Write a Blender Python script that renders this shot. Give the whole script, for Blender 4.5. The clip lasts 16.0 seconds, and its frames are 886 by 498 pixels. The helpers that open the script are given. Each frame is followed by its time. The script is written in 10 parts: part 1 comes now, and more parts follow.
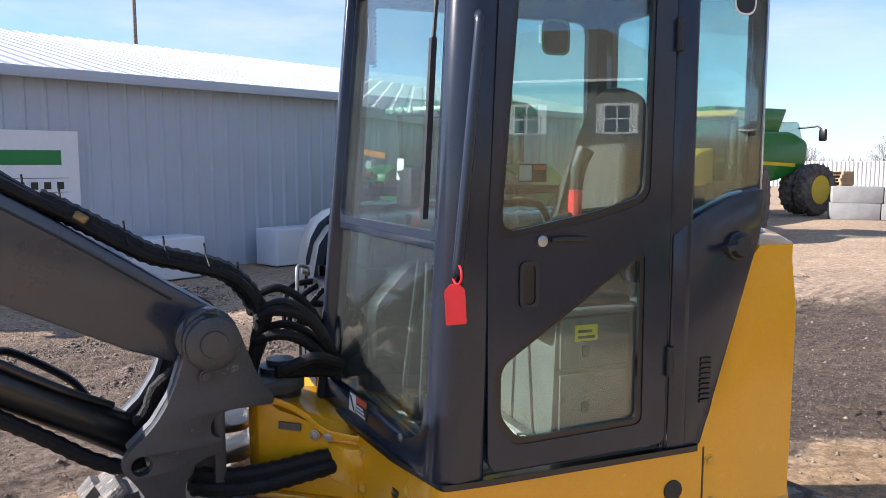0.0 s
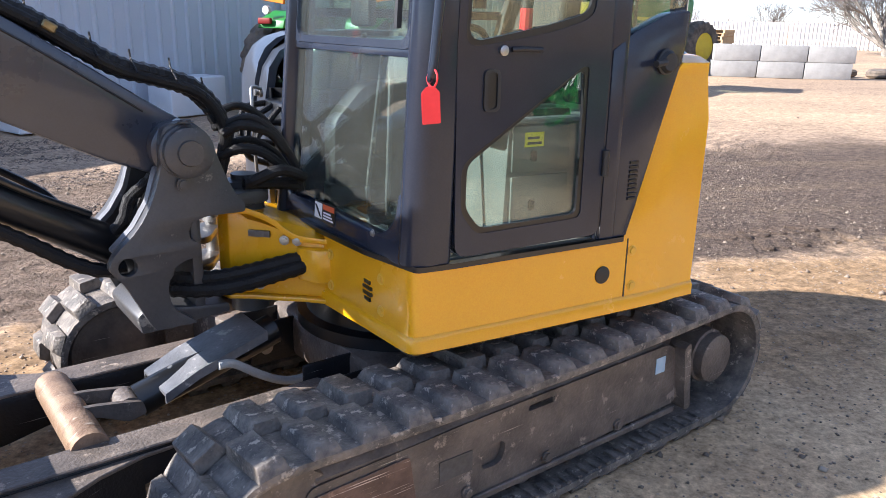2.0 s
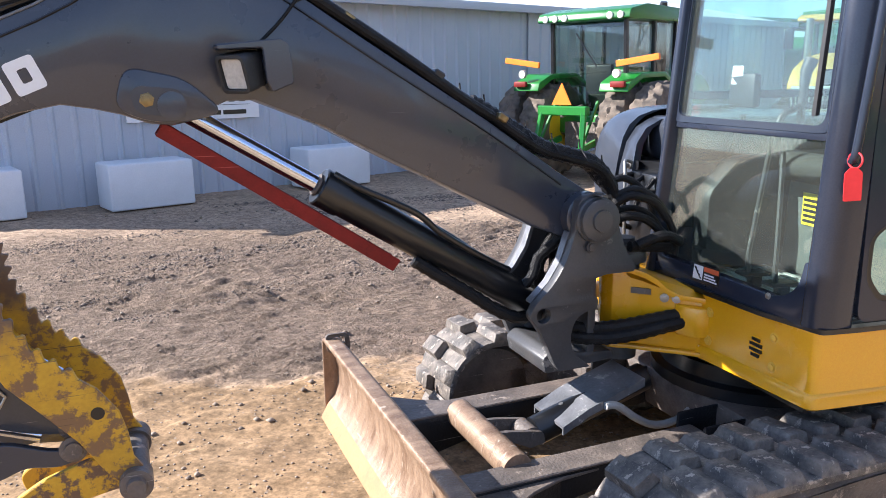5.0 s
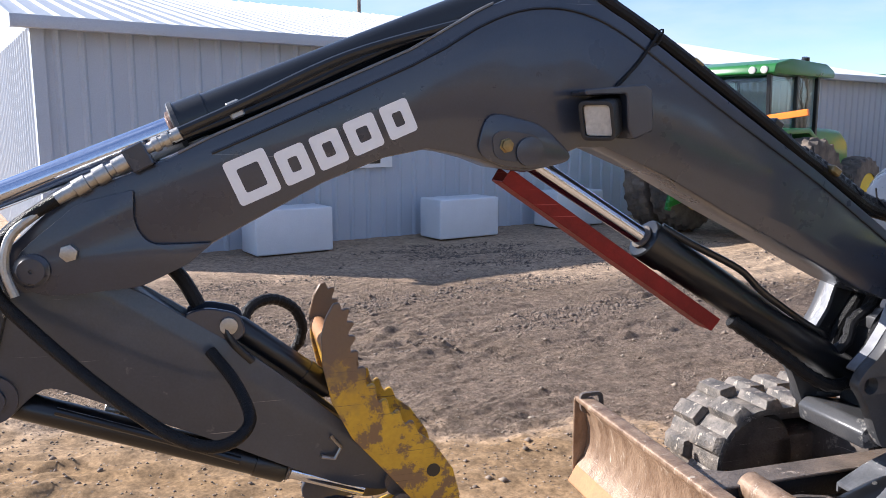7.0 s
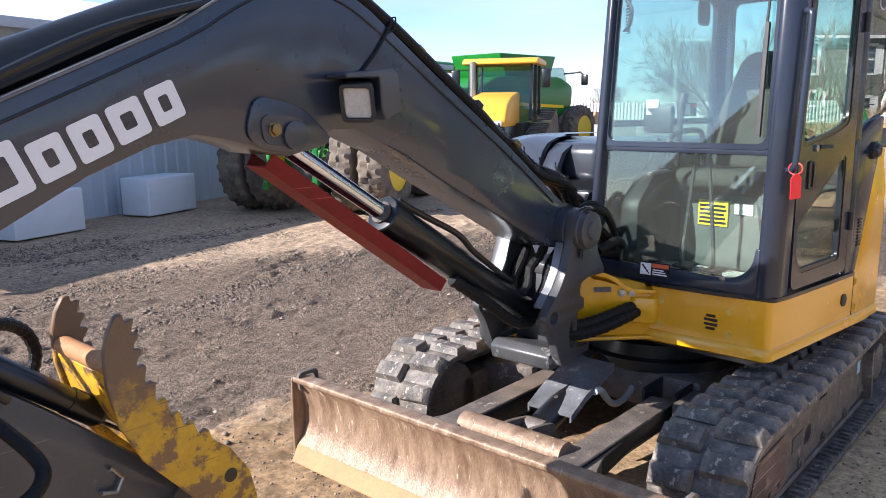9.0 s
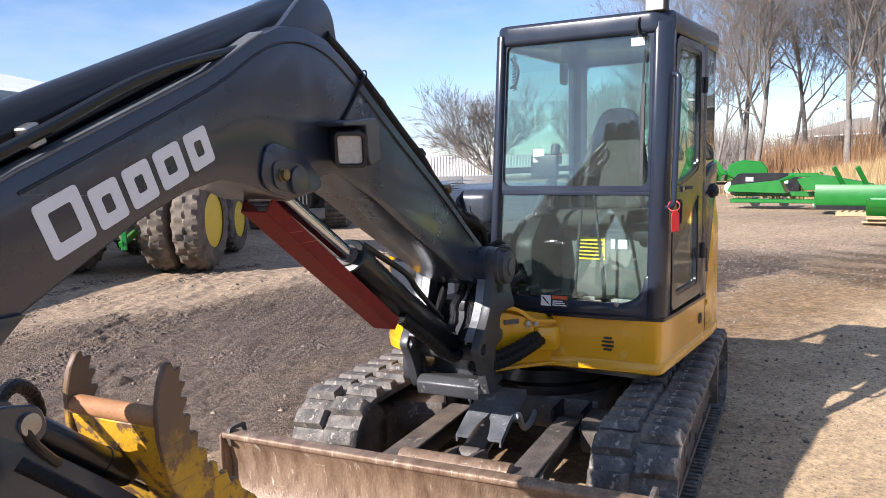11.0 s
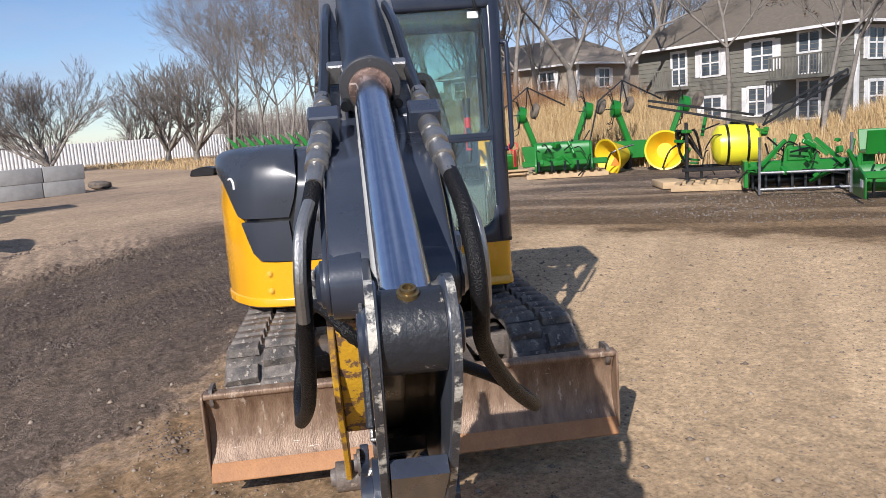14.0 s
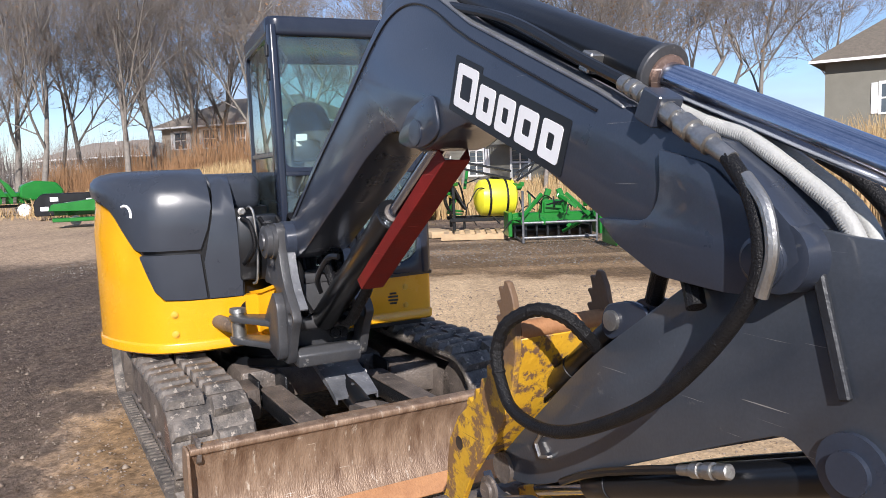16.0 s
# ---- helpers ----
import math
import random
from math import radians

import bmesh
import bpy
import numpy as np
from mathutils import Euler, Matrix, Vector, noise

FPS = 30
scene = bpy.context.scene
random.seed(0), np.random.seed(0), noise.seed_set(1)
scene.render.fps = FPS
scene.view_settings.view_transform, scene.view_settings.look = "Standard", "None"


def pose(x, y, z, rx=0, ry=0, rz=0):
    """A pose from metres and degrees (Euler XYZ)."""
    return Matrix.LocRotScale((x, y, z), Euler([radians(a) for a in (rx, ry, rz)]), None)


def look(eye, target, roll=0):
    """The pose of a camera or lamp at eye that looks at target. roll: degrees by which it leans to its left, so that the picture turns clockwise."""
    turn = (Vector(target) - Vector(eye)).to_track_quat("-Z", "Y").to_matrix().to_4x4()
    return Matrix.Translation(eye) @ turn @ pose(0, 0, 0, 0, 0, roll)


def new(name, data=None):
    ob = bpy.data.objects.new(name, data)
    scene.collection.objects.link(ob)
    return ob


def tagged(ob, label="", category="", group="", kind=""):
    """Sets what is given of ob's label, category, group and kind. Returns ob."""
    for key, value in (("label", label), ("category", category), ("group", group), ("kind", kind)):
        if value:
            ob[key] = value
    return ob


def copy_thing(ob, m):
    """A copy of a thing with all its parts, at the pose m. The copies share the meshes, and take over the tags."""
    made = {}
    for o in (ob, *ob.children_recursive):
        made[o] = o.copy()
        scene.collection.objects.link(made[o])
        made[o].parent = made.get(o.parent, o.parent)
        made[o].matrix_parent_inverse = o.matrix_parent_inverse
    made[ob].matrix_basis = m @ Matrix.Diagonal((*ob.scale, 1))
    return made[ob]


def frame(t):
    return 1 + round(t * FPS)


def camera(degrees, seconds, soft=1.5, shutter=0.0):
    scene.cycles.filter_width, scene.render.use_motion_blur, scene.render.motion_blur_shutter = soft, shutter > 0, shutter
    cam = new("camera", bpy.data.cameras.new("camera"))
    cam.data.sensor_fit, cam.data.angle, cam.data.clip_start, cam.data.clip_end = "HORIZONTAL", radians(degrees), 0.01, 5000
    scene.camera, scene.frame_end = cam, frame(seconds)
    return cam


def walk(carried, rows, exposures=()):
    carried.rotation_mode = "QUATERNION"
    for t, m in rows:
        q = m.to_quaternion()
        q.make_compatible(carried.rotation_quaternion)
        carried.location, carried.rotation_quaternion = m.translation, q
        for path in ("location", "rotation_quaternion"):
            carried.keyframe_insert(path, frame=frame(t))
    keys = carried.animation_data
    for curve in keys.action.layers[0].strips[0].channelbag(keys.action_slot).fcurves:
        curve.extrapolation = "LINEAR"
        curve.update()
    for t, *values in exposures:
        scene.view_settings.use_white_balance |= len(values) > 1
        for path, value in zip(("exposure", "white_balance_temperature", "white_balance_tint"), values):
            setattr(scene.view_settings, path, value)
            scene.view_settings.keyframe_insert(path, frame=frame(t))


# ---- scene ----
cam = camera(60.0, 16.0, soft=0.8)
METRES, EYE, TILT, LEAN, TURN = 7.0, 1.81, -6.3, 0.0, 0.0
ROWS = [
    (0.0, 0.0, 0.0, 0.0, 0.0, 0.0, -0.0),
    (0.5, -0.016, -0.0216, -0.002, -3.77, -1.64, 0.22),
    (1.0, -0.0383, -0.0323, -0.0093, -6.49, -4.28, 0.27),
    (1.5, -0.0406, -0.0359, -0.0157, -7.93, -7.48, 0.09),
    (2.0, -0.0364, -0.0359, -0.022, -8.18, -10.34, -0.11),
    (2.5, -0.0381, -0.038, -0.0278, -7.41, -12.09, -0.11),
    (3.0, -0.0554, -0.0524, -0.0254, -5.92, -12.6, -0.0),
    (3.5, -0.0803, -0.0662, -0.0212, -3.59, -12.02, 0.31),
    (4.0, -0.0926, -0.069, -0.0218, -0.32, -10.67, 0.48),
    (4.5, -0.1121, -0.0764, -0.0142, 3.23, -8.72, 0.36),
    (5.0, -0.1391, -0.0895, -0.01, 7.02, -6.52, -0.01),
    (7.5, -0.2966, -0.0926, -0.0137, 12.82, -2.6, -1.43),
    (8.0, -0.324, -0.0833, -0.0135, 3.76, -4.02, -0.56),
    (8.5, -0.3486, -0.0872, -0.0141, -7.64, -4.71, 0.88),
    (9.0, -0.3572, -0.0933, -0.0113, -19.17, -4.49, 2.78),
    (11.5, -0.4921, -0.0551, -0.0127, -38.02, -1.13, 5.01),
    (12.0, -0.5304, -0.0358, -0.0147, -42.41, -2.01, 5.38),
    (12.5, -0.5777, -0.0244, -0.0143, -47.12, -3.09, 5.96),
    (13.0, -0.6223, -0.0028, -0.0135, -52.5, -4.32, 6.9),
    (13.5, -0.6525, 0.0391, -0.0102, -59.01, -5.7, 8.46),
    (14.0, -0.679, 0.0781, -0.0058, -67.99, -7.02, 9.76),
    (14.5, -0.6903, 0.1231, -0.0045, -75.91, -7.15, 10.41),
    (15.0, -0.6909, 0.1732, 0.0014, -81.79, -6.76, 9.83),
    (15.5, -0.7084, 0.22, 0.0029, -85.99, -6.33, 8.88),
    (16.0, -0.7031, 0.268, 0.0013, -89.48, -6.21, 8.14),
]
walk(cam, [(t, pose(0, 0, EYE, TILT, LEAN, TURN) @ pose(METRES * x, METRES * y, METRES * z, 90 + pitch, roll, yaw)) for t, x, y, z, yaw, pitch, roll in ROWS],
     exposures=[(0.0, 1.42, 6020, 15), (2.5, 1.99, 6020, 15), (4.5, 1.95, 6020, 15), (7.5, 1.43, 6020, 15), (9.0, 1.57, 6020, 15), (12.5, 0.97, 6020, 15), (13.3, 0.93, 6020, 15), (14.0, 0.62, 6020, 15), (14.6, 0.56, 6020, 15), (16.0, 0.82, 6020, 15)])

# ---- world, sun ----
SUN_FROM = Vector((-1.0, -0.05, 0.61)).normalized()
world = bpy.data.worlds.new("sky")
scene.world = world
world.use_nodes = True
wn, wl = world.node_tree.nodes, world.node_tree.links
wn.clear()
w_out = wn.new("ShaderNodeOutputWorld")
w_bg = wn.new("ShaderNodeBackground")
w_sky = wn.new("ShaderNodeTexSky")
w_sky.sky_type = "NISHITA"
w_sky.sun_disc = False
w_sky.sun_elevation = math.asin(SUN_FROM.z)
w_sky.sun_rotation = math.atan2(SUN_FROM.x, SUN_FROM.y)
w_sky.air_density, w_sky.dust_density, w_sky.ozone_density = 0.85, 0.08, 3.0
w_tc = wn.new("ShaderNodeTexCoord")
w_map = wn.new("ShaderNodeMapping")
w_map.inputs["Scale"].default_value = (1.6, 1.6, 6.0)
w_noise = wn.new("ShaderNodeTexNoise")
w_noise.inputs["Scale"].default_value = 2.2
w_noise.inputs["Detail"].default_value = 7.0
w_noise.inputs["Roughness"].default_value = 0.55
w_ramp = wn.new("ShaderNodeValToRGB")
w_ramp.color_ramp.elements[0].position = 0.40
w_ramp.color_ramp.elements[0].color = (0, 0, 0, 1)
w_ramp.color_ramp.elements[1].position = 0.72
w_ramp.color_ramp.elements[1].color = (0.75, 0.75, 0.75, 1)
w_mix = wn.new("ShaderNodeMix")
w_mix.data_type = "RGBA"
w_mix.inputs["B"].default_value = (4.3, 4.9, 6.2, 1)
wl.new(w_tc.outputs["Generated"], w_map.inputs["Vector"])
wl.new(w_map.outputs["Vector"], w_noise.inputs["Vector"])
wl.new(w_noise.outputs["Fac"], w_ramp.inputs["Fac"])
wl.new(w_ramp.outputs["Color"], w_mix.inputs["Factor"])
wl.new(w_sky.outputs["Color"], w_mix.inputs["A"])
wl.new(w_mix.outputs["Result"], w_bg.inputs["Color"])
w_bg.inputs["Strength"].default_value = 0.073
wl.new(w_bg.outputs["Background"], w_out.inputs["Surface"])

sun_data = bpy.data.lights.new("sun", "SUN")
sun_data.energy, sun_data.angle, sun_data.color = 4.0, radians(0.53), (1.0, 0.93, 0.82)
sun = new("sun", sun_data)
sun.matrix_world = look(SUN_FROM * 50, (0, 0, 0))


# ---- materials ----
def mat(name, col, col2=None, rough=0.6, metal=0.0, scale=6.0, bump=0.1, bscale=60.0, wear=None, wear_at=0.62, wear_scale=9.0,
        coat=0.0, spread=0.5, rvar=0.12, dist=0.01, stretch=(1, 1, 1), spec=0.5, scratch=None, scratch_at=0.67, scratch_turn=35):
    """A surface with broad colour variation, fine grain relief and, if given, worn patches."""
    m = bpy.data.materials.new(name)
    m.use_nodes = True
    nt = m.node_tree
    n, l = nt.nodes, nt.links
    b = n["Principled BSDF"]
    tc = n.new("ShaderNodeTexCoord")
    mp = n.new("ShaderNodeMapping")
    mp.inputs["Scale"].default_value = stretch
    l.new(tc.outputs["Object"], mp.inputs["Vector"])
    big = n.new("ShaderNodeTexNoise")
    big.inputs["Scale"].default_value, big.inputs["Detail"].default_value = scale, 6.0
    big.inputs["Roughness"].default_value = 0.62
    l.new(mp.outputs["Vector"], big.inputs["Vector"])
    fine = n.new("ShaderNodeTexNoise")
    fine.inputs["Scale"].default_value, fine.inputs["Detail"].default_value = bscale, 4.0
    l.new(mp.outputs["Vector"], fine.inputs["Vector"])
    ramp = n.new("ShaderNodeValToRGB")
    ramp.color_ramp.elements[0].position = 0.5 - spread * 0.4
    ramp.color_ramp.elements[1].position = 0.5 + spread * 0.4
    c2 = col2 or tuple(min(1.0, c * 0.78) for c in col)
    ramp.color_ramp.elements[0].color = (*c2, 1)
    ramp.color_ramp.elements[1].color = (*col, 1)
    l.new(big.outputs["Fac"], ramp.inputs["Fac"])
    colour = ramp.outputs["Color"]
    grain = n.new("ShaderNodeMix")
    grain.data_type, grain.blend_type = "RGBA", "OVERLAY"
    grain.inputs["Factor"].default_value = 0.18
    l.new(colour, grain.inputs["A"])
    l.new(fine.outputs["Fac"], grain.inputs["B"])
    colour = grain.outputs["Result"]
    if wear:
        wt = n.new("ShaderNodeTexNoise")
        wt.inputs["Scale"].default_value, wt.inputs["Detail"].default_value = wear_scale, 9.0
        wt.inputs["Roughness"].default_value = 0.7
        l.new(mp.outputs["Vector"], wt.inputs["Vector"])
        wr = n.new("ShaderNodeValToRGB")
        wr.color_ramp.elements[0].position, wr.color_ramp.elements[1].position = wear_at, wear_at + 0.06
        l.new(wt.outputs["Fac"], wr.inputs["Fac"])
        wm = n.new("ShaderNodeMix")
        wm.data_type = "RGBA"
        wm.inputs["B"].default_value = (*wear, 1)
        l.new(wr.outputs["Color"], wm.inputs["Factor"])
        l.new(colour, wm.inputs["A"])
        colour = wm.outputs["Result"]
    if scratch:
        for turn, off in ((scratch_turn, 0.0), (scratch_turn - 75, 3.0)):
            sm = n.new("ShaderNodeMapping")
            sm.inputs["Rotation"].default_value = (0.3, radians(turn), 0.2)
            sm.inputs["Location"].default_value = (off, off, off)
            sm.inputs["Scale"].default_value = (3.0, 6.0, 170.0)
            l.new(tc.outputs["Object"], sm.inputs["Vector"])
            sn = n.new("ShaderNodeTexNoise")
            sn.inputs["Scale"].default_value, sn.inputs["Detail"].default_value = 1.0, 2.0
            l.new(sm.outputs["Vector"], sn.inputs["Vector"])
            sr = n.new("ShaderNodeValToRGB")
            sr.color_ramp.elements[0].position, sr.color_ramp.elements[1].position = scratch_at, scratch_at + 0.03
            l.new(sn.outputs["Fac"], sr.inputs["Fac"])
            sx = n.new("ShaderNodeMix")
            sx.data_type = "RGBA"
            sx.inputs["B"].default_value = (*scratch, 1)
            l.new(sr.outputs["Color"], sx.inputs["Factor"])
            l.new(colour, sx.inputs["A"])
            colour = sx.outputs["Result"]
    l.new(colour, b.inputs["Base Color"])
    rr = n.new("ShaderNodeMapRange")
    rr.inputs["To Min"].default_value, rr.inputs["To Max"].default_value = max(0.02, rough - rvar), min(1.0, rough + rvar)
    l.new(big.outputs["Fac"], rr.inputs["Value"])
    l.new(rr.outputs["Result"], b.inputs["Roughness"])
    b.inputs["Metallic"].default_value = metal
    b.inputs["Specular IOR Level"].default_value = spec
    b.inputs["Coat Weight"].default_value = coat
    b.inputs["Coat Roughness"].default_value = 0.08
    if bump:
        bp = n.new("ShaderNodeBump")
        bp.inputs["Strength"].default_value, bp.inputs["Distance"].default_value = bump, dist
        l.new(fine.outputs["Fac"], bp.inputs["Height"])
        l.new(bp.outputs["Normal"], b.inputs["Normal"])
    return m


def clear_glass(name, tint=(0.93, 0.97, 0.95), rough=0.0, dust=0.0):
    """A thin pane: a mirror-like sheen over a see-through sheet."""
    m = bpy.data.materials.new(name)
    m.use_nodes = True
    n, l = m.node_tree.nodes, m.node_tree.links
    n.clear()
    out = n.new("ShaderNodeOutputMaterial")
    mix = n.new("ShaderNodeMixShader")
    tr = n.new("ShaderNodeBsdfTransparent")
    tr.inputs["Color"].default_value = (*tint, 1)
    gl = n.new("ShaderNodeBsdfGlossy")
    gl.inputs["Roughness"].default_value = rough
    lw = n.new("ShaderNodeLayerWeight")
    lw.inputs["Blend"].default_value = 0.5
    pw = n.new("ShaderNodeMath")
    pw.operation = "POWER"
    pw.inputs[1].default_value = 4.0
    l.new(lw.outputs["Facing"], pw.inputs[0])
    fr = n.new("ShaderNodeMapRange")
    fr.inputs["To Min"].default_value, fr.inputs["To Max"].default_value = 0.095, 0.9
    l.new(pw.outputs[0], fr.inputs["Value"])
    l.new(fr.outputs["Result"], mix.inputs["Fac"])
    l.new(tr.outputs["BSDF"], mix.inputs[1])
    l.new(gl.outputs["BSDF"], mix.inputs[2])
    if dust:
        df = n.new("ShaderNodeBsdfDiffuse")
        df.inputs["Color"].default_value = (0.62, 0.62, 0.58, 1)
        nz = n.new("ShaderNodeTexNoise")
        nz.inputs["Scale"].default_value, nz.inputs["Detail"].default_value = 4.0, 6.0
        mr = n.new("ShaderNodeMapRange")
        mr.inputs["To Min"].default_value, mr.inputs["To Max"].default_value = dust * 0.4, dust * 1.6
        l.new(nz.outputs["Fac"], mr.inputs["Value"])
        m2 = n.new("ShaderNodeMixShader")
        l.new(mr.outputs["Result"], m2.inputs["Fac"])
        l.new(mix.outputs["Shader"], m2.inputs[1])
        l.new(df.outputs["BSDF"], m2.inputs[2])
        l.new(m2.outputs["Shader"], out.inputs["Surface"])
        return m
    l.new(mix.outputs["Shader"], out.inputs["Surface"])
    return m


def yard_material():
    """Packed dirt: tan where dry, dark where wet, streaked by wheels, speckled with gravel."""
    m = bpy.data.materials.new("yard_dirt")
    m.use_nodes = True
    n, l = m.node_tree.nodes, m.node_tree.links
    b = n["Principled BSDF"]
    tc = n.new("ShaderNodeTexCoord")

    def tex(scale, detail, stretch=None, rot=0.0, rough=0.6):
        mp = n.new("ShaderNodeMapping")
        mp.inputs["Rotation"].default_value = (0, 0, rot)
        mp.inputs["Scale"].default_value = stretch or (1, 1, 1)
        l.new(tc.outputs["Object"], mp.inputs["Vector"])
        t = n.new("ShaderNodeTexNoise")
        t.inputs["Scale"].default_value, t.inputs["Detail"].default_value, t.inputs["Roughness"].default_value = scale, detail, rough
        l.new(mp.outputs["Vector"], t.inputs["Vector"])
        return t

    def ramp(src, p0, p1, c0, c1):
        r = n.new("ShaderNodeValToRGB")
        r.color_ramp.elements[0].position, r.color_ramp.elements[1].position = p0, p1
        r.color_ramp.elements[0].color, r.color_ramp.elements[1].color = (*c0, 1), (*c1, 1)
        l.new(src, r.inputs["Fac"])
        return r.outputs["Color"]

    def mix(f, a, c, kind="MIX"):
        x = n.new("ShaderNodeMix")
        x.data_type, x.blend_type = "RGBA", kind
        if isinstance(f, float):
            x.inputs["Factor"].default_value = f
        else:
            l.new(f, x.inputs["Factor"])
        for sock, v in (("A", a), ("B", c)):
            if isinstance(v, tuple):
                x.inputs[sock].default_value = (*v, 1)
            else:
                l.new(v, x.inputs[sock])
        return x.outputs["Result"]

    def patch(x, y, r0, r1):
        d = n.new("ShaderNodeVectorMath")
        d.operation = "DISTANCE"
        d.inputs[1].default_value = (x, y, 0)
        l.new(tc.outputs["Object"], d.inputs[0])
        mr = n.new("ShaderNodeMapRange")
        mr.inputs["From Min"].default_value, mr.inputs["From Max"].default_value = r0, r1
        mr.inputs["To Min"].default_value, mr.inputs["To Max"].default_value = 1.0, 0.0
        l.new(d.outputs["Value"], mr.inputs["Value"])
        return mr.outputs["Result"]

    big = tex(0.16, 5)
    streak = tex(0.55, 6, (0.30, 2.2, 1), radians(-46))
    cross = tex(0.7, 5, (0.25, 2.0, 1), radians(-12))
    clod = tex(5.0, 8, rough=0.7)
    fine = tex(34.0, 6, rough=0.75)
    grit = tex(13.0, 4, rough=0.65)
    col = ramp(big.outputs["Fac"], 0.36, 0.60, (0.335, 0.252, 0.182), (0.46, 0.345, 0.235))
    def slope(src, lo, hi, to0, to1):
        mr = n.new("ShaderNodeMapRange")
        mr.interpolation_type = "SMOOTHSTEP"
        mr.inputs["From Min"].default_value, mr.inputs["From Max"].default_value = lo, hi
        mr.inputs["To Min"].default_value, mr.inputs["To Max"].default_value = to0, to1
        l.new(src, mr.inputs["Value"])
        return mr.outputs["Result"]

    def times(a, c):
        x = n.new("ShaderNodeMath")
        x.operation = "MULTIPLY"
        l.new(a, x.inputs[0])
        l.new(c, x.inputs[1])
        return x.outputs[0]

    # the churned wet lane behind the machine, its border ragged
    lane = n.new("ShaderNodeMapping")
    lane.vector_type = "TEXTURE"
    lane.inputs["Rotation"].default_value = (0, 0, radians(11.0))
    l.new(tc.outputs["Object"], lane.inputs["Vector"])
    rag = tex(1.1, 6, rough=0.65)
    shift = n.new("ShaderNodeVectorMath")
    shift.operation = "MULTIPLY_ADD"
    l.new(rag.outputs["Color"], shift.inputs[0])
    shift.inputs[1].default_value = (3.0, 2.0, 0)
    l.new(lane.outputs["Vector"], shift.inputs[2])
    cut = n.new("ShaderNodeSeparateXYZ")
    l.new(shift.outputs["Vector"], cut.inputs[0])
    lane_f = times(times(slope(cut.outputs["Y"], 5.05, 5.55, 0, 1), slope(cut.outputs["Y"], 9.0, 11.0, 1, 0.12)), times(slope(cut.outputs["X"], -9.0, 1.5, 0.35, 1), slope(cut.outputs["X"], 11.0, 13.5, 1, 0.1)))
    wet = n.new("ShaderNodeMath")
    wet.operation = "MAXIMUM"
    l.new(lane_f, wet.inputs[0])
    # damp gravelly strip along the row of implements
    strip = n.new("ShaderNodeMapping")
    strip.vector_type = "TEXTURE"
    strip.inputs["Rotation"].default_value = (0, 0, radians(-19.3))
    l.new(tc.outputs["Object"], strip.inputs["Vector"])
    band_xy = n.new("ShaderNodeVectorMath")
    band_xy.operation = "MULTIPLY_ADD"
    l.new(rag.outputs["Color"], band_xy.inputs[0])
    band_xy.inputs[1].default_value = (2.4, 2.0, 0)
    l.new(strip.outputs["Vector"], band_xy.inputs[2])
    band_cut = n.new("ShaderNodeSeparateXYZ")
    l.new(band_xy.outputs["Vector"], band_cut.inputs[0])
    damp = tex(0.5, 6, (2.4, 0.30, 1), radians(19.3))
    strip_f = times(times(slope(band_cut.outputs["X"], 6.0, 7.2, 0, 1), slope(band_cut.outputs["Y"], 9.5, 12.5, 1, 0)), ramp(damp.outputs["Fac"], 0.38, 0.60, (0.25, 0.25, 0.25), (1, 1, 1)))
    l.new(strip_f, wet.inputs[1])
    wet2 = n.new("ShaderNodeMath")
    wet2.operation = "MULTIPLY"
    l.new(wet.outputs[0], wet2.inputs[0])
    l.new(ramp(streak.outputs["Fac"], 0.30, 0.50, (0.55, 0.55, 0.55), (1, 1, 1)), wet2.inputs[1])
    mud = mix(slope(cut.outputs["X"], 1.0, 4.5, 0, 1), (0.262, 0.202, 0.160), (0.160, 0.121, 0.096))
    col = mix(wet2.outputs[0], col, mud)
    tan = n.new("ShaderNodeMath")
    tan.operation = "MULTIPLY"
    l.new(times(slope(cut.outputs["Y"], 4.95, 5.45, 1, 0), patch(1.0, 0.5, 6.0, 13.0)), tan.inputs[0])
    l.new(ramp(cross.outputs["Fac"], 0.37, 0.58, (0.75, 0.75, 0.75), (1, 1, 1)), tan.inputs[1])
    col = mix(tan.outputs[0], col, (0.252, 0.166, 0.088))
    # pale hard-packed drive past the front of the machine
    pale = times(times(slope(cut.outputs["Y"], 2.6, 4.4, 1, 0), slope(cut.outputs["X"], -1.6, 1.8, 0, 1)), slope(band_cut.outputs["X"], 5.8, 7.0, 1, 0))
    col = mix(times(pale, ramp(cross.outputs["Fac"], 0.34, 0.56, (0.68, 0.68, 0.68), (0.97, 0.97, 0.97))), col, (0.55, 0.405, 0.248))
    col = mix(0.85, col, ramp(streak.outputs["Fac"], 0.30, 0.70, (0.80, 0.79, 0.78), (1.10, 1.09, 1.08)), "MULTIPLY")
    col = mix(slope(pale, 0.1, 0.8, 0.9, 0.5), col, ramp(clod.outputs["Fac"], 0.25, 0.75, (0.68, 0.67, 0.66), (1.28, 1.27, 1.25)), "MULTIPLY")
    col = mix(0.9, col, ramp(fine.outputs["Fac"], 0.30, 0.70, (0.42, 0.41, 0.40), (1.50, 1.49, 1.48)), "MULTIPLY")
    col = mix(slope(pale, 0.1, 0.8, 0.9, 0.35), col, ramp(grit.outputs["Fac"], 0.34, 0.66, (0.66, 0.65, 0.64), (1.34, 1.33, 1.32)), "MULTIPLY")
    vor = n.new("ShaderNodeTexVoronoi")
    vor.inputs["Scale"].default_value = 30.0
    l.new(tc.outputs["Object"], vor.inputs["Vector"])
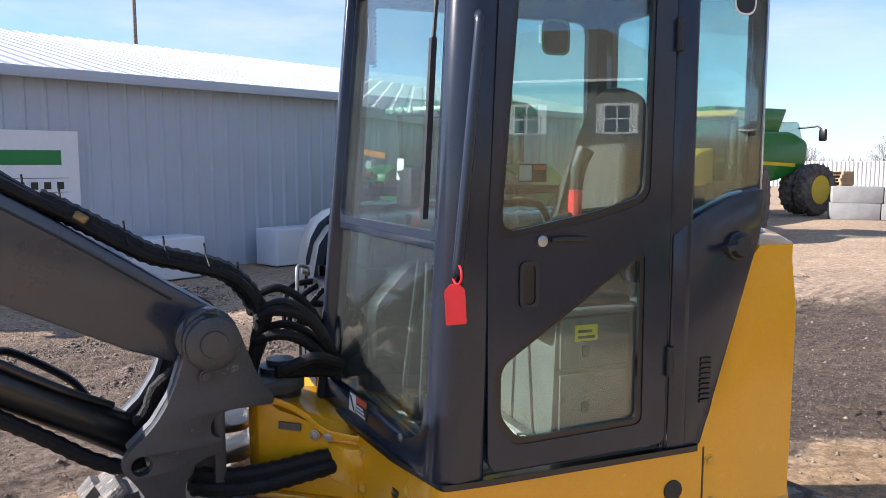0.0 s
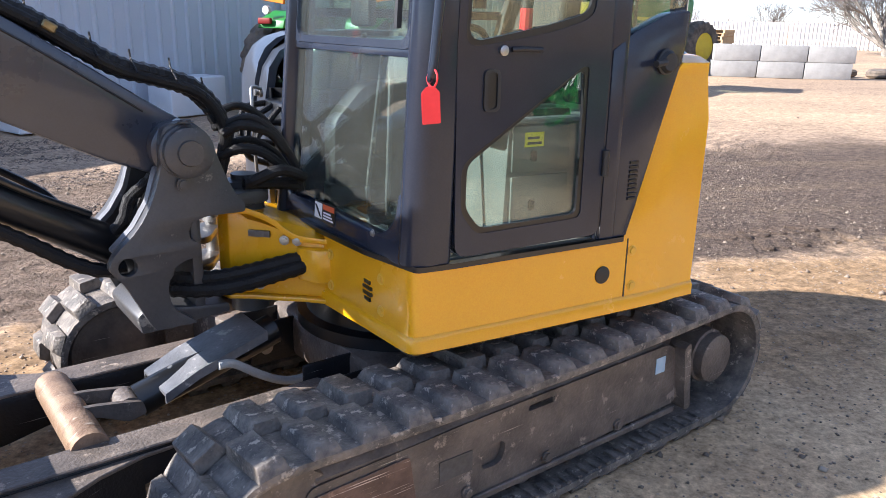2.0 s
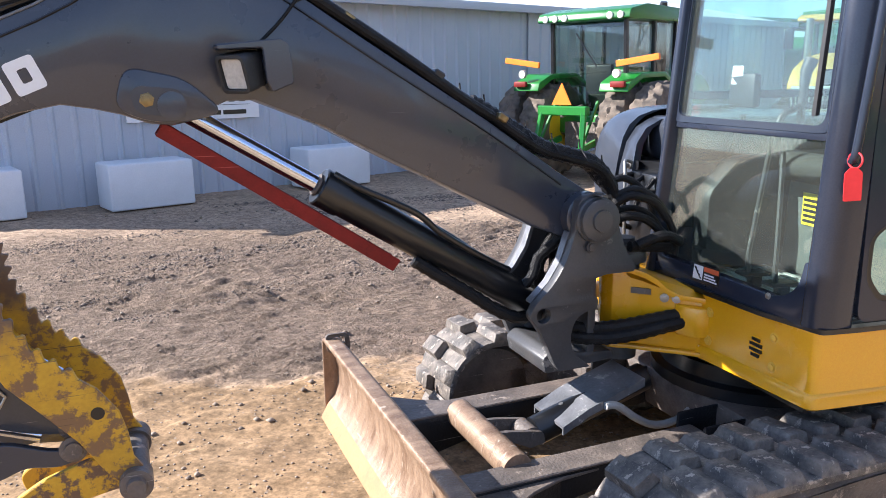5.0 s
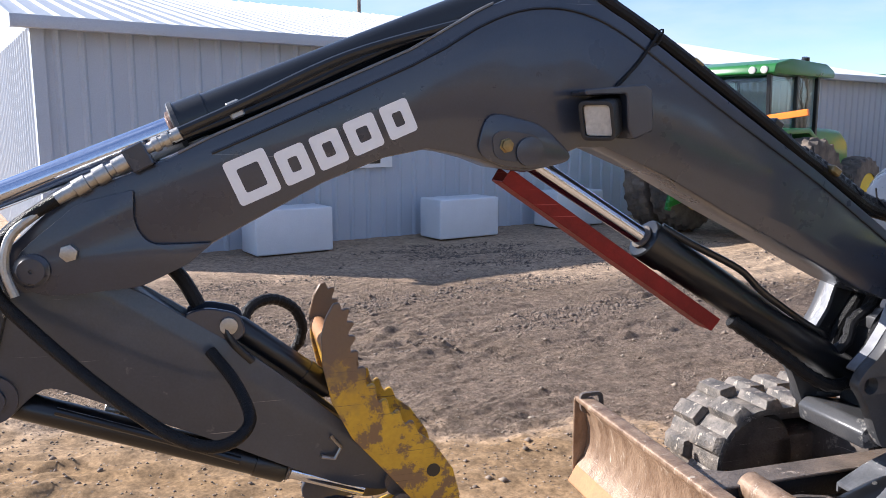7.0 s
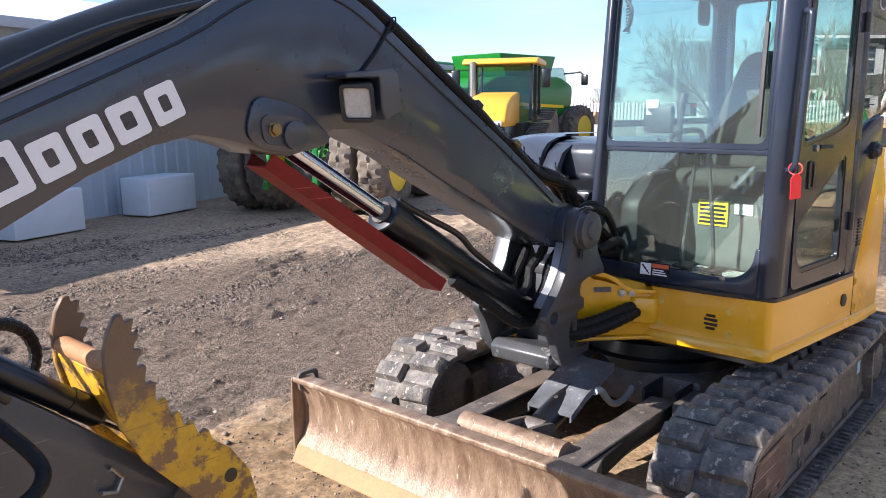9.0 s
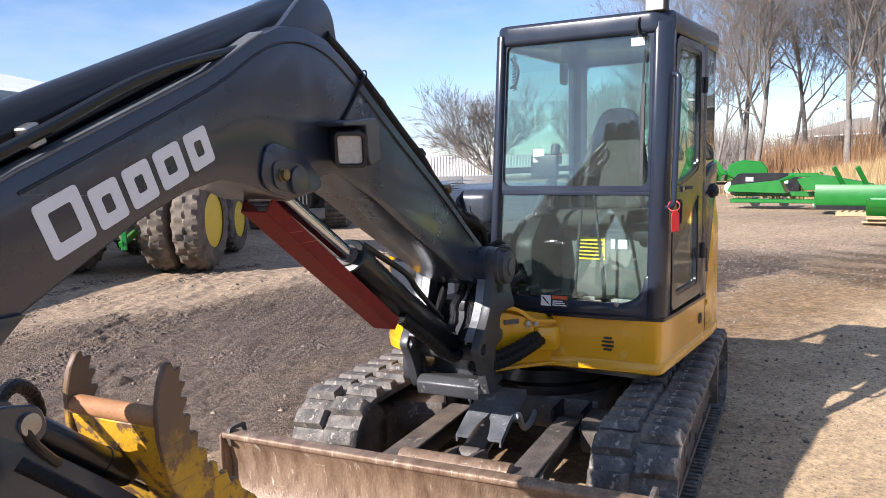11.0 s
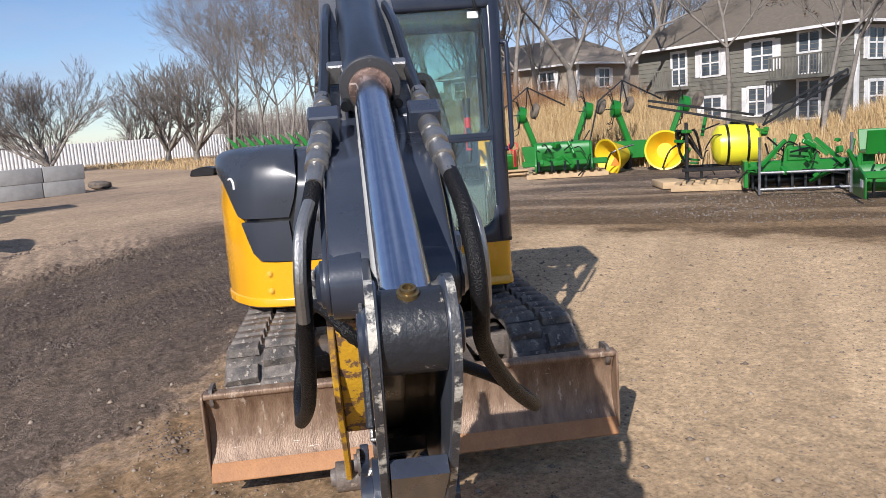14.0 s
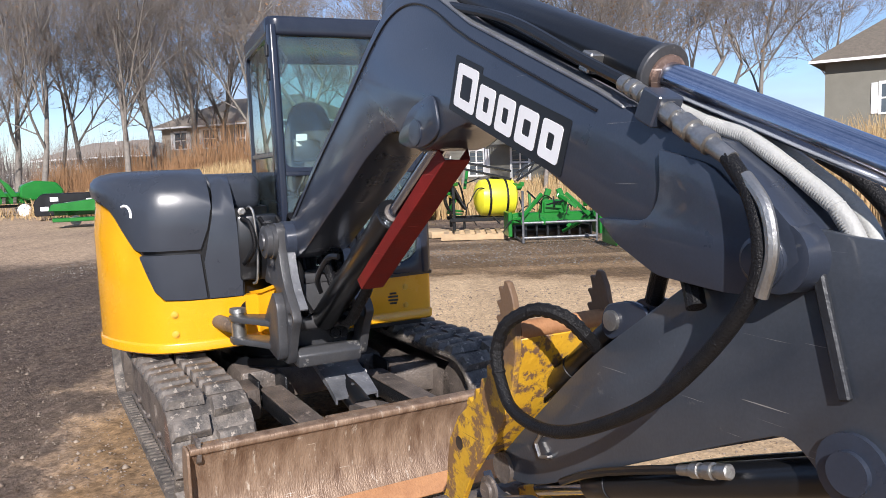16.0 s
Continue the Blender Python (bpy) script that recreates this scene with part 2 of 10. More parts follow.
    stone = ramp(vor.outputs["Distance"], 0.16, 0.24, (1, 1, 1), (0, 0, 0))
    pick = n.new("ShaderNodeMath")
    pick.operation = "MULTIPLY"
    l.new(stone, pick.inputs[0])
    sep = n.new("ShaderNodeSeparateColor")
    l.new(vor.outputs["Color"], sep.inputs["Color"])
    l.new(ramp(sep.outputs["Red"], 0.62, 0.66, (0, 0, 0), (0.75, 0.75, 0.75)), pick.inputs[1])
    col = mix(pick.outputs[0], col, ramp(sep.outputs["Green"], 0.1, 0.9, (0.13, 0.10, 0.078), (0.33, 0.27, 0.21)))
    l.new(col, b.inputs["Base Color"])
    b.inputs["Roughness"].default_value = 0.95
    b.inputs["Specular IOR Level"].default_value = 0.25
    add = n.new("ShaderNodeMath")
    add.operation = "MULTIPLY_ADD"
    add.inputs[1].default_value = 1.0
    l.new(fine.outputs["Fac"], add.inputs[0])
    l.new(clod.outputs["Fac"], add.inputs[2])
    # combed marks of tyre treads
    turn = n.new("ShaderNodeMapping")
    turn.inputs["Rotation"].default_value = (0, 0, radians(-47))
    l.new(tc.outputs["Object"], turn.inputs["Vector"])
    marks = n.new("ShaderNodeTexWave")
    marks.bands_direction = "Y"
    marks.inputs["Scale"].default_value, marks.inputs["Distortion"].default_value = 3.4, 9.0
    marks.inputs["Detail"].default_value, marks.inputs["Detail Scale"].default_value = 4.0, 1.6
    l.new(turn.outputs["Vector"], marks.inputs["Vector"])
    held = times(marks.outputs["Fac"], slope(cross.outputs["Fac"], 0.44, 0.58, 0.0, 0.32))
    add2 = n.new("ShaderNodeMath")
    add2.operation = "MULTIPLY_ADD"
    add2.inputs[1].default_value = 0.9
    l.new(streak.outputs["Fac"], add2.inputs[0])
    add3 = n.new("ShaderNodeMath")
    l.new(add.outputs[0], add3.inputs[0])
    l.new(held, add3.inputs[1])
    l.new(add3.outputs[0], add2.inputs[2])
    bp = n.new("ShaderNodeBump")
    bp.inputs["Distance"].default_value = 0.10
    # rolled smooth where the dry dirt is packed hard
    l.new(slope(wet.outputs[0], 0.15, 0.8, 0.17, 0.95), bp.inputs["Strength"])
    l.new(add2.outputs[0], bp.inputs["Height"])
    l.new(bp.outputs["Normal"], b.inputs["Normal"])
    return m


M_YEL = mat("yellow_paint", (0.78, 0.372, 0.005), (0.71, 0.335, 0.005), rough=0.25, scale=3, bump=0.02, bscale=180, coat=0.5, spread=0.9)
M_GREY = mat("charcoal_paint", (0.034, 0.042, 0.061), (0.025, 0.031, 0.047), rough=0.30, scale=4, bump=0.03, bscale=150, coat=0.45, spec=0.5, wear=(0.12, 0.12, 0.12), wear_at=0.68, wear_scale=14, scratch=(0.22, 0.215, 0.21), scratch_at=0.765)
M_ARMG = mat("dusty_charcoal", (0.058, 0.066, 0.080), (0.038, 0.044, 0.056), rough=0.34, scale=3, bump=0.05, bscale=120, coat=0.35, spec=0.45, wear=(0.115, 0.118, 0.122), wear_at=0.64, wear_scale=9, scratch=(0.27, 0.262, 0.25), scratch_at=0.735, scratch_turn=20)
M_CAB = mat("cab_paint", (0.024, 0.030, 0.046), (0.017, 0.022, 0.036), rough=0.22, scale=3, bump=0.02, bscale=180, coat=0.18, spec=0.35)
M_HOOD = mat("hood_paint", (0.040, 0.046, 0.059), (0.032, 0.037, 0.048), rough=0.30, scale=3, bump=0.02, bscale=180, coat=0.2, spec=0.4)
M_BLACK = mat("black_paint", (0.009, 0.010, 0.012), (0.006, 0.0065, 0.008), rough=0.32, scale=5, bump=0.04, bscale=120, coat=0.15)
M_FRAME = mat("dirty_frame", (0.058, 0.050, 0.045), (0.165, 0.135, 0.114), rough=0.5, scale=7, bump=0.45, bscale=70, wear=(0.29, 0.24, 0.20), wear_at=0.595, wear_scale=15, scratch=(0.40, 0.35, 0.30), scratch_at=0.735, scratch_turn=20)
M_ARMS = mat("scraped_black", (0.017, 0.018, 0.021), (0.010, 0.011, 0.013), rough=0.36, scale=8, bump=0.3, bscale=90, spec=0.35, wear=(0.17, 0.155, 0.14), wear_at=0.66, wear_scale=22, scratch=(0.32, 0.30, 0.28), scratch_at=0.74, scratch_turn=60)
M_RUB = mat("track_rubber", (0.060, 0.055, 0.051), (0.190, 0.163, 0.138), rough=0.6, scale=13, bump=0.6, bscale=80, wear=(0.34, 0.295, 0.245), wear_at=0.57, wear_scale=24, spread=0.35)
M_HOSE = mat("hose_rubber", (0.006, 0.006, 0.007), (0.012, 0.0115, 0.0115), rough=0.42, scale=20, bump=0.5, bscale=220, spec=0.22)
M_CHROME = mat("chrome_rod", (0.56, 0.60, 0.70), (0.52, 0.56, 0.66), rough=0.17, metal=1.0, scale=3, bump=0.0, rvar=0.03)
M_STEEL = mat("zinc_steel", (0.45, 0.44, 0.42), (0.33, 0.32, 0.30), rough=0.38, metal=0.9, scale=25, bump=0.15, bscale=160)
M_BLADE = mat("worn_blade", (0.33, 0.23, 0.155), (0.13, 0.076, 0.047), rough=0.46, metal=0.2, scale=9, bump=0.45, bscale=80, wear=(0.46, 0.38, 0.30), wear_at=0.60, wear_scale=12, stretch=(1, 2.0, 0.6), scratch=(0.58, 0.49, 0.40), scratch_at=0.755, scratch_turn=80)
M_EDGE = mat("rusty_edge", (0.42, 0.21, 0.09), (0.30, 0.14, 0.06), rough=0.7, scale=8, bump=0.25, bscale=90)
M_RED = mat("red_guard", (0.215, 0.016, 0.013), (0.125, 0.010, 0.009), rough=0.55, scale=8, bump=0.15, bscale=120, spec=0.25, scratch=(0.34, 0.07, 0.06), scratch_at=0.72)
M_WHITE = mat("white_decal", (0.80, 0.80, 0.80), (0.76, 0.76, 0.76), rough=0.5, scale=6, bump=0.0)
M_TAG = mat("red_tag", (0.75, 0.03, 0.035), (0.68, 0.025, 0.03), rough=0.4, scale=8, bump=0.05)
M_GLASS = clear_glass("window_glass", (0.80, 0.92, 0.88), dust=0.020)
M_DARKPL = mat("black_plastic", (0.02, 0.021, 0.023), (0.014, 0.015, 0.016), rough=0.5, scale=12, bump=0.15, bscale=250)
M_INT = mat("interior_grey", (0.115, 0.127, 0.120), (0.080, 0.090, 0.085), rough=0.55, scale=8, bump=0.2, bscale=200)
M_DIRT = yard_material()
M_WALL = mat("grey_siding", (0.46, 0.50, 0.56), (0.41, 0.45, 0.51), rough=0.5, scale=0.8, bump=0.03, bscale=60)
M_ROOF = mat("white_roof", (0.42, 0.44, 0.46), (0.36, 0.38, 0.40), rough=0.4, scale=0.6, bump=0.02)
M_CONC = mat("concrete", (0.37, 0.365, 0.355), (0.27, 0.266, 0.255), rough=0.9, scale=3, bump=0.3, bscale=60)
M_PLWHITE = mat("white_block_paint", (0.70, 0.73, 0.77), (0.62, 0.65, 0.69), rough=0.6, scale=2, bump=0.08, bscale=50)
M_GREEN = mat("green_paint", (0.013, 0.185, 0.022), (0.010, 0.145, 0.018), rough=0.35, scale=3, bump=0.03, coat=0.2)
M_TYEL = mat("bright_yellow", (0.80, 0.56, 0.015), (0.72, 0.50, 0.012), rough=0.4, scale=4, bump=0.03)
M_TYRE = mat("tyre_rubber", (0.05, 0.044, 0.038), (0.21, 0.165, 0.125), rough=0.85, scale=4, bump=0.3, bscale=50)
M_BARK = mat("bark", (0.28, 0.25, 0.215), (0.15, 0.133, 0.115), rough=0.95, scale=5, bump=0.4, bscale=40)
M_WOOD = mat("pallet_wood", (0.52, 0.38, 0.22), (0.40, 0.28, 0.16), rough=0.8, scale=4, bump=0.2, bscale=60)
M_SIDING = mat("house_siding", (0.20, 0.192, 0.16), (0.165, 0.158, 0.13), rough=0.8, scale=1.5, bump=0.1)
M_SHINGLE = mat("roof_shingle", (0.17, 0.143, 0.112), (0.115, 0.097, 0.075), rough=0.9, scale=6, bump=0.3, bscale=30)


# ---- mesh helpers ----
def box(bm, x0, x1, y0, y1, z0, z1, m=None):
    vs = [bm.verts.new((x, y, z)) for x in (x0, x1) for y in (y0, y1) for z in (z0, z1)]
    if m:
        for v in vs:
            v.co = m @ v.co
    for f in ((0, 1, 3, 2), (4, 6, 7, 5), (0, 4, 5, 1), (2, 3, 7, 6), (0, 2, 6, 4), (1, 5, 7, 3)):
        bm.faces.new([vs[i] for i in f])
    return vs


def bevel(bm, r=0.01, seg=2, angle=35):
    bmesh.ops.recalc_face_normals(bm, faces=bm.faces)
    ed = [e for e in bm.edges if len(e.link_faces) == 2 and e.calc_face_angle(0) > radians(angle)]
    bmesh.ops.bevel(bm, geom=ed, offset=r, segments=seg, profile=0.5, affect="EDGES", clamp_overlap=True)
    return bm


def prism(bm, pts, a, b, axis="y", m=None):
    """A closed outline (2D) drawn out from a to b along an axis: y takes (x, z), x takes (y, z), z takes (x, y)."""
    def put(p, c):
        q = {"y": (p[0], c, p[1]), "x": (c, p[0], p[1]), "z": (p[0], p[1], c)}[axis]
        return bm.verts.new(m @ Vector(q) if m else q)
    lo, hi = [put(p, a) for p in pts], [put(p, b) for p in pts]
    k = len(pts)
    bm.faces.new(lo)
    bm.faces.new(hi[::-1])
    for i in range(k):
        bm.faces.new((lo[i], hi[i], hi[(i + 1) % k], lo[(i + 1) % k]))
    return lo + hi


def rounded(pts, r, seg=5):
    """The outline with its corners rounded; r is one radius or one for each corner."""
    out = []
    k = len(pts)
    for i, p in enumerate(pts):
        ri = r[i] if isinstance(r, (list, tuple)) else r
        p0, p1, p2 = Vector(pts[i - 1]), Vector(p), Vector(pts[(i + 1) % k])
        if ri <= 0:
            out.append(tuple(p1))
            continue
        d0, d2 = (p0 - p1), (p2 - p1)
        t = min(ri, d0.length * 0.48, d2.length * 0.48)
        a, b = p1 + d0.normalized() * t, p1 + d2.normalized() * t
        for j in range(seg + 1):
            s = j / seg
            out.append(tuple((1 - s) ** 2 * a + 2 * s * (1 - s) * p1 + s * s * b))
    return out


def holed(bm, outer, holes, a, b, axis="y", m=None):
    """A plate from a to b along the axis with openings right through it."""
    from mathutils.geometry import tessellate_polygon
    loops = [outer, *holes]
    flat = [p for lp in loops for p in lp]

    def put(p, c):
        q = {"y": (p[0], c, p[1]), "x": (c, p[0], p[1]), "z": (p[0], p[1], c)}[axis]
        return bm.verts.new(m @ Vector(q) if m else q)
    lo, hi = [put(p, a) for p in flat], [put(p, b) for p in flat]
    for t in tessellate_polygon([[Vector((p[0], p[1], 0)) for p in lp] for lp in loops]):
        bm.faces.new([lo[i] for i in t])
        bm.faces.new([hi[i] for i in t[::-1]])
    o = 0
    for lp in loops:
        k = len(lp)
        for i in range(k):
            j = (i + 1) % k
            bm.faces.new((lo[o + i], hi[o + i], hi[o + j], lo[o + j]))
        o += k


def tube(bm, pts, r, seg=8, caps=True, smooth=0):
    """A round bar or hose along points; r is one radius or one for each point; smooth adds in-between points."""
    pts = [Vector(p) for p in pts]
    rs = list(r) if isinstance(r, (list, tuple)) else [r] * len(pts)
    if smooth:
        q, qr = [], []
        for i in range(len(pts) - 1):
            p0, p1, p2, p3 = pts[max(i - 1, 0)], pts[i], pts[i + 1], pts[min(i + 2, len(pts) - 1)]
            for j in range(smooth):
                t = j / smooth
                q.append(0.5 * ((2 * p1) + (p2 - p0) * t + (2 * p0 - 5 * p1 + 4 * p2 - p3) * t * t + (3 * p1 - p0 - 3 * p2 + p3) * t ** 3))
                qr.append(rs[i] * (1 - t) + rs[i + 1] * t)
        pts, rs = q + [pts[-1]], qr + [rs[-1]]
    up = None
    rings = []
    for i, p in enumerate(pts):
        d = (pts[min(i + 1, len(pts) - 1)] - pts[max(i - 1, 0)]).normalized()
        if up is None:
            up = d.orthogonal().normalized()
        up = (up - d * up.dot(d)).normalized()
        side = d.cross(up)
        rings.append([bm.verts.new(p + (up * math.cos(2 * math.pi * j / seg) + side * math.sin(2 * math.pi * j / seg)) * rs[i]) for j in range(seg)])
    for a, b in zip(rings, rings[1:]):
        for j in range(seg):
            bm.faces.new((a[j], a[(j + 1) % seg], b[(j + 1) % seg], b[j]))
    if caps:
        bm.faces.new(rings[0][::-1])
        bm.faces.new(rings[-1])


def disc_stack(bm, centre, axis, stations, seg=24):
    """A turned part: stations are (distance along the axis, radius)."""
    c, d = Vector(centre), Vector(axis).normalized()
    up = d.orthogonal().normalized()
    side = d.cross(up)
    rings = []
    for s, r in stations:
        r = max(r, 0.0005)
        rings.append([bm.verts.new(c + d * s + (up * math.cos(2 * math.pi * j / seg) + side * math.sin(2 * math.pi * j / seg)) * r) for j in range(seg)])
    for a, b in zip(rings, rings[1:]):
        for j in range(seg):
            bm.faces.new((a[j], a[(j + 1) % seg], b[(j + 1) % seg], b[j]))
    bm.faces.new(rings[0][::-1])
    bm.faces.new(rings[-1])


WORLD_OF = {}


def mesh_of(name, bm, material, angle=35):
    bmesh.ops.recalc_face_normals(bm, faces=bm.faces)
    me = bpy.data.meshes.new(name)
    bm.to_mesh(me)
    bm.free()
    me.materials.append(material)
    me.polygons.foreach_set("use_smooth", [True] * len(me.polygons))
    me.set_sharp_from_angle(angle=radians(angle))
    return me


def thing(name, m, label, category, group="", kind=""):
    """An Empty at the base of a thing that carries its parts."""
    ob = new(name)
    ob.empty_display_size = 0.2
    ob.matrix_basis = m
    WORLD_OF[ob] = m.copy()
    return tagged(ob, label, category, group, kind)


def part(name, bm, material, parent, label="", m=None, angle=35):
    """One mesh under a thing or a part; m is the world pose of the frame in which it was drawn."""
    ob = new(name, mesh_of(name, bm, material, angle) if isinstance(bm, bmesh.types.BMesh) else bm)
    base = WORLD_OF[parent]
    w = m if m is not None else base
    ob.parent = parent
    ob.matrix_basis = base.inverted() @ w
    WORLD_OF[ob] = w.copy()
    return tagged(ob, label)


def solid(name, bm, material, label, category, group="", kind="", m=None, angle=35):
    """A thing that is one mesh."""
    ob = new(name, mesh_of(name, bm, material, angle) if isinstance(bm, bmesh.types.BMesh) else bm)
    if m is not None:
        ob.matrix_basis = m
    WORLD_OF[ob] = ob.matrix_basis.copy()
    return tagged(ob, label, category, group, kind)


def beam(bm, a, b, w, h):
    """A square bar from a to b."""
    a, b = Vector(a), Vector(b)
    d = (b - a)
    q = d.to_track_quat("X", "Z").to_matrix().to_4x4()
    box(bm, 0, d.length, -w / 2, w / 2, -h / 2, h / 2, Matrix.Translation(a) @ q)


def bar(name, a, b, w, h, material, parent, m, label=""):
    bm = bmesh.new()
    beam(bm, a, b, w, h)
    bevel(bm, min(w, h) * 0.15, 1)
    return part(name, bm, material, parent, label, m)


M_BRASS = mat("brass_bolt", (0.30, 0.22, 0.10), (0.18, 0.13, 0.06), rough=0.35, metal=0.8, scale=30, bump=0.1)
M_THUMB = mat("chipped_yellow", (0.66, 0.38, 0.02), (0.52, 0.28, 0.015), rough=0.5, scale=7, bump=0.2, bscale=70, wear=(0.15, 0.085, 0.05), wear_at=0.50, wear_scale=19)
M_RIM = mat("yellow_rim", (0.78, 0.56, 0.02), (0.70, 0.48, 0.015), rough=0.4, scale=6, bump=0.03)
M_TROOF = mat("cab_roof_green", (0.02, 0.16, 0.03), (0.016, 0.12, 0.025), rough=0.3, scale=3, bump=0.02, coat=0.2)
M_AMBER = mat("orange_amber", (0.85, 0.22, 0.02), (0.78, 0.19, 0.02), rough=0.35, scale=8, bump=0.0)
M_LENS = mat("clear_lens", (0.55, 0.54, 0.50), (0.38, 0.375, 0.35), rough=0.1, scale=30, bump=0.2, bscale=90, coat=0.6)
M_LAMP = mat("lamp_lens", (0.55, 0.55, 0.53), (0.45, 0.45, 0.43), rough=0.15, scale=20, bump=0.05)
M_OCHRE = mat("ochre_paint", (0.72, 0.40, 0.04), (0.64, 0.35, 0.035), rough=0.4, scale=4, bump=0.03)
M_GLASSD = clear_glass("dark_cab_glass", (0.62, 0.72, 0.68))
M_FENCE = mat("white_sheet_fence", (0.78, 0.78, 0.77), (0.68, 0.68, 0.67), rough=0.5, scale=0.7, bump=0.02)
M_TANK = mat("lemon_tank", (0.78, 0.72, 0.03), (0.72, 0.66, 0.025), rough=0.35, scale=3, bump=0.02, coat=0.1)
M_TRIM = mat("white_trim", (0.80, 0.79, 0.77), (0.74, 0.73, 0.71), rough=0.5, scale=4, bump=0.02)
M_PANE = mat("house_pane", (0.06, 0.075, 0.09), (0.10, 0.12, 0.14), rough=0.08, scale=1.2, bump=0.0)
M_LEAF = mat("dead_leaves", (0.30, 0.16, 0.07), (0.20, 0.11, 0.05), rough=0.8, scale=4, bump=0.1)
M_TWIG = mat("twigs", (0.23, 0.20, 0.175), (0.15, 0.13, 0.112), rough=0.95, scale=3, bump=0.0)
M_FAR = mat("far_woods", (0.30, 0.26, 0.23), (0.21, 0.18, 0.155), rough=1.0, scale=0.6, bump=0.0)
M_ROPE = mat("sign_green", (0.02, 0.22, 0.05), (0.02, 0.20, 0.045), rough=0.5, scale=5, bump=0.0)


M_CAST = mat("cast_charcoal", (0.036, 0.038, 0.043), (0.068, 0.067, 0.068), rough=0.38, scale=5, bump=0.12, bscale=110, wear=(0.22, 0.21, 0.195), wear_at=0.62, wear_scale=10)
M_SCUFF = mat("scuffed_edge", (0.022, 0.024, 0.029), (0.016, 0.018, 0.022), rough=0.4, scale=8, bump=0.2, bscale=90, wear=(0.55, 0.51, 0.42), wear_at=0.62, wear_scale=20)
M_SLEEVE = mat("grey_sleeve", (0.42, 0.42, 0.40), (0.34, 0.34, 0.325), rough=0.55, scale=12, bump=0.2, bscale=160)
M_STICKY = mat("yellow_sticker", (0.80, 0.62, 0.02), (0.76, 0.58, 0.02), rough=0.5, scale=10, bump=0.0)
M_SEAT = mat("seat_fabric", (0.060, 0.058, 0.054), (0.038, 0.037, 0.035), rough=0.85, scale=10, bump=0.3, bscale=250)
M_TREAD = mat("floor_tread", (0.46, 0.46, 0.43), (0.36, 0.36, 0.34), rough=0.8, scale=9, bump=0.3, bscale=120)
M_ORANGE = mat("warn_orange", (0.62, 0.12, 0.04), (0.58, 0.11, 0.04), rough=0.5, scale=10, bump=0.0)

M_PLATEG = mat("scuffed_grey_plate", (0.22, 0.225, 0.24), (0.10, 0.104, 0.112), rough=0.38, metal=0.3, scale=7, bump=0.2, bscale=90, wear=(0.46, 0.45, 0.43), wear_at=0.60, wear_scale=14)
M_BARE = mat("bare_scratched_steel", (0.21, 0.135, 0.105), (0.085, 0.057, 0.047), rough=0.5, metal=0.3, scale=8, bump=0.3, bscale=90, wear=(0.33, 0.215, 0.165), wear_at=0.56, wear_scale=9, scratch=(0.60, 0.50, 0.43), scratch_at=0.67, scratch_turn=25)

M_CHIP = mat("chipped_rim", (0.060, 0.062, 0.068), (0.035, 0.037, 0.042), rough=0.45, scale=16, bump=0.25, bscale=120, wear=(0.52, 0.49, 0.42), wear_at=0.53, wear_scale=14)
M_SHEET = mat("black_decal_sheet", (0.012, 0.013, 0.016), (0.010, 0.011, 0.013), rough=0.4, scale=6, bump=0.0)
M_TANWALL = mat("tan_siding", (0.44, 0.37, 0.29), (0.38, 0.32, 0.25), rough=0.8, scale=1.5, bump=0.1)
M_TANROOF = mat("tan_shingle", (0.34, 0.285, 0.225), (0.27, 0.225, 0.18), rough=0.9, scale=5, bump=0.2, bscale=30)


def rust_to_tip(m, z0, z1, rust):
    """Wears the paint of a material down to brown rust towards a tip, with a ragged border."""
    n, l = m.node_tree.nodes, m.node_tree.links
    b = n["Principled BSDF"]
    src = b.inputs["Base Color"].links[0].from_socket
    tc = n.new("ShaderNodeTexCoord")
    sp = n.new("ShaderNodeSeparateXYZ")
    l.new(tc.outputs["Object"], sp.inputs[0])
    nz = n.new("ShaderNodeTexNoise")
    nz.inputs["Scale"].default_value, nz.inputs["Detail"].default_value = 14.0, 7.0
    l.new(tc.outputs["Object"], nz.inputs["Vector"])
    ad = n.new("ShaderNodeMath")
    ad.operation = "MULTIPLY_ADD"
    ad.inputs[1].default_value = 0.55
    l.new(nz.outputs["Fac"], ad.inputs[0])
    l.new(sp.outputs["Z"], ad.inputs[2])
    mr = n.new("ShaderNodeMapRange")
    mr.inputs["From Min"].default_value, mr.inputs["From Max"].default_value = z0 + 0.27, z1 + 0.27
    l.new(ad.outputs[0], mr.inputs["Value"])
    mx = n.new("ShaderNodeMix")
    mx.data_type = "RGBA"
    l.new(mr.outputs["Result"], mx.inputs["Factor"])
    l.new(src, mx.inputs["A"])
    mx.inputs["B"].default_value = (*rust, 1)
    l.new(mx.outputs["Result"], b.inputs["Base Color"])
    return m


M_THUMBP = rust_to_tip(mat("rusty_thumb_paint", (0.64, 0.37, 0.02), (0.46, 0.25, 0.015), rough=0.5, scale=7, bump=0.2, bscale=70, wear=(0.21, 0.115, 0.05), wear_at=0.49, wear_scale=13, scratch=(0.13, 0.075, 0.035), scratch_at=0.70), 0.97, 1.14, (0.155, 0.095, 0.055))


# ---- the excavator ----
AT_U = pose(0.037, 2.94, 0, 0, 0, 209.5)
AT_H = pose(0.037, 2.94, 0, 0, 0, 201.5)
AT_F = pose(-0.851, 2.608, 0, 0, 0, 208.7)
digger = thing("mini_excavator", AT_U, "yellow and charcoal mini excavator with rubber tracks and dozer blade", "excavator")


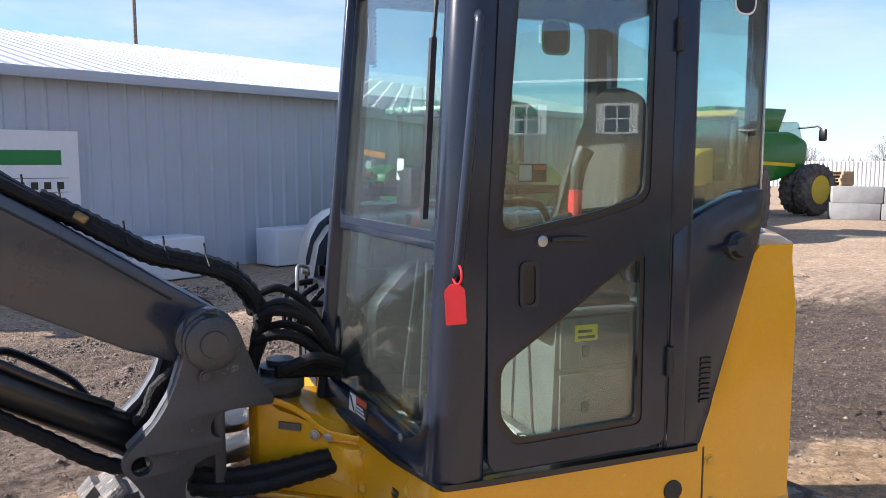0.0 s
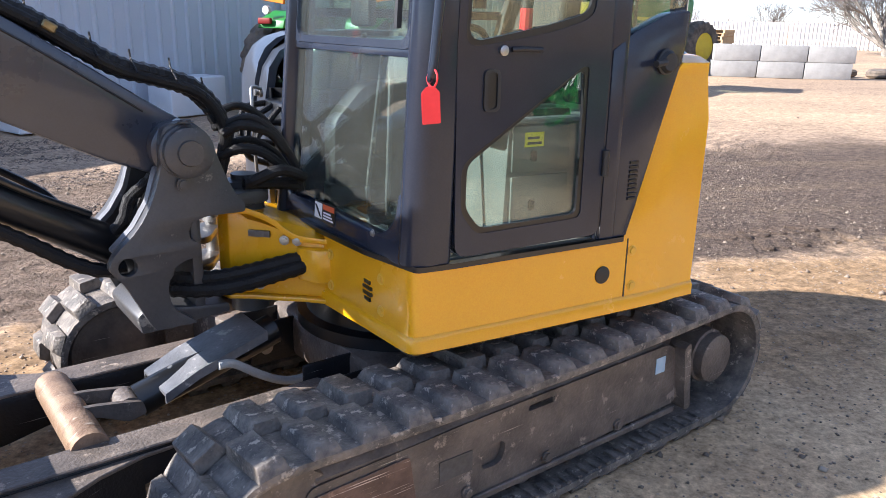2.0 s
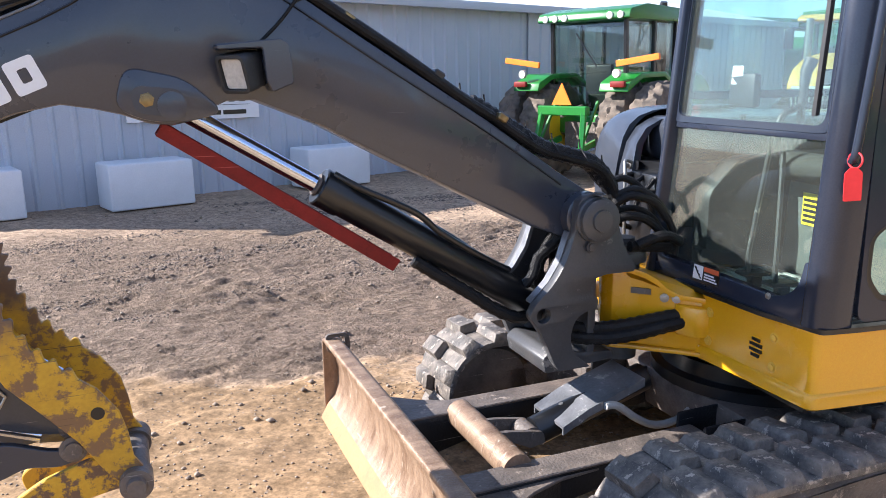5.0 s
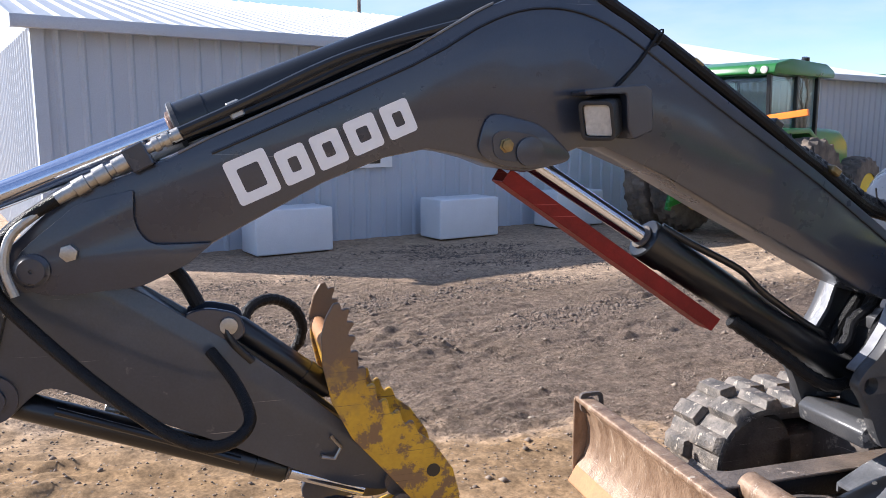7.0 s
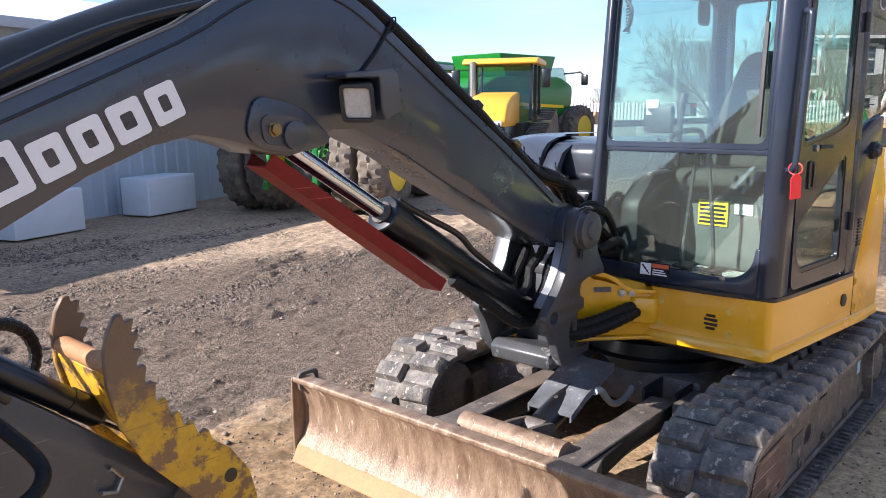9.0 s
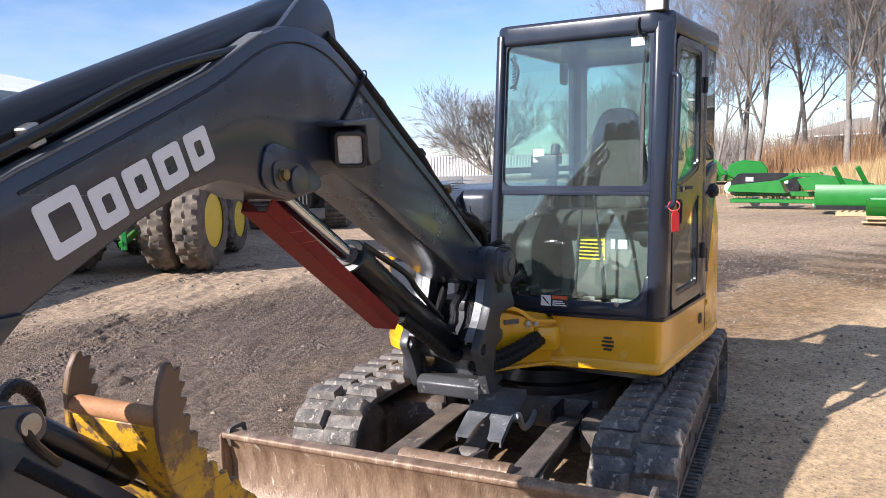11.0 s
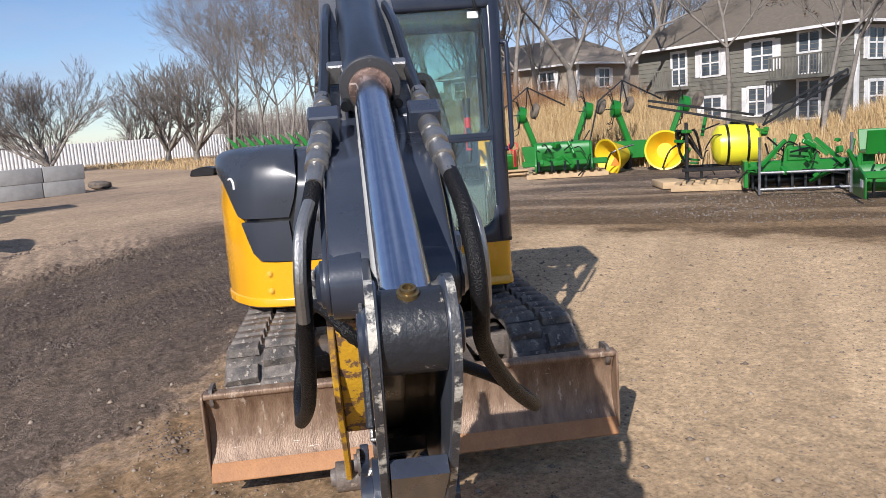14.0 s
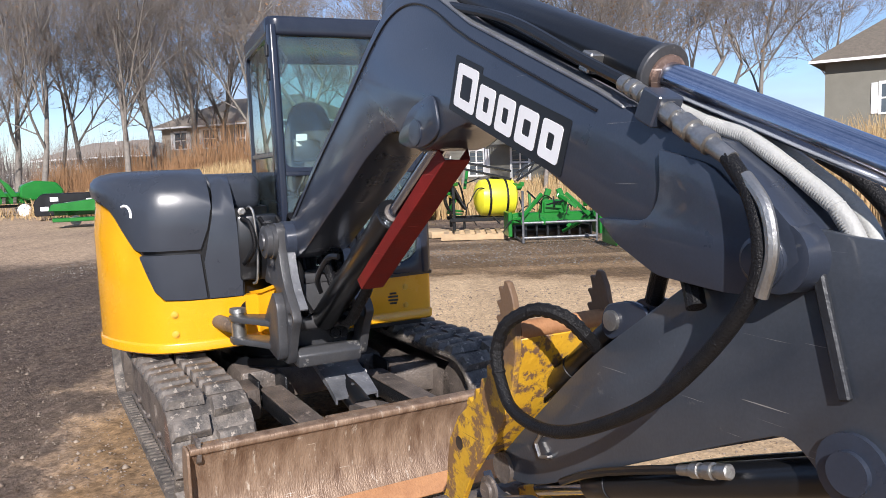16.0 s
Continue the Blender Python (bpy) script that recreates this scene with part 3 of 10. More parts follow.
def track_path(n=160):
    """The belt's closed middle line in (x, z), anticlockwise from the lower front."""
    rf, rr = 0.245, 0.25
    cf, cr = (1.04, 0.27), (-1.04, 0.275)
    pts = []
    for i in range(25):
        a = radians(-90 + 180 * i / 24)
        pts.append((cf[0] + rf * math.cos(a), cf[1] + rf * math.sin(a)))
    for i in range(1, 12):
        s = i / 12
        pts.append((cf[0] + (cr[0] - cf[0]) * s, cf[1] + rf + (cr[1] + rr - cf[1] - rf) * s - 0.02 * math.sin(math.pi * s)))
    for i in range(25):
        a = radians(90 + 180 * i / 24)
        pts.append((cr[0] + rr * math.cos(a), cr[1] + rr * math.sin(a)))
    for i in range(1, 12):
        s = i / 12
        pts.append((cr[0] + (cf[0] - cr[0]) * s, 0.025))
    out, total = [], 0
    lens = [(Vector(pts[(i + 1) % len(pts)]) - Vector(pts[i])).length for i in range(len(pts))]
    total = sum(lens)
    for k in range(n):
        d, i = total * k / n, 0
        while d > lens[i]:
            d -= lens[i]
            i += 1
        p, q = Vector(pts[i]), Vector(pts[(i + 1) % len(pts)])
        out.append((p + (q - p) * (d / lens[i]), (q - p).normalized()))
    return out


def build_track(side):
    """One rubber track with its frame, idler, sprocket and rollers; side is 1 on the cab's side and -1 on the other."""
    y0, y1 = 0.60, 0.985
    flip = Matrix.Diagonal((1, side, 1, 1))
    bm = bmesh.new()
    path = track_path(120)
    rings = []
    for p, d in path:
        nrm = Vector((d[1], -d[0]))
        rings.append([bm.verts.new(flip @ Vector((p[0] + nrm[0] * o, y, p[1] + nrm[1] * o))) for y, o in ((y0, -0.016), (y0 - 0.004, 0.0), (y0, 0.012), (y1, 0.012), (y1 + 0.004, 0.0), (y1, -0.016))])
    for i in range(len(rings)):
        a, b = rings[i], rings[(i + 1) % len(rings)]
        for j in range(6):
            bm.faces.new((a[j], a[(j + 1) % 6], b[(j + 1) % 6], b[j]))
    belt = part("rubber_track", bm, M_RUB, digger, "dusty black rubber track belt", AT_U)
    lug_meshes = []
    for k in range(4):
        lm = bmesh.new()
        w0, w1, hgt = 0.051 + 0.003 * (k % 2), 0.035 + 0.004 * (k // 2), 0.040 + 0.004 * (k % 3)
        v = [lm.verts.new(c) for c in ((-w0, 0.006, 0), (w0, 0.006, 0), (w0 - 0.014, 0.192, 0), (-w0 - 0.006, 0.192, 0),
                                       (-w1, 0.012, hgt), (w1 + 0.004, 0.010, hgt), (w1 - 0.012, 0.176, hgt * 0.86), (-w1 - 0.008, 0.172, hgt * 0.90))]
        for f in ((0, 3, 2, 1), (4, 5, 6, 7), (0, 1, 5, 4), (1, 2, 6, 5), (2, 3, 7, 6), (3, 0, 4, 7)):
            lm.faces.new([v[i] for i in f])
        bevel(lm, 0.002, 1)
        lug_meshes.append(mesh_of("lug", lm, M_RUB))
    count = 36
    fine = track_path(count * 2)
    for i in range(count * 2):
        p, d = fine[i]
        half = i % 2
        nrm = Vector((d[1], -d[0]))
        x_ax, z_ax = Vector((d[0], 0, d[1])), Vector((nrm[0], 0, nrm[1]))
        y_ax = z_ax.cross(x_ax)
        o = Vector((p[0] + nrm[0] * 0.011, 0, p[1] + nrm[1] * 0.011))
        rot = Matrix((x_ax, y_ax, z_ax)).transposed().to_4x4()
        base = Vector((o[0], side * (0.797 if half else 0.788), o[2]))
        turn = Matrix.Identity(4)
        if (half == 1) == (side * y_ax.y < 0):
            turn = Matrix.Rotation(math.pi, 4, "Z")
        part("lug", lug_meshes[(i * 7 + i // 3) % 4], M_RUB, belt, "", AT_U @ Matrix.Translation(base) @ rot @ turn)
    # side frame, with a slot and stiff edges
    bm = bmesh.new()
    outline = rounded([(1.0, 0.10), (1.03, 0.20), (0.95, 0.385), (0.4, 0.405), (-0.72, 0.415), (-0.80, 0.36), (-0.80, 0.13)], 0.03, 3)
    holed(bm, outline, [rounded([(0.20, 0.20), (0.30, 0.20), (0.28, 0.29), (0.18, 0.285)], 0.035, 3), rounded([(-0.05, 0.385), (0.08, 0.382), (0.08, 0.36), (-0.05, 0.36)], 0.01, 2)], side * 0.885, side * 0.91)
    fr = part("track_frame", bm, M_FRAME, digger, "scratched dirty black track side frame", AT_U)
    bm = bmesh.new()
    box(bm, -0.8, 0.95, side * 0.66, side * 0.884, 0.14, 0.36)
    bevel(bm, 0.02)
    part("frame_beam", bm, M_FRAME, fr, "", AT_U)
    bm = bmesh.new()
    prism(bm, [(side * 0.909, 0.396), (side * 0.868, 0.452), (side * 0.70, 0.458), (side * 0.70, 0.42), (side * 0.884, 0.37)], -0.70, 0.93, "x")
    bevel(bm, 0.006, 1)
    part("frame_shoulder", bm, M_FRAME, fr, "dirt-covered sloping frame top", AT_U)
    bm = bmesh.new()
    for k in range(34):
        xx = -0.92 + k * 0.055
        box(bm, xx, xx + 0.022, side * 0.915, side * 0.980, 0.038, 0.052)
    tagged(part("belt_rib", bm, M_RUB, belt, "", AT_U), kind="stuff")
    bm = bmesh.new()
    box(bm, -0.78, 0.96, side * 0.908, side * 0.925, 0.092, 0.118)
    bevel(bm, 0.004, 1)
    part("lower_rail", bm, M_FRAME, fr, "", AT_U)
    bm = bmesh.new()
    prism(bm, rounded([(-0.84, 0.11), (-0.80, 0.11), (-0.76, 0.40), (-0.80, 0.42)], 0.012, 2), side * 0.89, side * 0.96)
    part("guard_plate", bm, M_FRAME, fr, "worn steel guard plate", AT_U)
    bm = bmesh.new()
    disc_stack(bm, (-1.04, side * 0.70, 0.275), (0, side, 0), [(0, 0.215), (0.06, 0.215), (0.07, 0.125), (0.19, 0.122), (0.195, 0.112), (0.235, 0.108), (0.24, 0.10)], 28)
    part("sprocket_motor", bm, M_FRAME, digger, "dusty drive sprocket and travel motor", AT_U)
    bm = bmesh.new()
    disc_stack(bm, (1.04, side * 0.66, 0.27), (0, side, 0), [(0, 0.20), (0.03, 0.222), (0.09, 0.222), (0.10, 0.17), (0.14, 0.17), (0.15, 0.222), (0.21, 0.222), (0.24, 0.20), (0.245, 0.06)], 28)
    part("idler_wheel", bm, M_FRAME, digger, "muddy steel idler wheel", AT_U)
    for x in (-0.62, -0.28, 0.06, 0.40, 0.74):
        bm = bmesh.new()
        disc_stack(bm, (x, side * 0.68, 0.115), (0, side, 0), [(0, 0.07), (0.06, 0.075), (0.07, 0.055), (0.15, 0.055), (0.16, 0.075), (0.2, 0.07), (0.21, 0.03)], 16)
        part("roller", bm, M_FRAME, fr, "", AT_U)
    bm = bmesh.new()
    prism(bm, rounded([(0.56, 0.118), (0.99, 0.118), (1.015, 0.20), (0.95, 0.355), (0.60, 0.37)], 0.02, 3), side * 0.911, side * 0.917)
    bevel(bm, 0.002, 1)
    fc = part("frame_cover", bm, M_BARE, fr, "scratched bare rusty steel cover", AT_U)
    for hx in (0.66, 0.78, 0.92):
        bm = bmesh.new()
        disc_stack(bm, (hx, side * 0.917, 0.15), (0, side, 0), [(0, 0.013), (0.002, 0.013)], 10)
        part("hole", bm, M_BLACK, fc, "", AT_U)
    for hx in (-0.42, -0.02, 0.36):
        bolt_head = bmesh.new()
        disc_stack(bolt_head, (hx, side * 0.911, 0.145), (0, side, 0), [(0, 0.024), (0.008, 0.024), (0.009, 0.016), (0.018, 0.016)], 10)
        part("bolt", bolt_head, M_FRAME, fr, "", AT_U)
    if side > 0:
        bm = bmesh.new()
        box(bm, -0.70, -0.64, 0.9105, 0.9125, 0.30, 0.37)
        part("sticker", bm, M_STICK, fr, "faded pale blue sticker", AT_U)
        bm = bmesh.new()
        box(bm, 0.34, 0.48, 0.9105, 0.914, 0.225, 0.30)
        part("serial_plate", bm, M_PLATE, fr, "grimy riveted maker's plate", AT_U)
    return belt


M_STICK = mat("sticker_blue", (0.25, 0.45, 0.62), (0.5, 0.6, 0.68), rough=0.5, scale=30, bump=0.0)
M_PLATE = mat("grime_plate", (0.10, 0.095, 0.09), (0.06, 0.055, 0.05), rough=0.6, scale=40, bump=0.2)
build_track(1)
build_track(-1)

# centre frame of the undercarriage, turntable
bm = bmesh.new()
prism(bm, [(0.42, -0.45), (0.42, 0.45), (-0.62, 0.45), (-0.62, -0.45)], 0.24, 0.44, "z")
bevel(bm, 0.03)
centre = part("centre_frame", bm, M_FRAME, digger, "dark muddy undercarriage centre frame", AT_U)
for sx in (0.55, -0.55):
    for sy in (1, -1):
        bm = bmesh.new()
        prism(bm, [(sx - 0.16, sy * 0.40), (sx + 0.10, sy * 0.40), (sx * 1.1 + 0.12, sy * 0.70), (sx * 1.1 - 0.12, sy * 0.70)], 0.22, 0.40, "z")
        bevel(bm, 0.02)
        part("frame_leg", bm, M_FRAME, centre, "", AT_U)
bm = bmesh.new()
disc_stack(bm, (0, 0, 0.44), (0, 0, 1), [(0, 0.46), (0.05, 0.46), (0.06, 0.42), (0.13, 0.42)], 40)
part("turntable", bm, M_BLACK, digger, "black slewing ring", AT_U)

# dozer blade, its two arms and lift cylinder
bm = bmesh.new()
face = [(1.805, 0.515), (1.765, 0.46), (1.745, 0.38), (1.745, 0.30), (1.765, 0.23), (1.80, 0.185)]
back = [(x - 0.022, z) for x, z in face[::-1]]
prism(bm, face + back, -1.0, 1.0)
bevel(bm, 0.004, 1)
blade = part("dozer_blade", bm, M_BLADE, digger, "rust-streaked worn steel dozer blade", AT_U)
bm = bmesh.new()
prism(bm, [(1.80, 0.186), (1.842, 0.110), (1.825, 0.100), (1.775, 0.20)], -1.0, 1.0)
bevel(bm, 0.004, 1)
part("cutting_edge", bm, M_EDGE, blade, "rusty orange cutting edge", AT_U)
bm = bmesh.new()
prism(bm, rounded([(1.81, 0.505), (1.81, 0.535), (1.74, 0.535), (1.715, 0.51), (1.74, 0.495)], 0.012, 3), -1.0, 1.0)
bevel(bm, 0.003, 1)
part("top_lip", bm, M_BLADE, blade, "", AT_U)
for sy in (1, -1):
    bm = bmesh.new()
    prism(bm, rounded([(1.815, 0.53), (1.815, 0.13), (1.77, 0.13), (1.70, 0.25), (1.69, 0.42), (1.72, 0.53)], 0.02, 3), sy * 1.001, sy * 1.013)
    bevel(bm, 0.003, 1)
    part("end_plate", bm, M_BLADE, blade, "", AT_U)
    bm = bmesh.new()
    holed(bm, rounded([(1.68, 0.46), (1.80, 0.46), (1.81, 0.560), (1.69, 0.560)], 0.03, 4), [rounded([(1.71, 0.505), (1.77, 0.505), (1.775, 0.542), (1.71, 0.542)], 0.015, 3)], sy * 0.955, sy * 0.972)
    part("corner_bracket", bm, M_FRAME, blade, "black tie-down eye", AT_U)
    bm = bmesh.new()
    prism(bm, rounded([(1.70, 0.17), (1.715, 0.36), (0.55, 0.36), (0.50, 0.32), (0.55, 0.26), (1.05, 0.265), (1.34, 0.225), (1.58, 0.17)], 0.03, 3), sy * 0.262, sy * 0.378)
    bevel(bm, 0.008)
    arm_box = part("blade_arm", bm, M_ARMS, digger, "black blade arm with a scraped grey top", AT_U)
    bm = bmesh.new()
    prism(bm, rounded([(1.72, 0.255), (1.72, 0.385), (0.56, 0.385), (0.56, 0.255)], 0.02, 3), 0.361, 0.374, "z", Matrix.Diagonal((1, sy, 1, 1)))
    bevel(bm, 0.004, 1)
    part("top_plate", bm, M_FRAME, arm_box, "scraped grey-brown top plate", AT_U)
    flare = [(1.09, 0.379), (1.26, 0.390), (1.40, 0.435), (1.50, 0.490), (1.57, 0.545), (1.64, 0.590), (1.715, 0.615), (1.715, 0.379)]
    bm = bmesh.new()
    prism(bm, flare, 0.338, 0.352, "z", Matrix.Diagonal((1, sy, 1, 1)))
    bevel(bm, 0.003, 1)
    part("gusset", bm, M_FRAME, arm_box, "flared gusset plate at the blade", AT_U)
    bm = bmesh.new()
    prism(bm, [(x, y - 0.012) for x, y in flare[1:-1]] + [(x, y - 0.024) for x, y in flare[-2:0:-1]], 0.19, 0.337, "z", Matrix.Diagonal((1, sy, 1, 1)))
    part("gusset_side", bm, M_ARMS, arm_box, "", AT_U)
    bm = bmesh.new()
    box(bm, 0.40, 0.62, sy * 0.232, sy * 0.250, 0.24, 0.43)
    box(bm, 0.40, 0.62, sy * 0.392, sy * 0.410, 0.24, 0.43)
    bevel(bm, 0.01)
    part("pivot_lug", bm, M_ARMS, centre, "", AT_U)
    bm = bmesh.new()
    disc_stack(bm, (0.55, sy * 0.225, 0.315), (0, sy, 0), [(0, 0.03), (0.20, 0.03), (0.205, 0.02)], 16)
    part("pivot_pin", bm, M_STEEL, centre, "", AT_U)
bm = bmesh.new()
tube(bm, [(1.385, -0.275, 0.355), (1.385, 0.275, 0.355)], 0.062, 20)
part("cross_tube", bm, M_BLADE, blade, "bare worn steel cross tube", AT_U)
bm = bmesh.new()
tube(bm, [(1.16, 0.0, 0.345), (0.62, 0.0, 0.50)], 0.062, 18)
lift = part("blade_cylinder", bm, M_BLACK, digger, "black blade lift cylinder", AT_U)
top_line = [(0.70, 0.548), (0.97, 0.462), (1.095, 0.402)]
def bent(y0, y1, drop):
    bm = bmesh.new()
    rows = [[bm.verts.new((x, y, z - d)) for x, z in top_line] for y in (y0, y1) for d in (0.0, drop)]
    for i in range(2):
        for a, b in ((0, 1), (1, 3), (3, 2), (2, 0)):
            bm.faces.new((rows[a][i], rows[a][i + 1], rows[b][i + 1], rows[b][i]))
    for i in (0, 2):
        bm.faces.new((rows[0][i], rows[1][i], rows[3][i], rows[2][i]))
    return bm


cover = part("cylinder_cover", bent(-0.112, 0.112, 0.012), M_PLATEG, lift, "scuffed grey cylinder cover plate", AT_U)
for sy in (1, -1):
    part("flange", bent(sy * 0.1125, sy * 0.122, 0.036), M_PLATEG, cover, "", AT_U)
bm = bmesh.new()
disc_stack(bm, (1.03, 0, 0.434), (0.44, 0, 1), [(0, 0.016), (0.006, 0.016), (0.007, 0.01), (0.014, 0.01)], 8)
part("bolt", bm, M_STEEL, cover, "", AT_U)
bm = bmesh.new()
disc_stack(bm, (1.20, -0.05, 0.345), (0, 1, 0), [(0, 0.045), (0.10, 0.045)], 18)
part("cylinder_eye", bm, M_FRAME, lift, "", AT_U)
for sy in (1, -1):
    bm = bmesh.new()
    prism(bm, rounded([(1.15, 0.325), (1.16, 0.375), (1.22, 0.388), (1.32, 0.405), (1.40, 0.41), (1.40, 0.385), (1.30, 0.355), (1.22, 0.315)], 0.015, 3), sy * 0.055, sy * 0.075)
    part("cylinder_lug", bm, M_FRAME, blade, "", AT_U)
bm = bmesh.new()
tube(bm, [(0.90, 0.128, 0.462), (0.84, 0.125, 0.452), (0.72, 0.10, 0.362), (0.62, 0.082, 0.305), (0.53, 0.077, 0.292), (0.44, 0.075, 0.315), (0.34, 0.074, 0.39), (0.30, 0.074, 0.46)], 0.017, 10, smooth=6)
part("hose", bm, M_SLEEVE, lift, "grey hydraulic hose", AT_U)


# ---- upper structure ----
def house_outline():
    """Plan of the upper structure: list of (x, y), anticlockwise from the front on the cab's side."""
    pts = [(0.487, 0.14), (0.462, 0.33), (0.432, 0.56), (0.42, 0.66), (0.408, 0.76)]
    for i in range(1, 7):
        a = radians(90 * i / 6)
        pts.append((0.352 + 0.05 * math.cos(a), 0.805 + 0.05 * math.sin(a)))
    pts += [(0.10, 0.857), (-0.15, 0.858), (-0.40, 0.857), (-0.48, 0.857), (-0.53, 0.857), (-0.58, 0.857), (-0.63, 0.856), (-0.68, 0.855), (-0.73, 0.852), (-0.79, 0.842)]
    for i in range(0, 31):
        a = radians(136 + (262 - 136) * i / 30)
        k = min(1.0, max(0.0, (i - 18) / 12))
        pts.append(((1.232 - 0.035 * k) * math.cos(a), (1.208 - 0.036 * k) * math.sin(a)))
    pts += [(-0.02, -1.145), (0.10, -1.10), (0.20, -1.045), (0.25, -1.013), (0.29, -0.98), (0.33, -0.948), (0.36, -0.92), (0.388, -0.89), (0.41, -0.86), (0.43, -0.825), (0.447, -0.78), (0.462, -0.68), (0.468, -0.56), (0.465, -0.44)]
    return pts


def loft(bm, loop, rows, cap=True):
    """Rings round a plan outline; each row gives (z, inset) for every point by a function of index and point."""
    cx = sum(p[0] for p in loop) / len(loop)
    cy = sum(p[1] for p in loop) / len(loop)
    k = len(loop)
    rings = []
    for row in rows:
        ring = []
        for i, p in enumerate(loop):
            a, b = Vector(loop[i - 1]), Vector(loop[(i + 1) % k])
            d = (b - a).normalized()
            nrm = Vector((-d[1], d[0]))
            z, inset = row(i, p)
            ring.append(bm.verts.new((p[0] + nrm[0] * inset, p[1] + nrm[1] * inset, z)))
        rings.append(ring)
    for a, b in zip(rings, rings[1:]):
        for j in range(k):
            bm.faces.new((a[j], a[(j + 1) % k], b[(j + 1) % k], b[j]))
    if cap:
        bm.faces.new(rings[0][::-1])
        bm.faces.new(rings[-1])


OUT = house_outline()


def yellow_top(p):
    """Upper edge of the yellow panels round the plan."""
    x, y = p
    if y > 0:
        if x > -0.49:
            return 0.925
        return min(1.575, 0.925 + (-0.49 - x) * 3.15)
    if y > -0.775 and x > 0:
        return 0.89
    if x > 0:
        return float(np.interp(-y, (0.775, 0.832, 0.897, 0.961, 1.033, 1.097, 1.138), (0.89, 0.955, 1.15, 1.26, 1.405, 1.455, 1.475)))
    return float(np.interp(-x, (0.0, 0.3, 0.8), (1.475, 1.50, 1.52)))


def skirt(p, z):
    """The lower edge sits higher on the cab's side."""
    k = min(1.0, max(0.0, (p[1] + 0.6) / 0.9))
    return z + 0.045 * k * k * (3 - 2 * k)


bm = bmesh.new()
rows = [lambda i, p, z=z, o=o: (skirt(p, z), o) for z, o in ((0.60, 0.30), (0.585, 0.05), (0.588, 0.012), (0.598, 0.0), (0.640, 0.0), (0.650, 0.005), (0.653, 0.010))] + [lambda i, p: (0.80, 0.009)]
rows += [lambda i, p, f=f: (0.80 + (yellow_top(p) - 0.80) * f, 0.009 + (0.02 if yellow_top(p) > 1.2 and f > 0.85 else 0.0)) for f in (0.35, 0.7, 0.90, 0.97)]
rows += [lambda i, p: (yellow_top(p), 0.03 if yellow_top(p) < 1.2 else 0.07), lambda i, p: (yellow_top(p) + (0.0 if yellow_top(p) < 1.2 else 0.01), 0.06 if yellow_top(p) < 1.2 else 0.14), lambda i, p: (0.78, 0.07), lambda i, p: (0.72, 0.20)]
loft(bm, OUT, rows, cap=False)
body = part("body_panel", bm, M_YEL, digger, "glossy yellow painted lower body and counterweight", AT_H, 40)
bm = bmesh.new()
prism(bm, [(0.40, 0.12), (0.36, 0.78), (-0.6, 0.78), (-0.85, 0.45), (-1.0, 0), (-0.85, -0.5), (-0.4, -0.9), (0.2, -0.9), (0.40, -0.6)], 0.60, 0.88, "z")
part("deck_frame", bm, M_BLACK, body, "", AT_H)
# seam, plugs, bolts and louvre on the yellow panels
bm = bmesh.new()
box(bm, -0.512, -0.506, 0.846, 0.8495, 0.66, 0.925)
part("panel_seam", bm, M_BLACK, body, "", AT_H)
bm = bmesh.new()
disc_stack(bm, (-0.395, 0.847, 0.80), (0, 1, 0), [(0, 0.033), (0.006, 0.033), (0.008, 0.028)], 20)
part("plug", bm, M_DARKPL, body, "black rubber plug", AT_H)


def bolt_at(parent, c, axis, r=0.014, m=None, mt=None):
    bm = bmesh.new()
    disc_stack(bm, c, axis, [(0, r * 1.5), (0.003, r * 1.5), (0.0035, r), (0.009, r), (0.010, r * 0.7)], 10)
    part("bolt", bm, mt or M_STEEL, parent, "", m or AT_H)


for c, ax in (((-0.535, 0.847, 0.875), (0, 1, 0)), ((-0.545, 0.847, 0.735), (0, 1, 0)), ((0.408, 0.66, 0.85), (1, 0.12, 0)), ((0.408, 0.66, 0.735), (1, 0.12, 0)), ((0.454, 0.32, 0.85), (1, 0.12, 0)), ((0.454, 0.32, 0.73), (1, 0.12, 0)),
              ((0.452, -0.73, 0.816), (1, -0.15, 0)), ((0.452, -0.73, 0.704), (1, -0.15, 0))):
    bolt_at(body, c, ax, mt=M_OCHRE)
for k, (z, hw) in enumerate(((0.755, 0.022), (0.775, 0.033), (0.797, 0.033), (0.817, 0.022))):
    bm = bmesh.new()
    box(bm, 0.395, 0.4255, 0.575 - hw, 0.575 + hw, z - 0.006, z + 0.006)
    part("louvre_slot", bm, M_BLACK, body, "dark louvre slot", AT_H)

# dark bonnet of moulded panels over a liner
FRONT = [(0.469, -0.345), (0.469, -0.46), (0.466, -0.575)]
LID = [(0.466, -0.59), (0.464, -0.68), (0.449, -0.78), (0.432, -0.825), (0.412, -0.86), (0.39, -0.89), (0.362, -0.92), (0.332, -0.948), (0.292, -0.98), (0.252, -1.013), (0.202, -1.045), (0.10, -1.10), (-0.02, -1.14), (-0.2, -1.15), (-0.45, -1.07)]
LOW = LID[:6]


def bow(line, i, z):
    """How far the joint between lid and strip, and the strip's border, swing aside at a height."""
    joint = float(np.interp(z, (0.90, 1.165, 1.30, 1.42, 1.55, 1.64), (0.045, 0.020, 0.070, 0.095, 0.085, 0.055)))
    if line is FRONT:
        return (-0.04 * max(0.0, min(1.0, (z - 1.2) / 0.39)), joint * 0.45, joint)[i]
    return joint * (1.0, 0.55, 0.18)[i] if i < 3 else 0.0


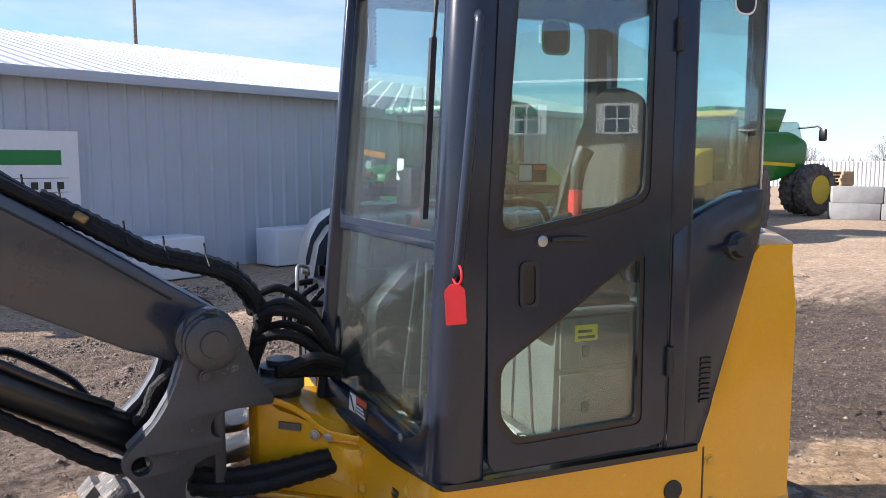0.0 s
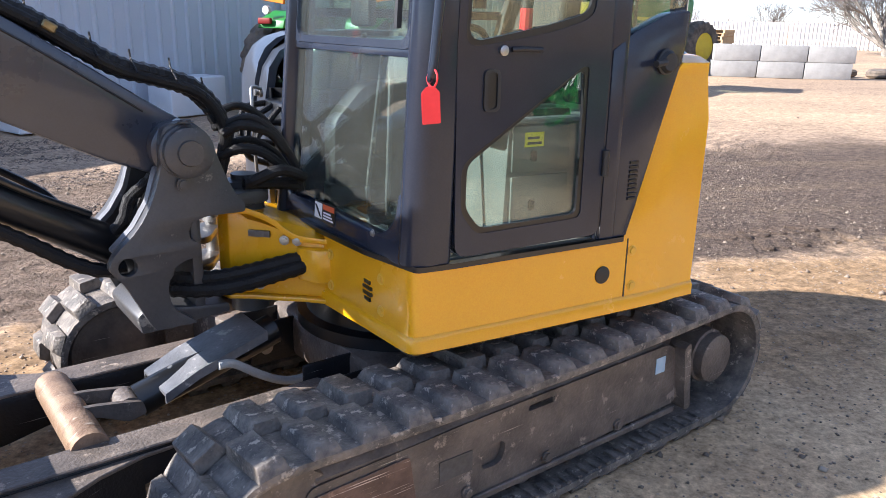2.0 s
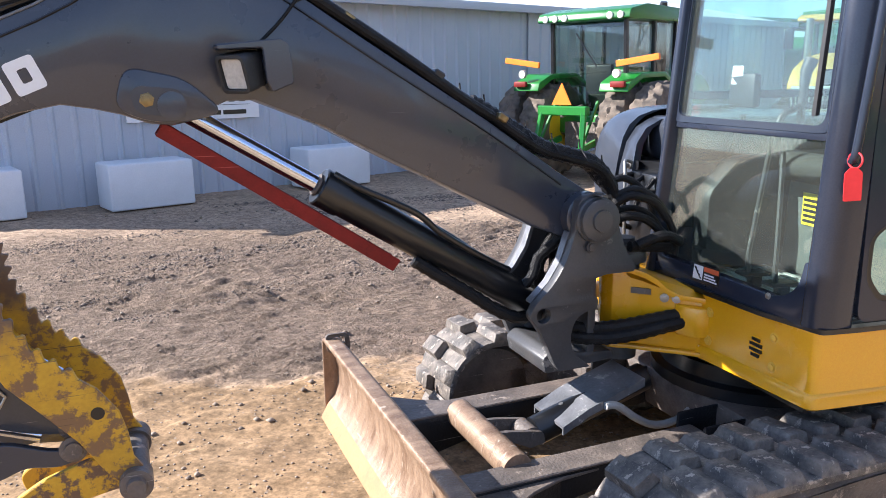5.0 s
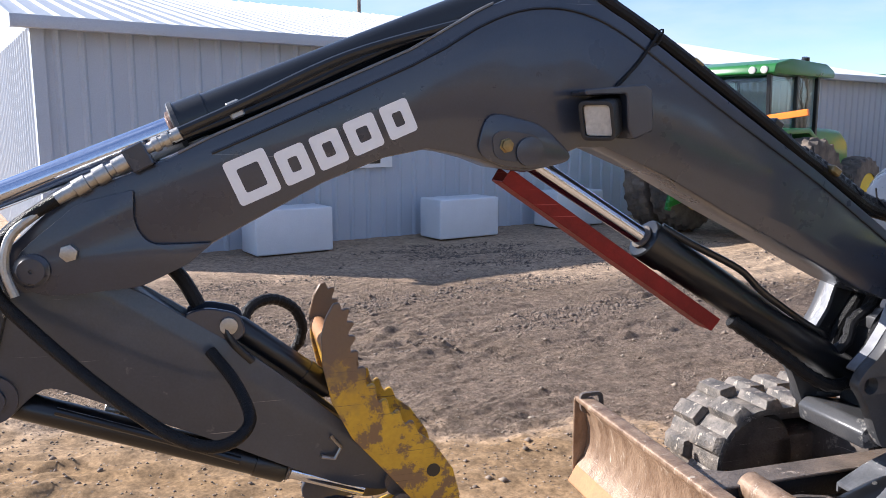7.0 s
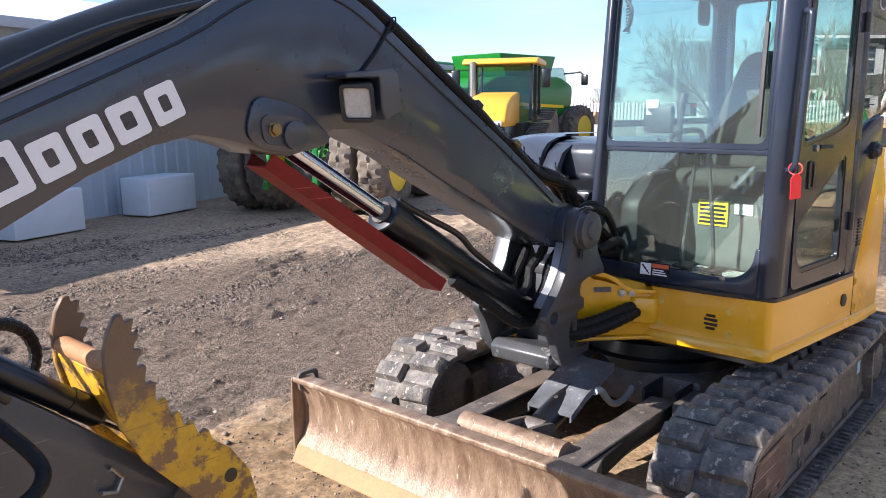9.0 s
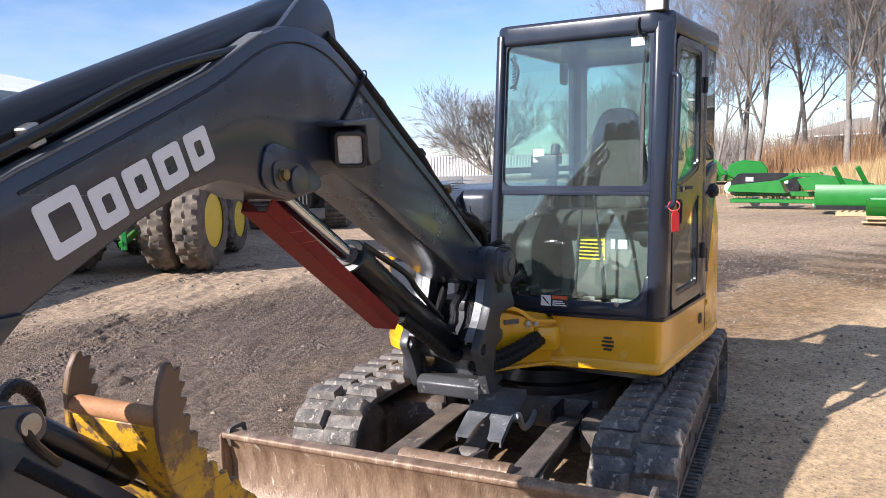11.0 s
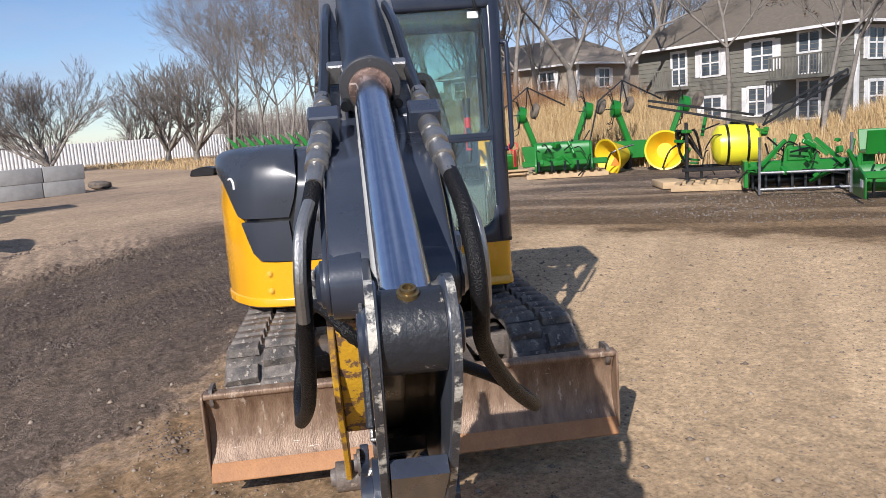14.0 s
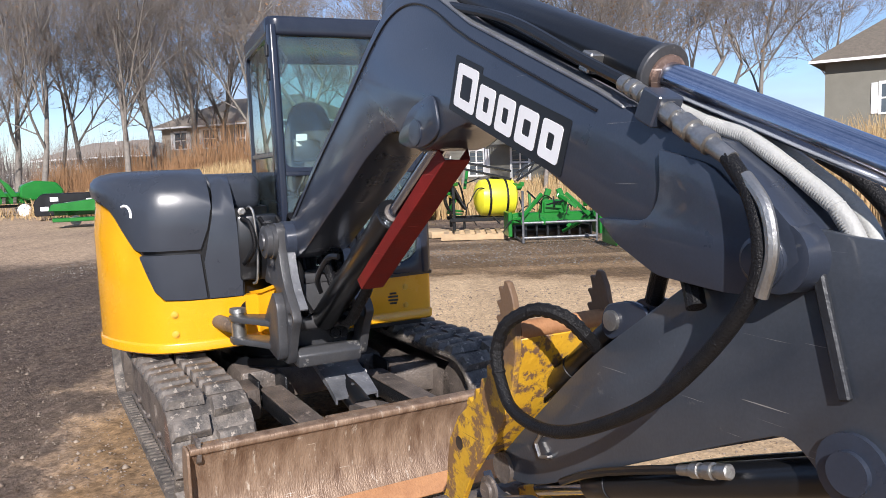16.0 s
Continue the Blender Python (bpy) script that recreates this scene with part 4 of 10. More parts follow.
def pan(name, line, rows, label):
    """A curved outer panel along an open plan line, its borders turned in; rows are (z, inset)."""
    bm = bmesh.new()
    cols = [(0, 0.035)] + [(i, 0.0) for i in range(len(line))] + [(len(line) - 1, 0.035)]
    full = [(rows[0][0], rows[0][1] + 0.035)] + list(rows) + [(rows[-1][0] - 0.01, rows[-1][1] + 0.12)]
    grid = []
    z_lo, z_hi = rows[0][0], rows[-1][0]
    for z, ins in full:
        ring = []
        for i, extra in cols:
            p = line[i]
            zb = min(max(z_lo, yellow_top(p) + 0.006), z_hi - 0.02)
            zz = zb + (z - z_lo) * (z_hi - zb) / (z_hi - z_lo)
            a, b = Vector(line[max(i - 1, 0)]), Vector(line[min(i + 1, len(line) - 1)])
            d = (b - a).normalized()
            n = Vector((d[1], -d[0]))
            if n.dot(Vector((-p[0] + 0.0, -p[1] - 0.3))) < 0:
                n = -n
            ring.append(bm.verts.new((p[0] + n[0] * (ins + extra), p[1] + n[1] * (ins + extra) + bow(line, i, zz), zz)))
        grid.append(ring)
    for a, b in zip(grid, grid[1:]):
        for j in range(len(cols) - 1):
            bm.faces.new((a[j], a[j + 1], b[j + 1], b[j]))
    bevel(bm, 0.006, 2, 50)
    return part(name, bm, M_HOOD, digger, label, AT_H, 60)


hood = pan("bonnet_lid", LID, [(1.18, 0.0), (1.30, -0.008), (1.42, -0.002), (1.50, 0.02), (1.56, 0.055), (1.60, 0.11), (1.625, 0.19), (1.635, 0.28)], "dark grey moulded bonnet lid with a white mark")
pan("bonnet_panel", LOW, [(0.895, 0.0), (1.0, -0.004), (1.155, 0.0)], "dark grey lower bonnet panel")
pan("bonnet_strip", FRONT, [(0.895, 0.0), (1.10, -0.004), (1.36, 0.004), (1.48, 0.03), (1.55, 0.08), (1.59, 0.16)], "dark grey bonnet strip beside the cab")
bm = bmesh.new()
LINER = [(0.43, -0.36)] + [(p[0] * 0.955, p[1] * 0.965) for p in FRONT + LID] + [(-0.75, -0.85), (-0.95, -0.5), (-1.05, 0.0), (-0.95, 0.45), (-0.74, 0.78), (-0.76, 0.0), (-0.76, -0.15), (0.30, -0.16)]
for k, (z0, z1, sc) in enumerate(((0.86, 1.40, 1.0),)):
    prism(bm, LINER, z0, z1, "z")
part("bonnet_liner", bm, M_BLACK, hood, "", AT_H)
bm = bmesh.new()
prism(bm, [(-0.752, 0.79), (-0.86, 0.74), (-1.02, 0.48), (-1.11, 0.0), (-0.98, -0.55), (-0.7, -0.88), (-0.45, -1.02), (-0.1, -1.0), (0.3, -0.72), (0.33, -0.4), (0.30, -0.19), (-0.755, -0.15)], 1.38, 1.60, "z")
bevel(bm, 0.07, 4)
part("bonnet_top", bm, M_HOOD, hood, "", AT_H, 60)
bm = bmesh.new()
disc_stack(bm, (0.322, -0.942, 1.385), (0.62, -0.78, 0.0), [(0, 0.026), (0.006, 0.026), (0.008, 0.018)], 20)
part("bonnet_lock", bm, M_DARKPL, hood, "", AT_H)
bm = bmesh.new()
arc = [(0.334 + 0.78 * (0.05 * math.cos(a)), -0.952 + 0.62 * 0.05 * math.cos(a), 1.39 + 0.05 * math.sin(a)) for a in [radians(x) for x in range(-20, 121, 14)]]
tube(bm, arc, 0.008, 6)
part("white_mark", bm, M_WHITE, hood, "curved white mark", AT_H)


# ---- cab ----
def glass_pane(name, bm, parent, m):
    ob = part(name, bm, M_GLASS, parent, "clear tinted window pane", m)
    ob.visible_shadow = False
    return ob


XF, XR = 0.42, -0.71          # front and rear of the cab
YL, YR = 0.862, -0.112        # sides
bm = bmesh.new()
door_outer = rounded([(0.245, 0.955), (0.25, 1.60), (0.215, 2.40), (-0.345, 2.40), (-0.345, 0.965)], [0.05, 0, 0.08, 0.06, 0.03], 5)
win_up = rounded([(0.225, 1.605), (0.165, 2.36), (-0.275, 2.36), (-0.27, 1.705), (-0.10, 1.655)], [0.06, 0.05, 0.05, 0.05, 0.1], 5)
win_lo = rounded([(0.225, 1.10), (0.165, 1.025), (-0.262, 1.035), (-0.258, 1.545), (-0.235, 1.55), (0.228, 1.255)], [0.03, 0.03, 0.03, 0.03, 0.03, 0.04], 4)
holed(bm, door_outer, [win_up, win_lo], YL - 0.035, YL)
cabin = part("cab_door", bm, M_CAB, digger, "closed dark grey cab door with two windows", AT_H)
door = cabin


def grown(pts, d):
    cx, cy = sum(p[0] for p in pts) / len(pts), sum(p[1] for p in pts) / len(pts)
    return [(p[0] + (p[0] - cx) / max(0.05, math.hypot(p[0] - cx, p[1] - cy)) * d, p[1] + (p[1] - cy) / max(0.05, math.hypot(p[0] - cx, p[1] - cy)) * d) for p in pts]


for w in (win_up, win_lo):
    bm = bmesh.new()
    prism(bm, grown(w, 0.006), YL - 0.022, YL - 0.017)
    glass_pane("door_window", bm, door, AT_H)
    bm = bmesh.new()
    holed(bm, grown(w, 0.004), [grown(w, -0.022)], YL - 0.016, YL - 0.004)
    part("window_seal", bm, M_BLACK, door, "black rubber window seal", AT_H)
# pillars, sills and roof
bm = bmesh.new()
prism(bm, rounded([(XF - 0.04, YL - 0.10), (XF + 0.005, YL - 0.085), (XF - 0.005, YL - 0.03), (XF - 0.05, YL), (0.262, YL - 0.002), (0.262, YL - 0.06)], 0.025, 4), 0.935, 2.46, "z")
bevel(bm, 0.008)
post = part("front_pillar", bm, M_CAB, digger, "dark grey cab front pillar", AT_H)
bm = bmesh.new()
tube(bm, [(0.355, YL - 0.01, 2.19), (0.368, YL + 0.022, 2.185), (0.372, YL + 0.032, 2.12), (0.396, YL + 0.032, 1.62), (0.398, YL + 0.026, 1.53), (0.375, YL - 0.015, 1.515)], 0.0155, 12, smooth=4)
part("grab_rail", bm, M_CAB, post, "", AT_H)
bm = bmesh.new()
prism(bm, rounded([(XF - 0.03, YR), (XF + 0.022, YR + 0.012), (XF + 0.022, YR + 0.05), (XF - 0.05, YR + 0.06), (XF - 0.08, YR)], 0.012, 3), 0.935, 2.46, "z")
bevel(bm, 0.006)
part("front_pillar", bm, M_CAB, digger, "", AT_H)
bm = bmesh.new()
prism(bm, rounded([(-0.352, YL - 0.01), (-0.43, YL - 0.002), (-0.46, YL - 0.06), (-0.352, YL - 0.07)], 0.012, 3), 0.94, 2.46, "z")
bevel(bm, 0.006)
part("door_pillar", bm, M_CAB, digger, "", AT_H)
# black side panel behind the door, with the rear quarter window above it
bm = bmesh.new()
prism(bm, rounded([(-0.36, 0.94), (-0.487, 0.94), (-0.695, 1.60), (-0.705, 1.735), (-0.60, 1.725), (-0.44, 1.655), (-0.36, 1.60)], [0, 0, 0.02, 0.02, 0.08, 0.08, 0], 4), YL - 0.06, YL - 0.004)
bevel(bm, 0.006)
quarter = part("side_panel", bm, M_CAB, digger, "glossy dark grey panel behind the door", AT_H)
for k in range(9):
    bm = bmesh.new()
    box(bm, -0.515 + k * 0.0 + 0.0, -0.475, YL - 0.005, YL + 0.001, 1.075 + k * 0.0165, 1.084 + k * 0.0165)
    part("vent_slot", bm, M_BLACK, quarter, "black vent slot", AT_H)
bm = bmesh.new()
disc_stack(bm, (-0.60, YL - 0.004, 1.56), (0, 1, 0), [(0, 0.045), (0.012, 0.045), (0.014, 0.038), (0.03, 0.03)], 20)
catch = part("door_catch", bm, M_DARKPL, quarter, "black door hold-back catch", AT_H)
bm = bmesh.new()
tube(bm, [(-0.58, YL + 0.02, 1.56), (-0.52, YL + 0.035, 1.555)], 0.012, 8)
part("catch_arm", bm, M_DARKPL, catch, "", AT_H)
bm = bmesh.new()
prism(bm, rounded([(-0.45, 1.66), (-0.60, 1.735), (-0.70, 1.745), (-0.70, 2.40), (-0.44, 2.40)], 0.03, 3), YL - 0.03, YL - 0.025)
glass_pane("quarter_window", bm, quarter, AT_H)
bm = bmesh.new()
prism(bm, rounded([(-0.695, YL - 0.02), (-0.745, YL - 0.06), (-0.745, YL - 0.11), (-0.70, YL - 0.09)], 0.012, 3), 1.55, 2.46, "z")
bevel(bm, 0.006)
part("rear_pillar", bm, M_CAB, digger, "", AT_H)
bm = bmesh.new()
prism(bm, rounded([(-0.70, YR), (-0.745, YR + 0.03), (-0.745, YR + 0.08), (-0.68, YR + 0.03)], 0.012, 3), 1.0, 2.46, "z")
bevel(bm, 0.006)
part("rear_pillar", bm, M_CAB, digger, "", AT_H)
bm = bmesh.new()
prism(bm, rounded([(XF - 0.02, YR - 0.005), (XF + 0.012, YR + 0.05), (XF + 0.012, YL - 0.08), (XF - 0.05, YL + 0.004), (-0.70, YL - 0.005), (-0.75, YL - 0.06), (-0.75, YR + 0.03), (-0.70, YR - 0.005)], 0.03, 4), 2.40, 2.515, "z")
bevel(bm, 0.025, 3)
roof = part("cab_roof", bm, M_CAB, digger, "dark grey cab roof", AT_H)
# lower front apron and window frame
bm = bmesh.new()
apron = rounded([(YR + 0.03, 0.93), (YL - 0.06, 0.93), (YL - 0.06, 1.16), (YL - 0.10, 1.16), (YL - 0.115, 1.06), (YL - 0.20, 1.005), (YR + 0.09, 1.02), (YR + 0.055, 1.05), (YR + 0.03, 1.10)], [0, 0, 0, 0, 0.05, 0.06, 0.03, 0.03, 0], 4)
prism(bm, apron, XF - 0.05, XF - 0.002, "x")
bevel(bm, 0.008)
apr = part("front_apron", bm, M_CAB, digger, "dark grey panel under the windscreen", AT_H)
frame_in = rounded([(YR + 0.062, 1.625), (YL - 0.10, 1.625), (YL - 0.105, 2.41), (YR + 0.062, 2.41)], 0.05, 5)
frame_out = rounded([(YR + 0.03, 1.60), (YL - 0.07, 1.60), (YL - 0.07, 2.44), (YR + 0.03, 2.44)], 0.05, 5)
bm = bmesh.new()
holed(bm, frame_out, [frame_in], XF - 0.04, XF - 0.008, "x")
part("windscreen_frame", bm, M_CAB, digger, "", AT_H)
bm = bmesh.new()
box(bm, XF - 0.045, XF - 0.012, YR + 0.05, YL - 0.08, 1.575, 1.607)
bevel(bm, 0.005)
part("screen_bar", bm, M_CAB, digger, "", AT_H)
bm = bmesh.new()
prism(bm, grown(frame_in, 0.006), XF - 0.026, XF - 0.021, "x")
screen = glass_pane("windscreen", bm, roof, AT_H)
bm = bmesh.new()
prism(bm, rounded([(YR + 0.055, 1.03), (YL - 0.12, 1.01), (YL - 0.09, 1.16), (YL - 0.09, 1.58), (YR + 0.055, 1.58)], [0.04, 0.1, 0.03, 0.0, 0.0], 5), XF - 0.027, XF - 0.022, "x")
glass_pane("lower_screen", bm, apr, AT_H)
bm = bmesh.new()
prism(bm, rounded([(0.33, 1.10), (0.33, 2.40), (-0.66, 2.40), (-0.66, 1.10)], 0.05, 4), YR + 0.012, YR + 0.017)
glass_pane("far_side_window", bm, roof, AT_H)
bm = bmesh.new()
holed(bm, [(XF - 0.04, 0.935), (XF - 0.04, 2.45), (-0.70, 2.45), (-0.70, 0.935)], [rounded([(0.33, 1.12), (0.33, 2.39), (-0.64, 2.39), (-0.64, 1.12)], 0.05, 4)], YR, YR + 0.03)
part("far_side_frame", bm, M_CAB, digger, "", AT_H)
bm = bmesh.new()
prism(bm, rounded([(YR + 0.08, 1.60), (YL - 0.11, 1.60), (YL - 0.11, 2.39), (YR + 0.08, 2.39)], 0.04, 4), -0.735, -0.73, "x")
glass_pane("rear_window", bm, roof, AT_H)
bm = bmesh.new()
holed(bm, [(YR + 0.04, 1.0), (YL - 0.07, 1.0), (YL - 0.07, 2.45), (YR + 0.04, 2.45)], [rounded([(YR + 0.09, 1.61), (YL - 0.12, 1.61), (YL - 0.12, 2.38), (YR + 0.09, 2.38)], 0.04, 4)], -0.745, -0.715, "x")
part("rear_frame", bm, M_CAB, digger, "", AT_H)
bm = bmesh.new()
box(bm, -0.70, XF - 0.05, YR + 0.03, YL - 0.04, 0.90, 0.945)
floor_pan = part("cab_floor", bm, M_INT, digger, "dusty grey cab floor mat", AT_H)

# ---- boom ----
bm = bmesh.new()
BOOM = [(-0.10, 1.20), (-0.095, 1.29), (-0.02, 1.345), (0.10, 1.42), (0.43, 1.645), (0.78, 1.865), (0.97, 1.985), (1.07, 2.05), (1.20, 2.13), (1.32, 2.19), (1.45, 2.215), (1.58, 2.20), (1.71, 2.145), (1.91, 2.03),
        (2.49, 1.775), (2.61, 1.715), (2.74, 1.665), (2.83, 1.64), (2.93, 1.57), (3.03, 1.475), (3.045, 1.42), (2.99, 1.37), (2.943, 1.349), (2.869, 1.347), (2.695, 1.36), (2.658, 1.376), (2.564, 1.42), (2.497, 1.474), (2.18, 1.64), (2.0, 1.71), (1.87, 1.735), (1.78, 1.72),
        (1.70, 1.70), (1.62, 1.67), (1.55, 1.66), (1.48, 1.675), (1.43, 1.71), (1.37, 1.735), (1.28, 1.735), (1.05, 1.64), (0.80, 1.505), (0.57, 1.39), (0.23, 1.215), (0.10, 1.165), (0.0, 1.145)]
prism(bm, BOOM, -0.118, 0.118)
bevel(bm, 0.012, 2, 50)
boom = part("boom", bm, M_GREY, digger, "charcoal grey cranked steel boom", AT_F, 30)
for sy in (1, -1):
    bm = bmesh.new()
    disc_stack(bm, (0, sy * 0.11, 1.245), (0, sy, 0), [(0, 0.10), (0.06, 0.10), (0.065, 0.09)], 28)
    part("boom_foot_boss", bm, M_GREY, boom, "", AT_F)
    bm = bmesh.new()
    prism(bm, rounded([(2.70, 1.632), (2.705, 1.535), (2.668, 1.477), (2.50, 1.476), (2.564, 1.421), (2.658, 1.377), (2.695, 1.361), (2.869, 1.348), (2.943, 1.350), (2.99, 1.371), (3.02, 1.42), (2.985, 1.478), (2.84, 1.598)], [0.01, 0.05, 0.05, 0.005, 0.01, 0.02, 0.02, 0.03, 0.03, 0.03, 0.03, 0.03, 0.03], 4), sy * 0.119, sy * 0.129)
    bevel(bm, 0.004)
    part("nose_plate", bm, M_GREY, boom, "", AT_F)
    bm = bmesh.new()
    prism(bm, rounded([(1.38, 1.70), (1.50, 1.81), (1.68, 1.85), (1.72, 1.72), (1.62, 1.675), (1.50, 1.67)], 0.05, 4), sy * 0.119, sy * 0.13)
    bevel(bm, 0.005)
    lug = part("cylinder_plate", bm, M_GREY, boom, "", AT_F)
    bm = bmesh.new()
    disc_stack(bm, (1.545, sy * 0.13, 1.725), (0, sy, 0), [(0, 0.045), (0.018 if sy > 0 else 0.005, 0.045), (0.02 if sy > 0 else 0.006, 0.03)], 24)
    part("pin_cap", bm, M_GREY, lug, "", AT_F)
    if sy > 0:
        bm = bmesh.new()
        prism(bm, rounded([(1.50, 1.68), (1.66, 1.705), (1.665, 1.775), (1.64, 1.79), (1.51, 1.775)], 0.03, 4), 0.1302, 0.137)
        part("keeper_plate", bm, M_GREY, lug, "", AT_F)
        bm = bmesh.new()
        disc_stack(bm, (1.62, 0.137, 1.745), (0, 1, 0), [(0, 0.024), (0.003, 0.024), (0.004, 0.019), (0.016, 0.019), (0.017, 0.012)], 6)
        part("bolt", bm, M_BRASS, lug, "yellow-passivated pin bolt", AT_F)
    bm = bmesh.new()
    disc_stack(bm, (2.965, sy * 0.129, 1.42), (0, sy, 0), [(0, 0.046), (0.006, 0.046), (0.009, 0.040), (0.016, 0.034), (0.017, 0.006), (0.010, 0.005)], 28)
    part("arm_pin", bm, M_GREY, boom, "", AT_F)
    if sy > 0:
        bm = bmesh.new()
        disc_stack(bm, (2.87, sy * 0.128, 1.465), (0, sy, 0), [(0, 0.024), (0.02, 0.024), (0.022, 0.016)], 6)
        part("bolt", bm, M_STEEL, boom, "", AT_F)
# seam bead, cable and tie on the boom's side
for sy in (1, -1):
    bm = bmesh.new()
    tube(bm, [(x, sy * 0.1185, z) for x, z in ((0.10, 1.375), (0.43, 1.600), (0.78, 1.815), (0.97, 1.935), (1.07, 2.0), (1.20, 2.08), (1.32, 2.137), (1.45, 2.162), (1.58, 2.148), (1.71, 2.095), (1.91, 1.982), (2.49, 1.728))], 0.0045, 6, smooth=3)
    part("seam_bead", bm, M_BLACK, boom, "", AT_F)
bm = bmesh.new()
tube(bm, [(1.09, 0.05, 2.115), (1.105, 0.115, 2.095), (1.115, 0.123, 2.075), (1.178, 0.122, 1.995), (1.25, 0.124, 1.925)], 0.006, 8, smooth=4)
tube(bm, [(1.10, 0.09, 2.10), (1.085, 0.122, 2.11), (1.10, 0.128, 2.07), (1.125, 0.125, 2.055)], 0.003, 6, smooth=4)
part("lamp_cable", bm, M_HOSE, boom, "", AT_F)
# dusty top flange, its pale colour standing in for sun on the boom's top
for sy in (1, -1):
    bm = bmesh.new()
    prism(bm, [(1.66, 2.174), (1.71, 2.149), (1.91, 2.034), (2.49, 1.779), (2.58, 1.734), (2.58, 1.725), (2.49, 1.770), (1.91, 2.025), (1.71, 2.140), (1.66, 2.165)], sy * 0.062, sy * 0.1195)
    bevel(bm, 0.002, 1)
    part("top_flange", bm, M_PLATEG, boom, "dusty top flange, painted pale as if sunlit", AT_F)
# top bracket of the arm cylinder
for sy in (1, -1):
    bm = bmesh.new()
    prism(bm, rounded([(1.22, 2.14), (1.26, 2.30), (1.34, 2.345), (1.43, 2.32), (1.56, 2.20), (1.66, 2.16)], [0, 0.06, 0.05, 0.05, 0.05, 0], 4), sy * 0.075, sy * 0.10)
    bevel(bm, 0.006)
    part("cylinder_bracket", bm, M_GREY, boom, "", AT_F)


def ram(name, a, b, rb, rr, split, parent, label, frame_m, rod_mat):
    """A hydraulic cylinder from a to b: barrel up to the split, bright rod beyond it."""
    a, b = Vector(a), Vector(b)
    L = (b - a).length
    bm = bmesh.new()
    disc_stack(bm, a, b - a, [(0, rb * 0.7), (0.03, rb), (L * split - 0.10, rb), (L * split - 0.099, rb * 1.08), (L * split - 0.005, rb * 1.08), (L * split, rb * 1.0), (L * split + 0.004, rr * 1.15)], 28)
    o = part(name, bm, M_BLACK, parent, label, frame_m)
    bm = bmesh.new()
    disc_stack(bm, a + (b - a).normalized() * (L * split - 0.02), b - a, [(0, rr), (L * (1 - split) + 0.02, rr)], 24)
    part("piston_rod", bm, rod_mat, o, "bright chromed piston rod", frame_m)
    if name == "arm_cylinder":
        bm = bmesh.new()
        disc_stack(bm, a + (b - a).normalized() * (L * split - 0.014), b - a, [(0, rb * 1.0), (0.0, rb * 1.17), (0.012, rb * 1.17), (0.015, rb * 1.13), (0.018, rr * 1.3)], 32)
        part("end_flange", bm, M_CAST, o, "worn steel end flange", frame_m)
    bm = bmesh.new()
    disc_stack(bm, a + (b - a).normalized() * (L * split + 0.004), b - a, [(0, rr * 1.36), (0.008, rr * 1.36), (0.010, rr * 1.25), (0.014, rr * 1.04)], 28)
    part("gland_ring", bm, M_BARE if name == "arm_cylinder" else M_FRAME, o, "rust-stained gland ring" if name == "arm_cylinder" else "", frame_m)
    return o


boom_ram = ram("boom_cylinder", (0.10, 0, 0.82), (1.545, 0, 1.725), 0.068, 0.032, 0.66, digger, "black boom lift cylinder", AT_F, M_CHROME)
arm_ram = ram("arm_cylinder", (1.36, 0, 2.29), (3.44, 0, 1.46), 0.062, 0.037, 0.59, digger, "charcoal arm cylinder on top of the boom", AT_F, M_CHROME)
# red guard below the boom cylinder
bm = bmesh.new()
d = Vector((0.81, 0, 0.55)).normalized()
ang = math.atan2(d.z, d.x)
gm = Matrix.Translation((0.785, 0, 1.085)) @ Matrix.Rotation(-ang, 4, "Y")
prism(bm, [(-0.052, -0.012), (0.052, -0.012), (0.060, 0.040), (0.054, 0.040), (0.047, -0.006), (-0.047, -0.006), (-0.054, 0.040), (-0.060, 0.040)], 0.0, 0.98, "x", gm)
bevel(bm, 0.002, 1)
part("rod_guard", bm, M_RED, boom_ram, "dull red steel rod guard", AT_F)

# ---- swing post ----
CHEEK = rounded([(0.080, 1.25), (0.072, 1.335), (-0.02, 1.345), (-0.085, 1.29), (-0.112, 1.215), (-0.155, 1.10), (-0.205, 1.03), (-0.20, 1.008), (-0.06, 1.010), (-0.005, 0.995), (0.008, 0.965), (0.005, 0.93), (-0.03, 0.915), (-0.028, 0.868), (0.03, 0.862), (0.075, 0.835), (0.098, 0.77), (0.085, 0.69), (0.03, 0.648), (0.0, 0.622), (0.145, 0.622), (0.168, 0.655), (0.232, 0.80), (0.285, 0.868), (0.262, 0.915), (0.178, 0.99), (0.122, 1.08), (0.085, 1.19)], [0.03, 0.05, 0.05, 0.04, 0.04, 0.04, 0.015, 0.01, 0.03, 0.012, 0.012, 0.015, 0.015, 0.015, 0.03, 0.03, 0.04, 0.04, 0.02, 0.01, 0.01, 0.02, 0.04, 0.02, 0.03, 0.05, 0.05, 0.04], 4)
swing = None
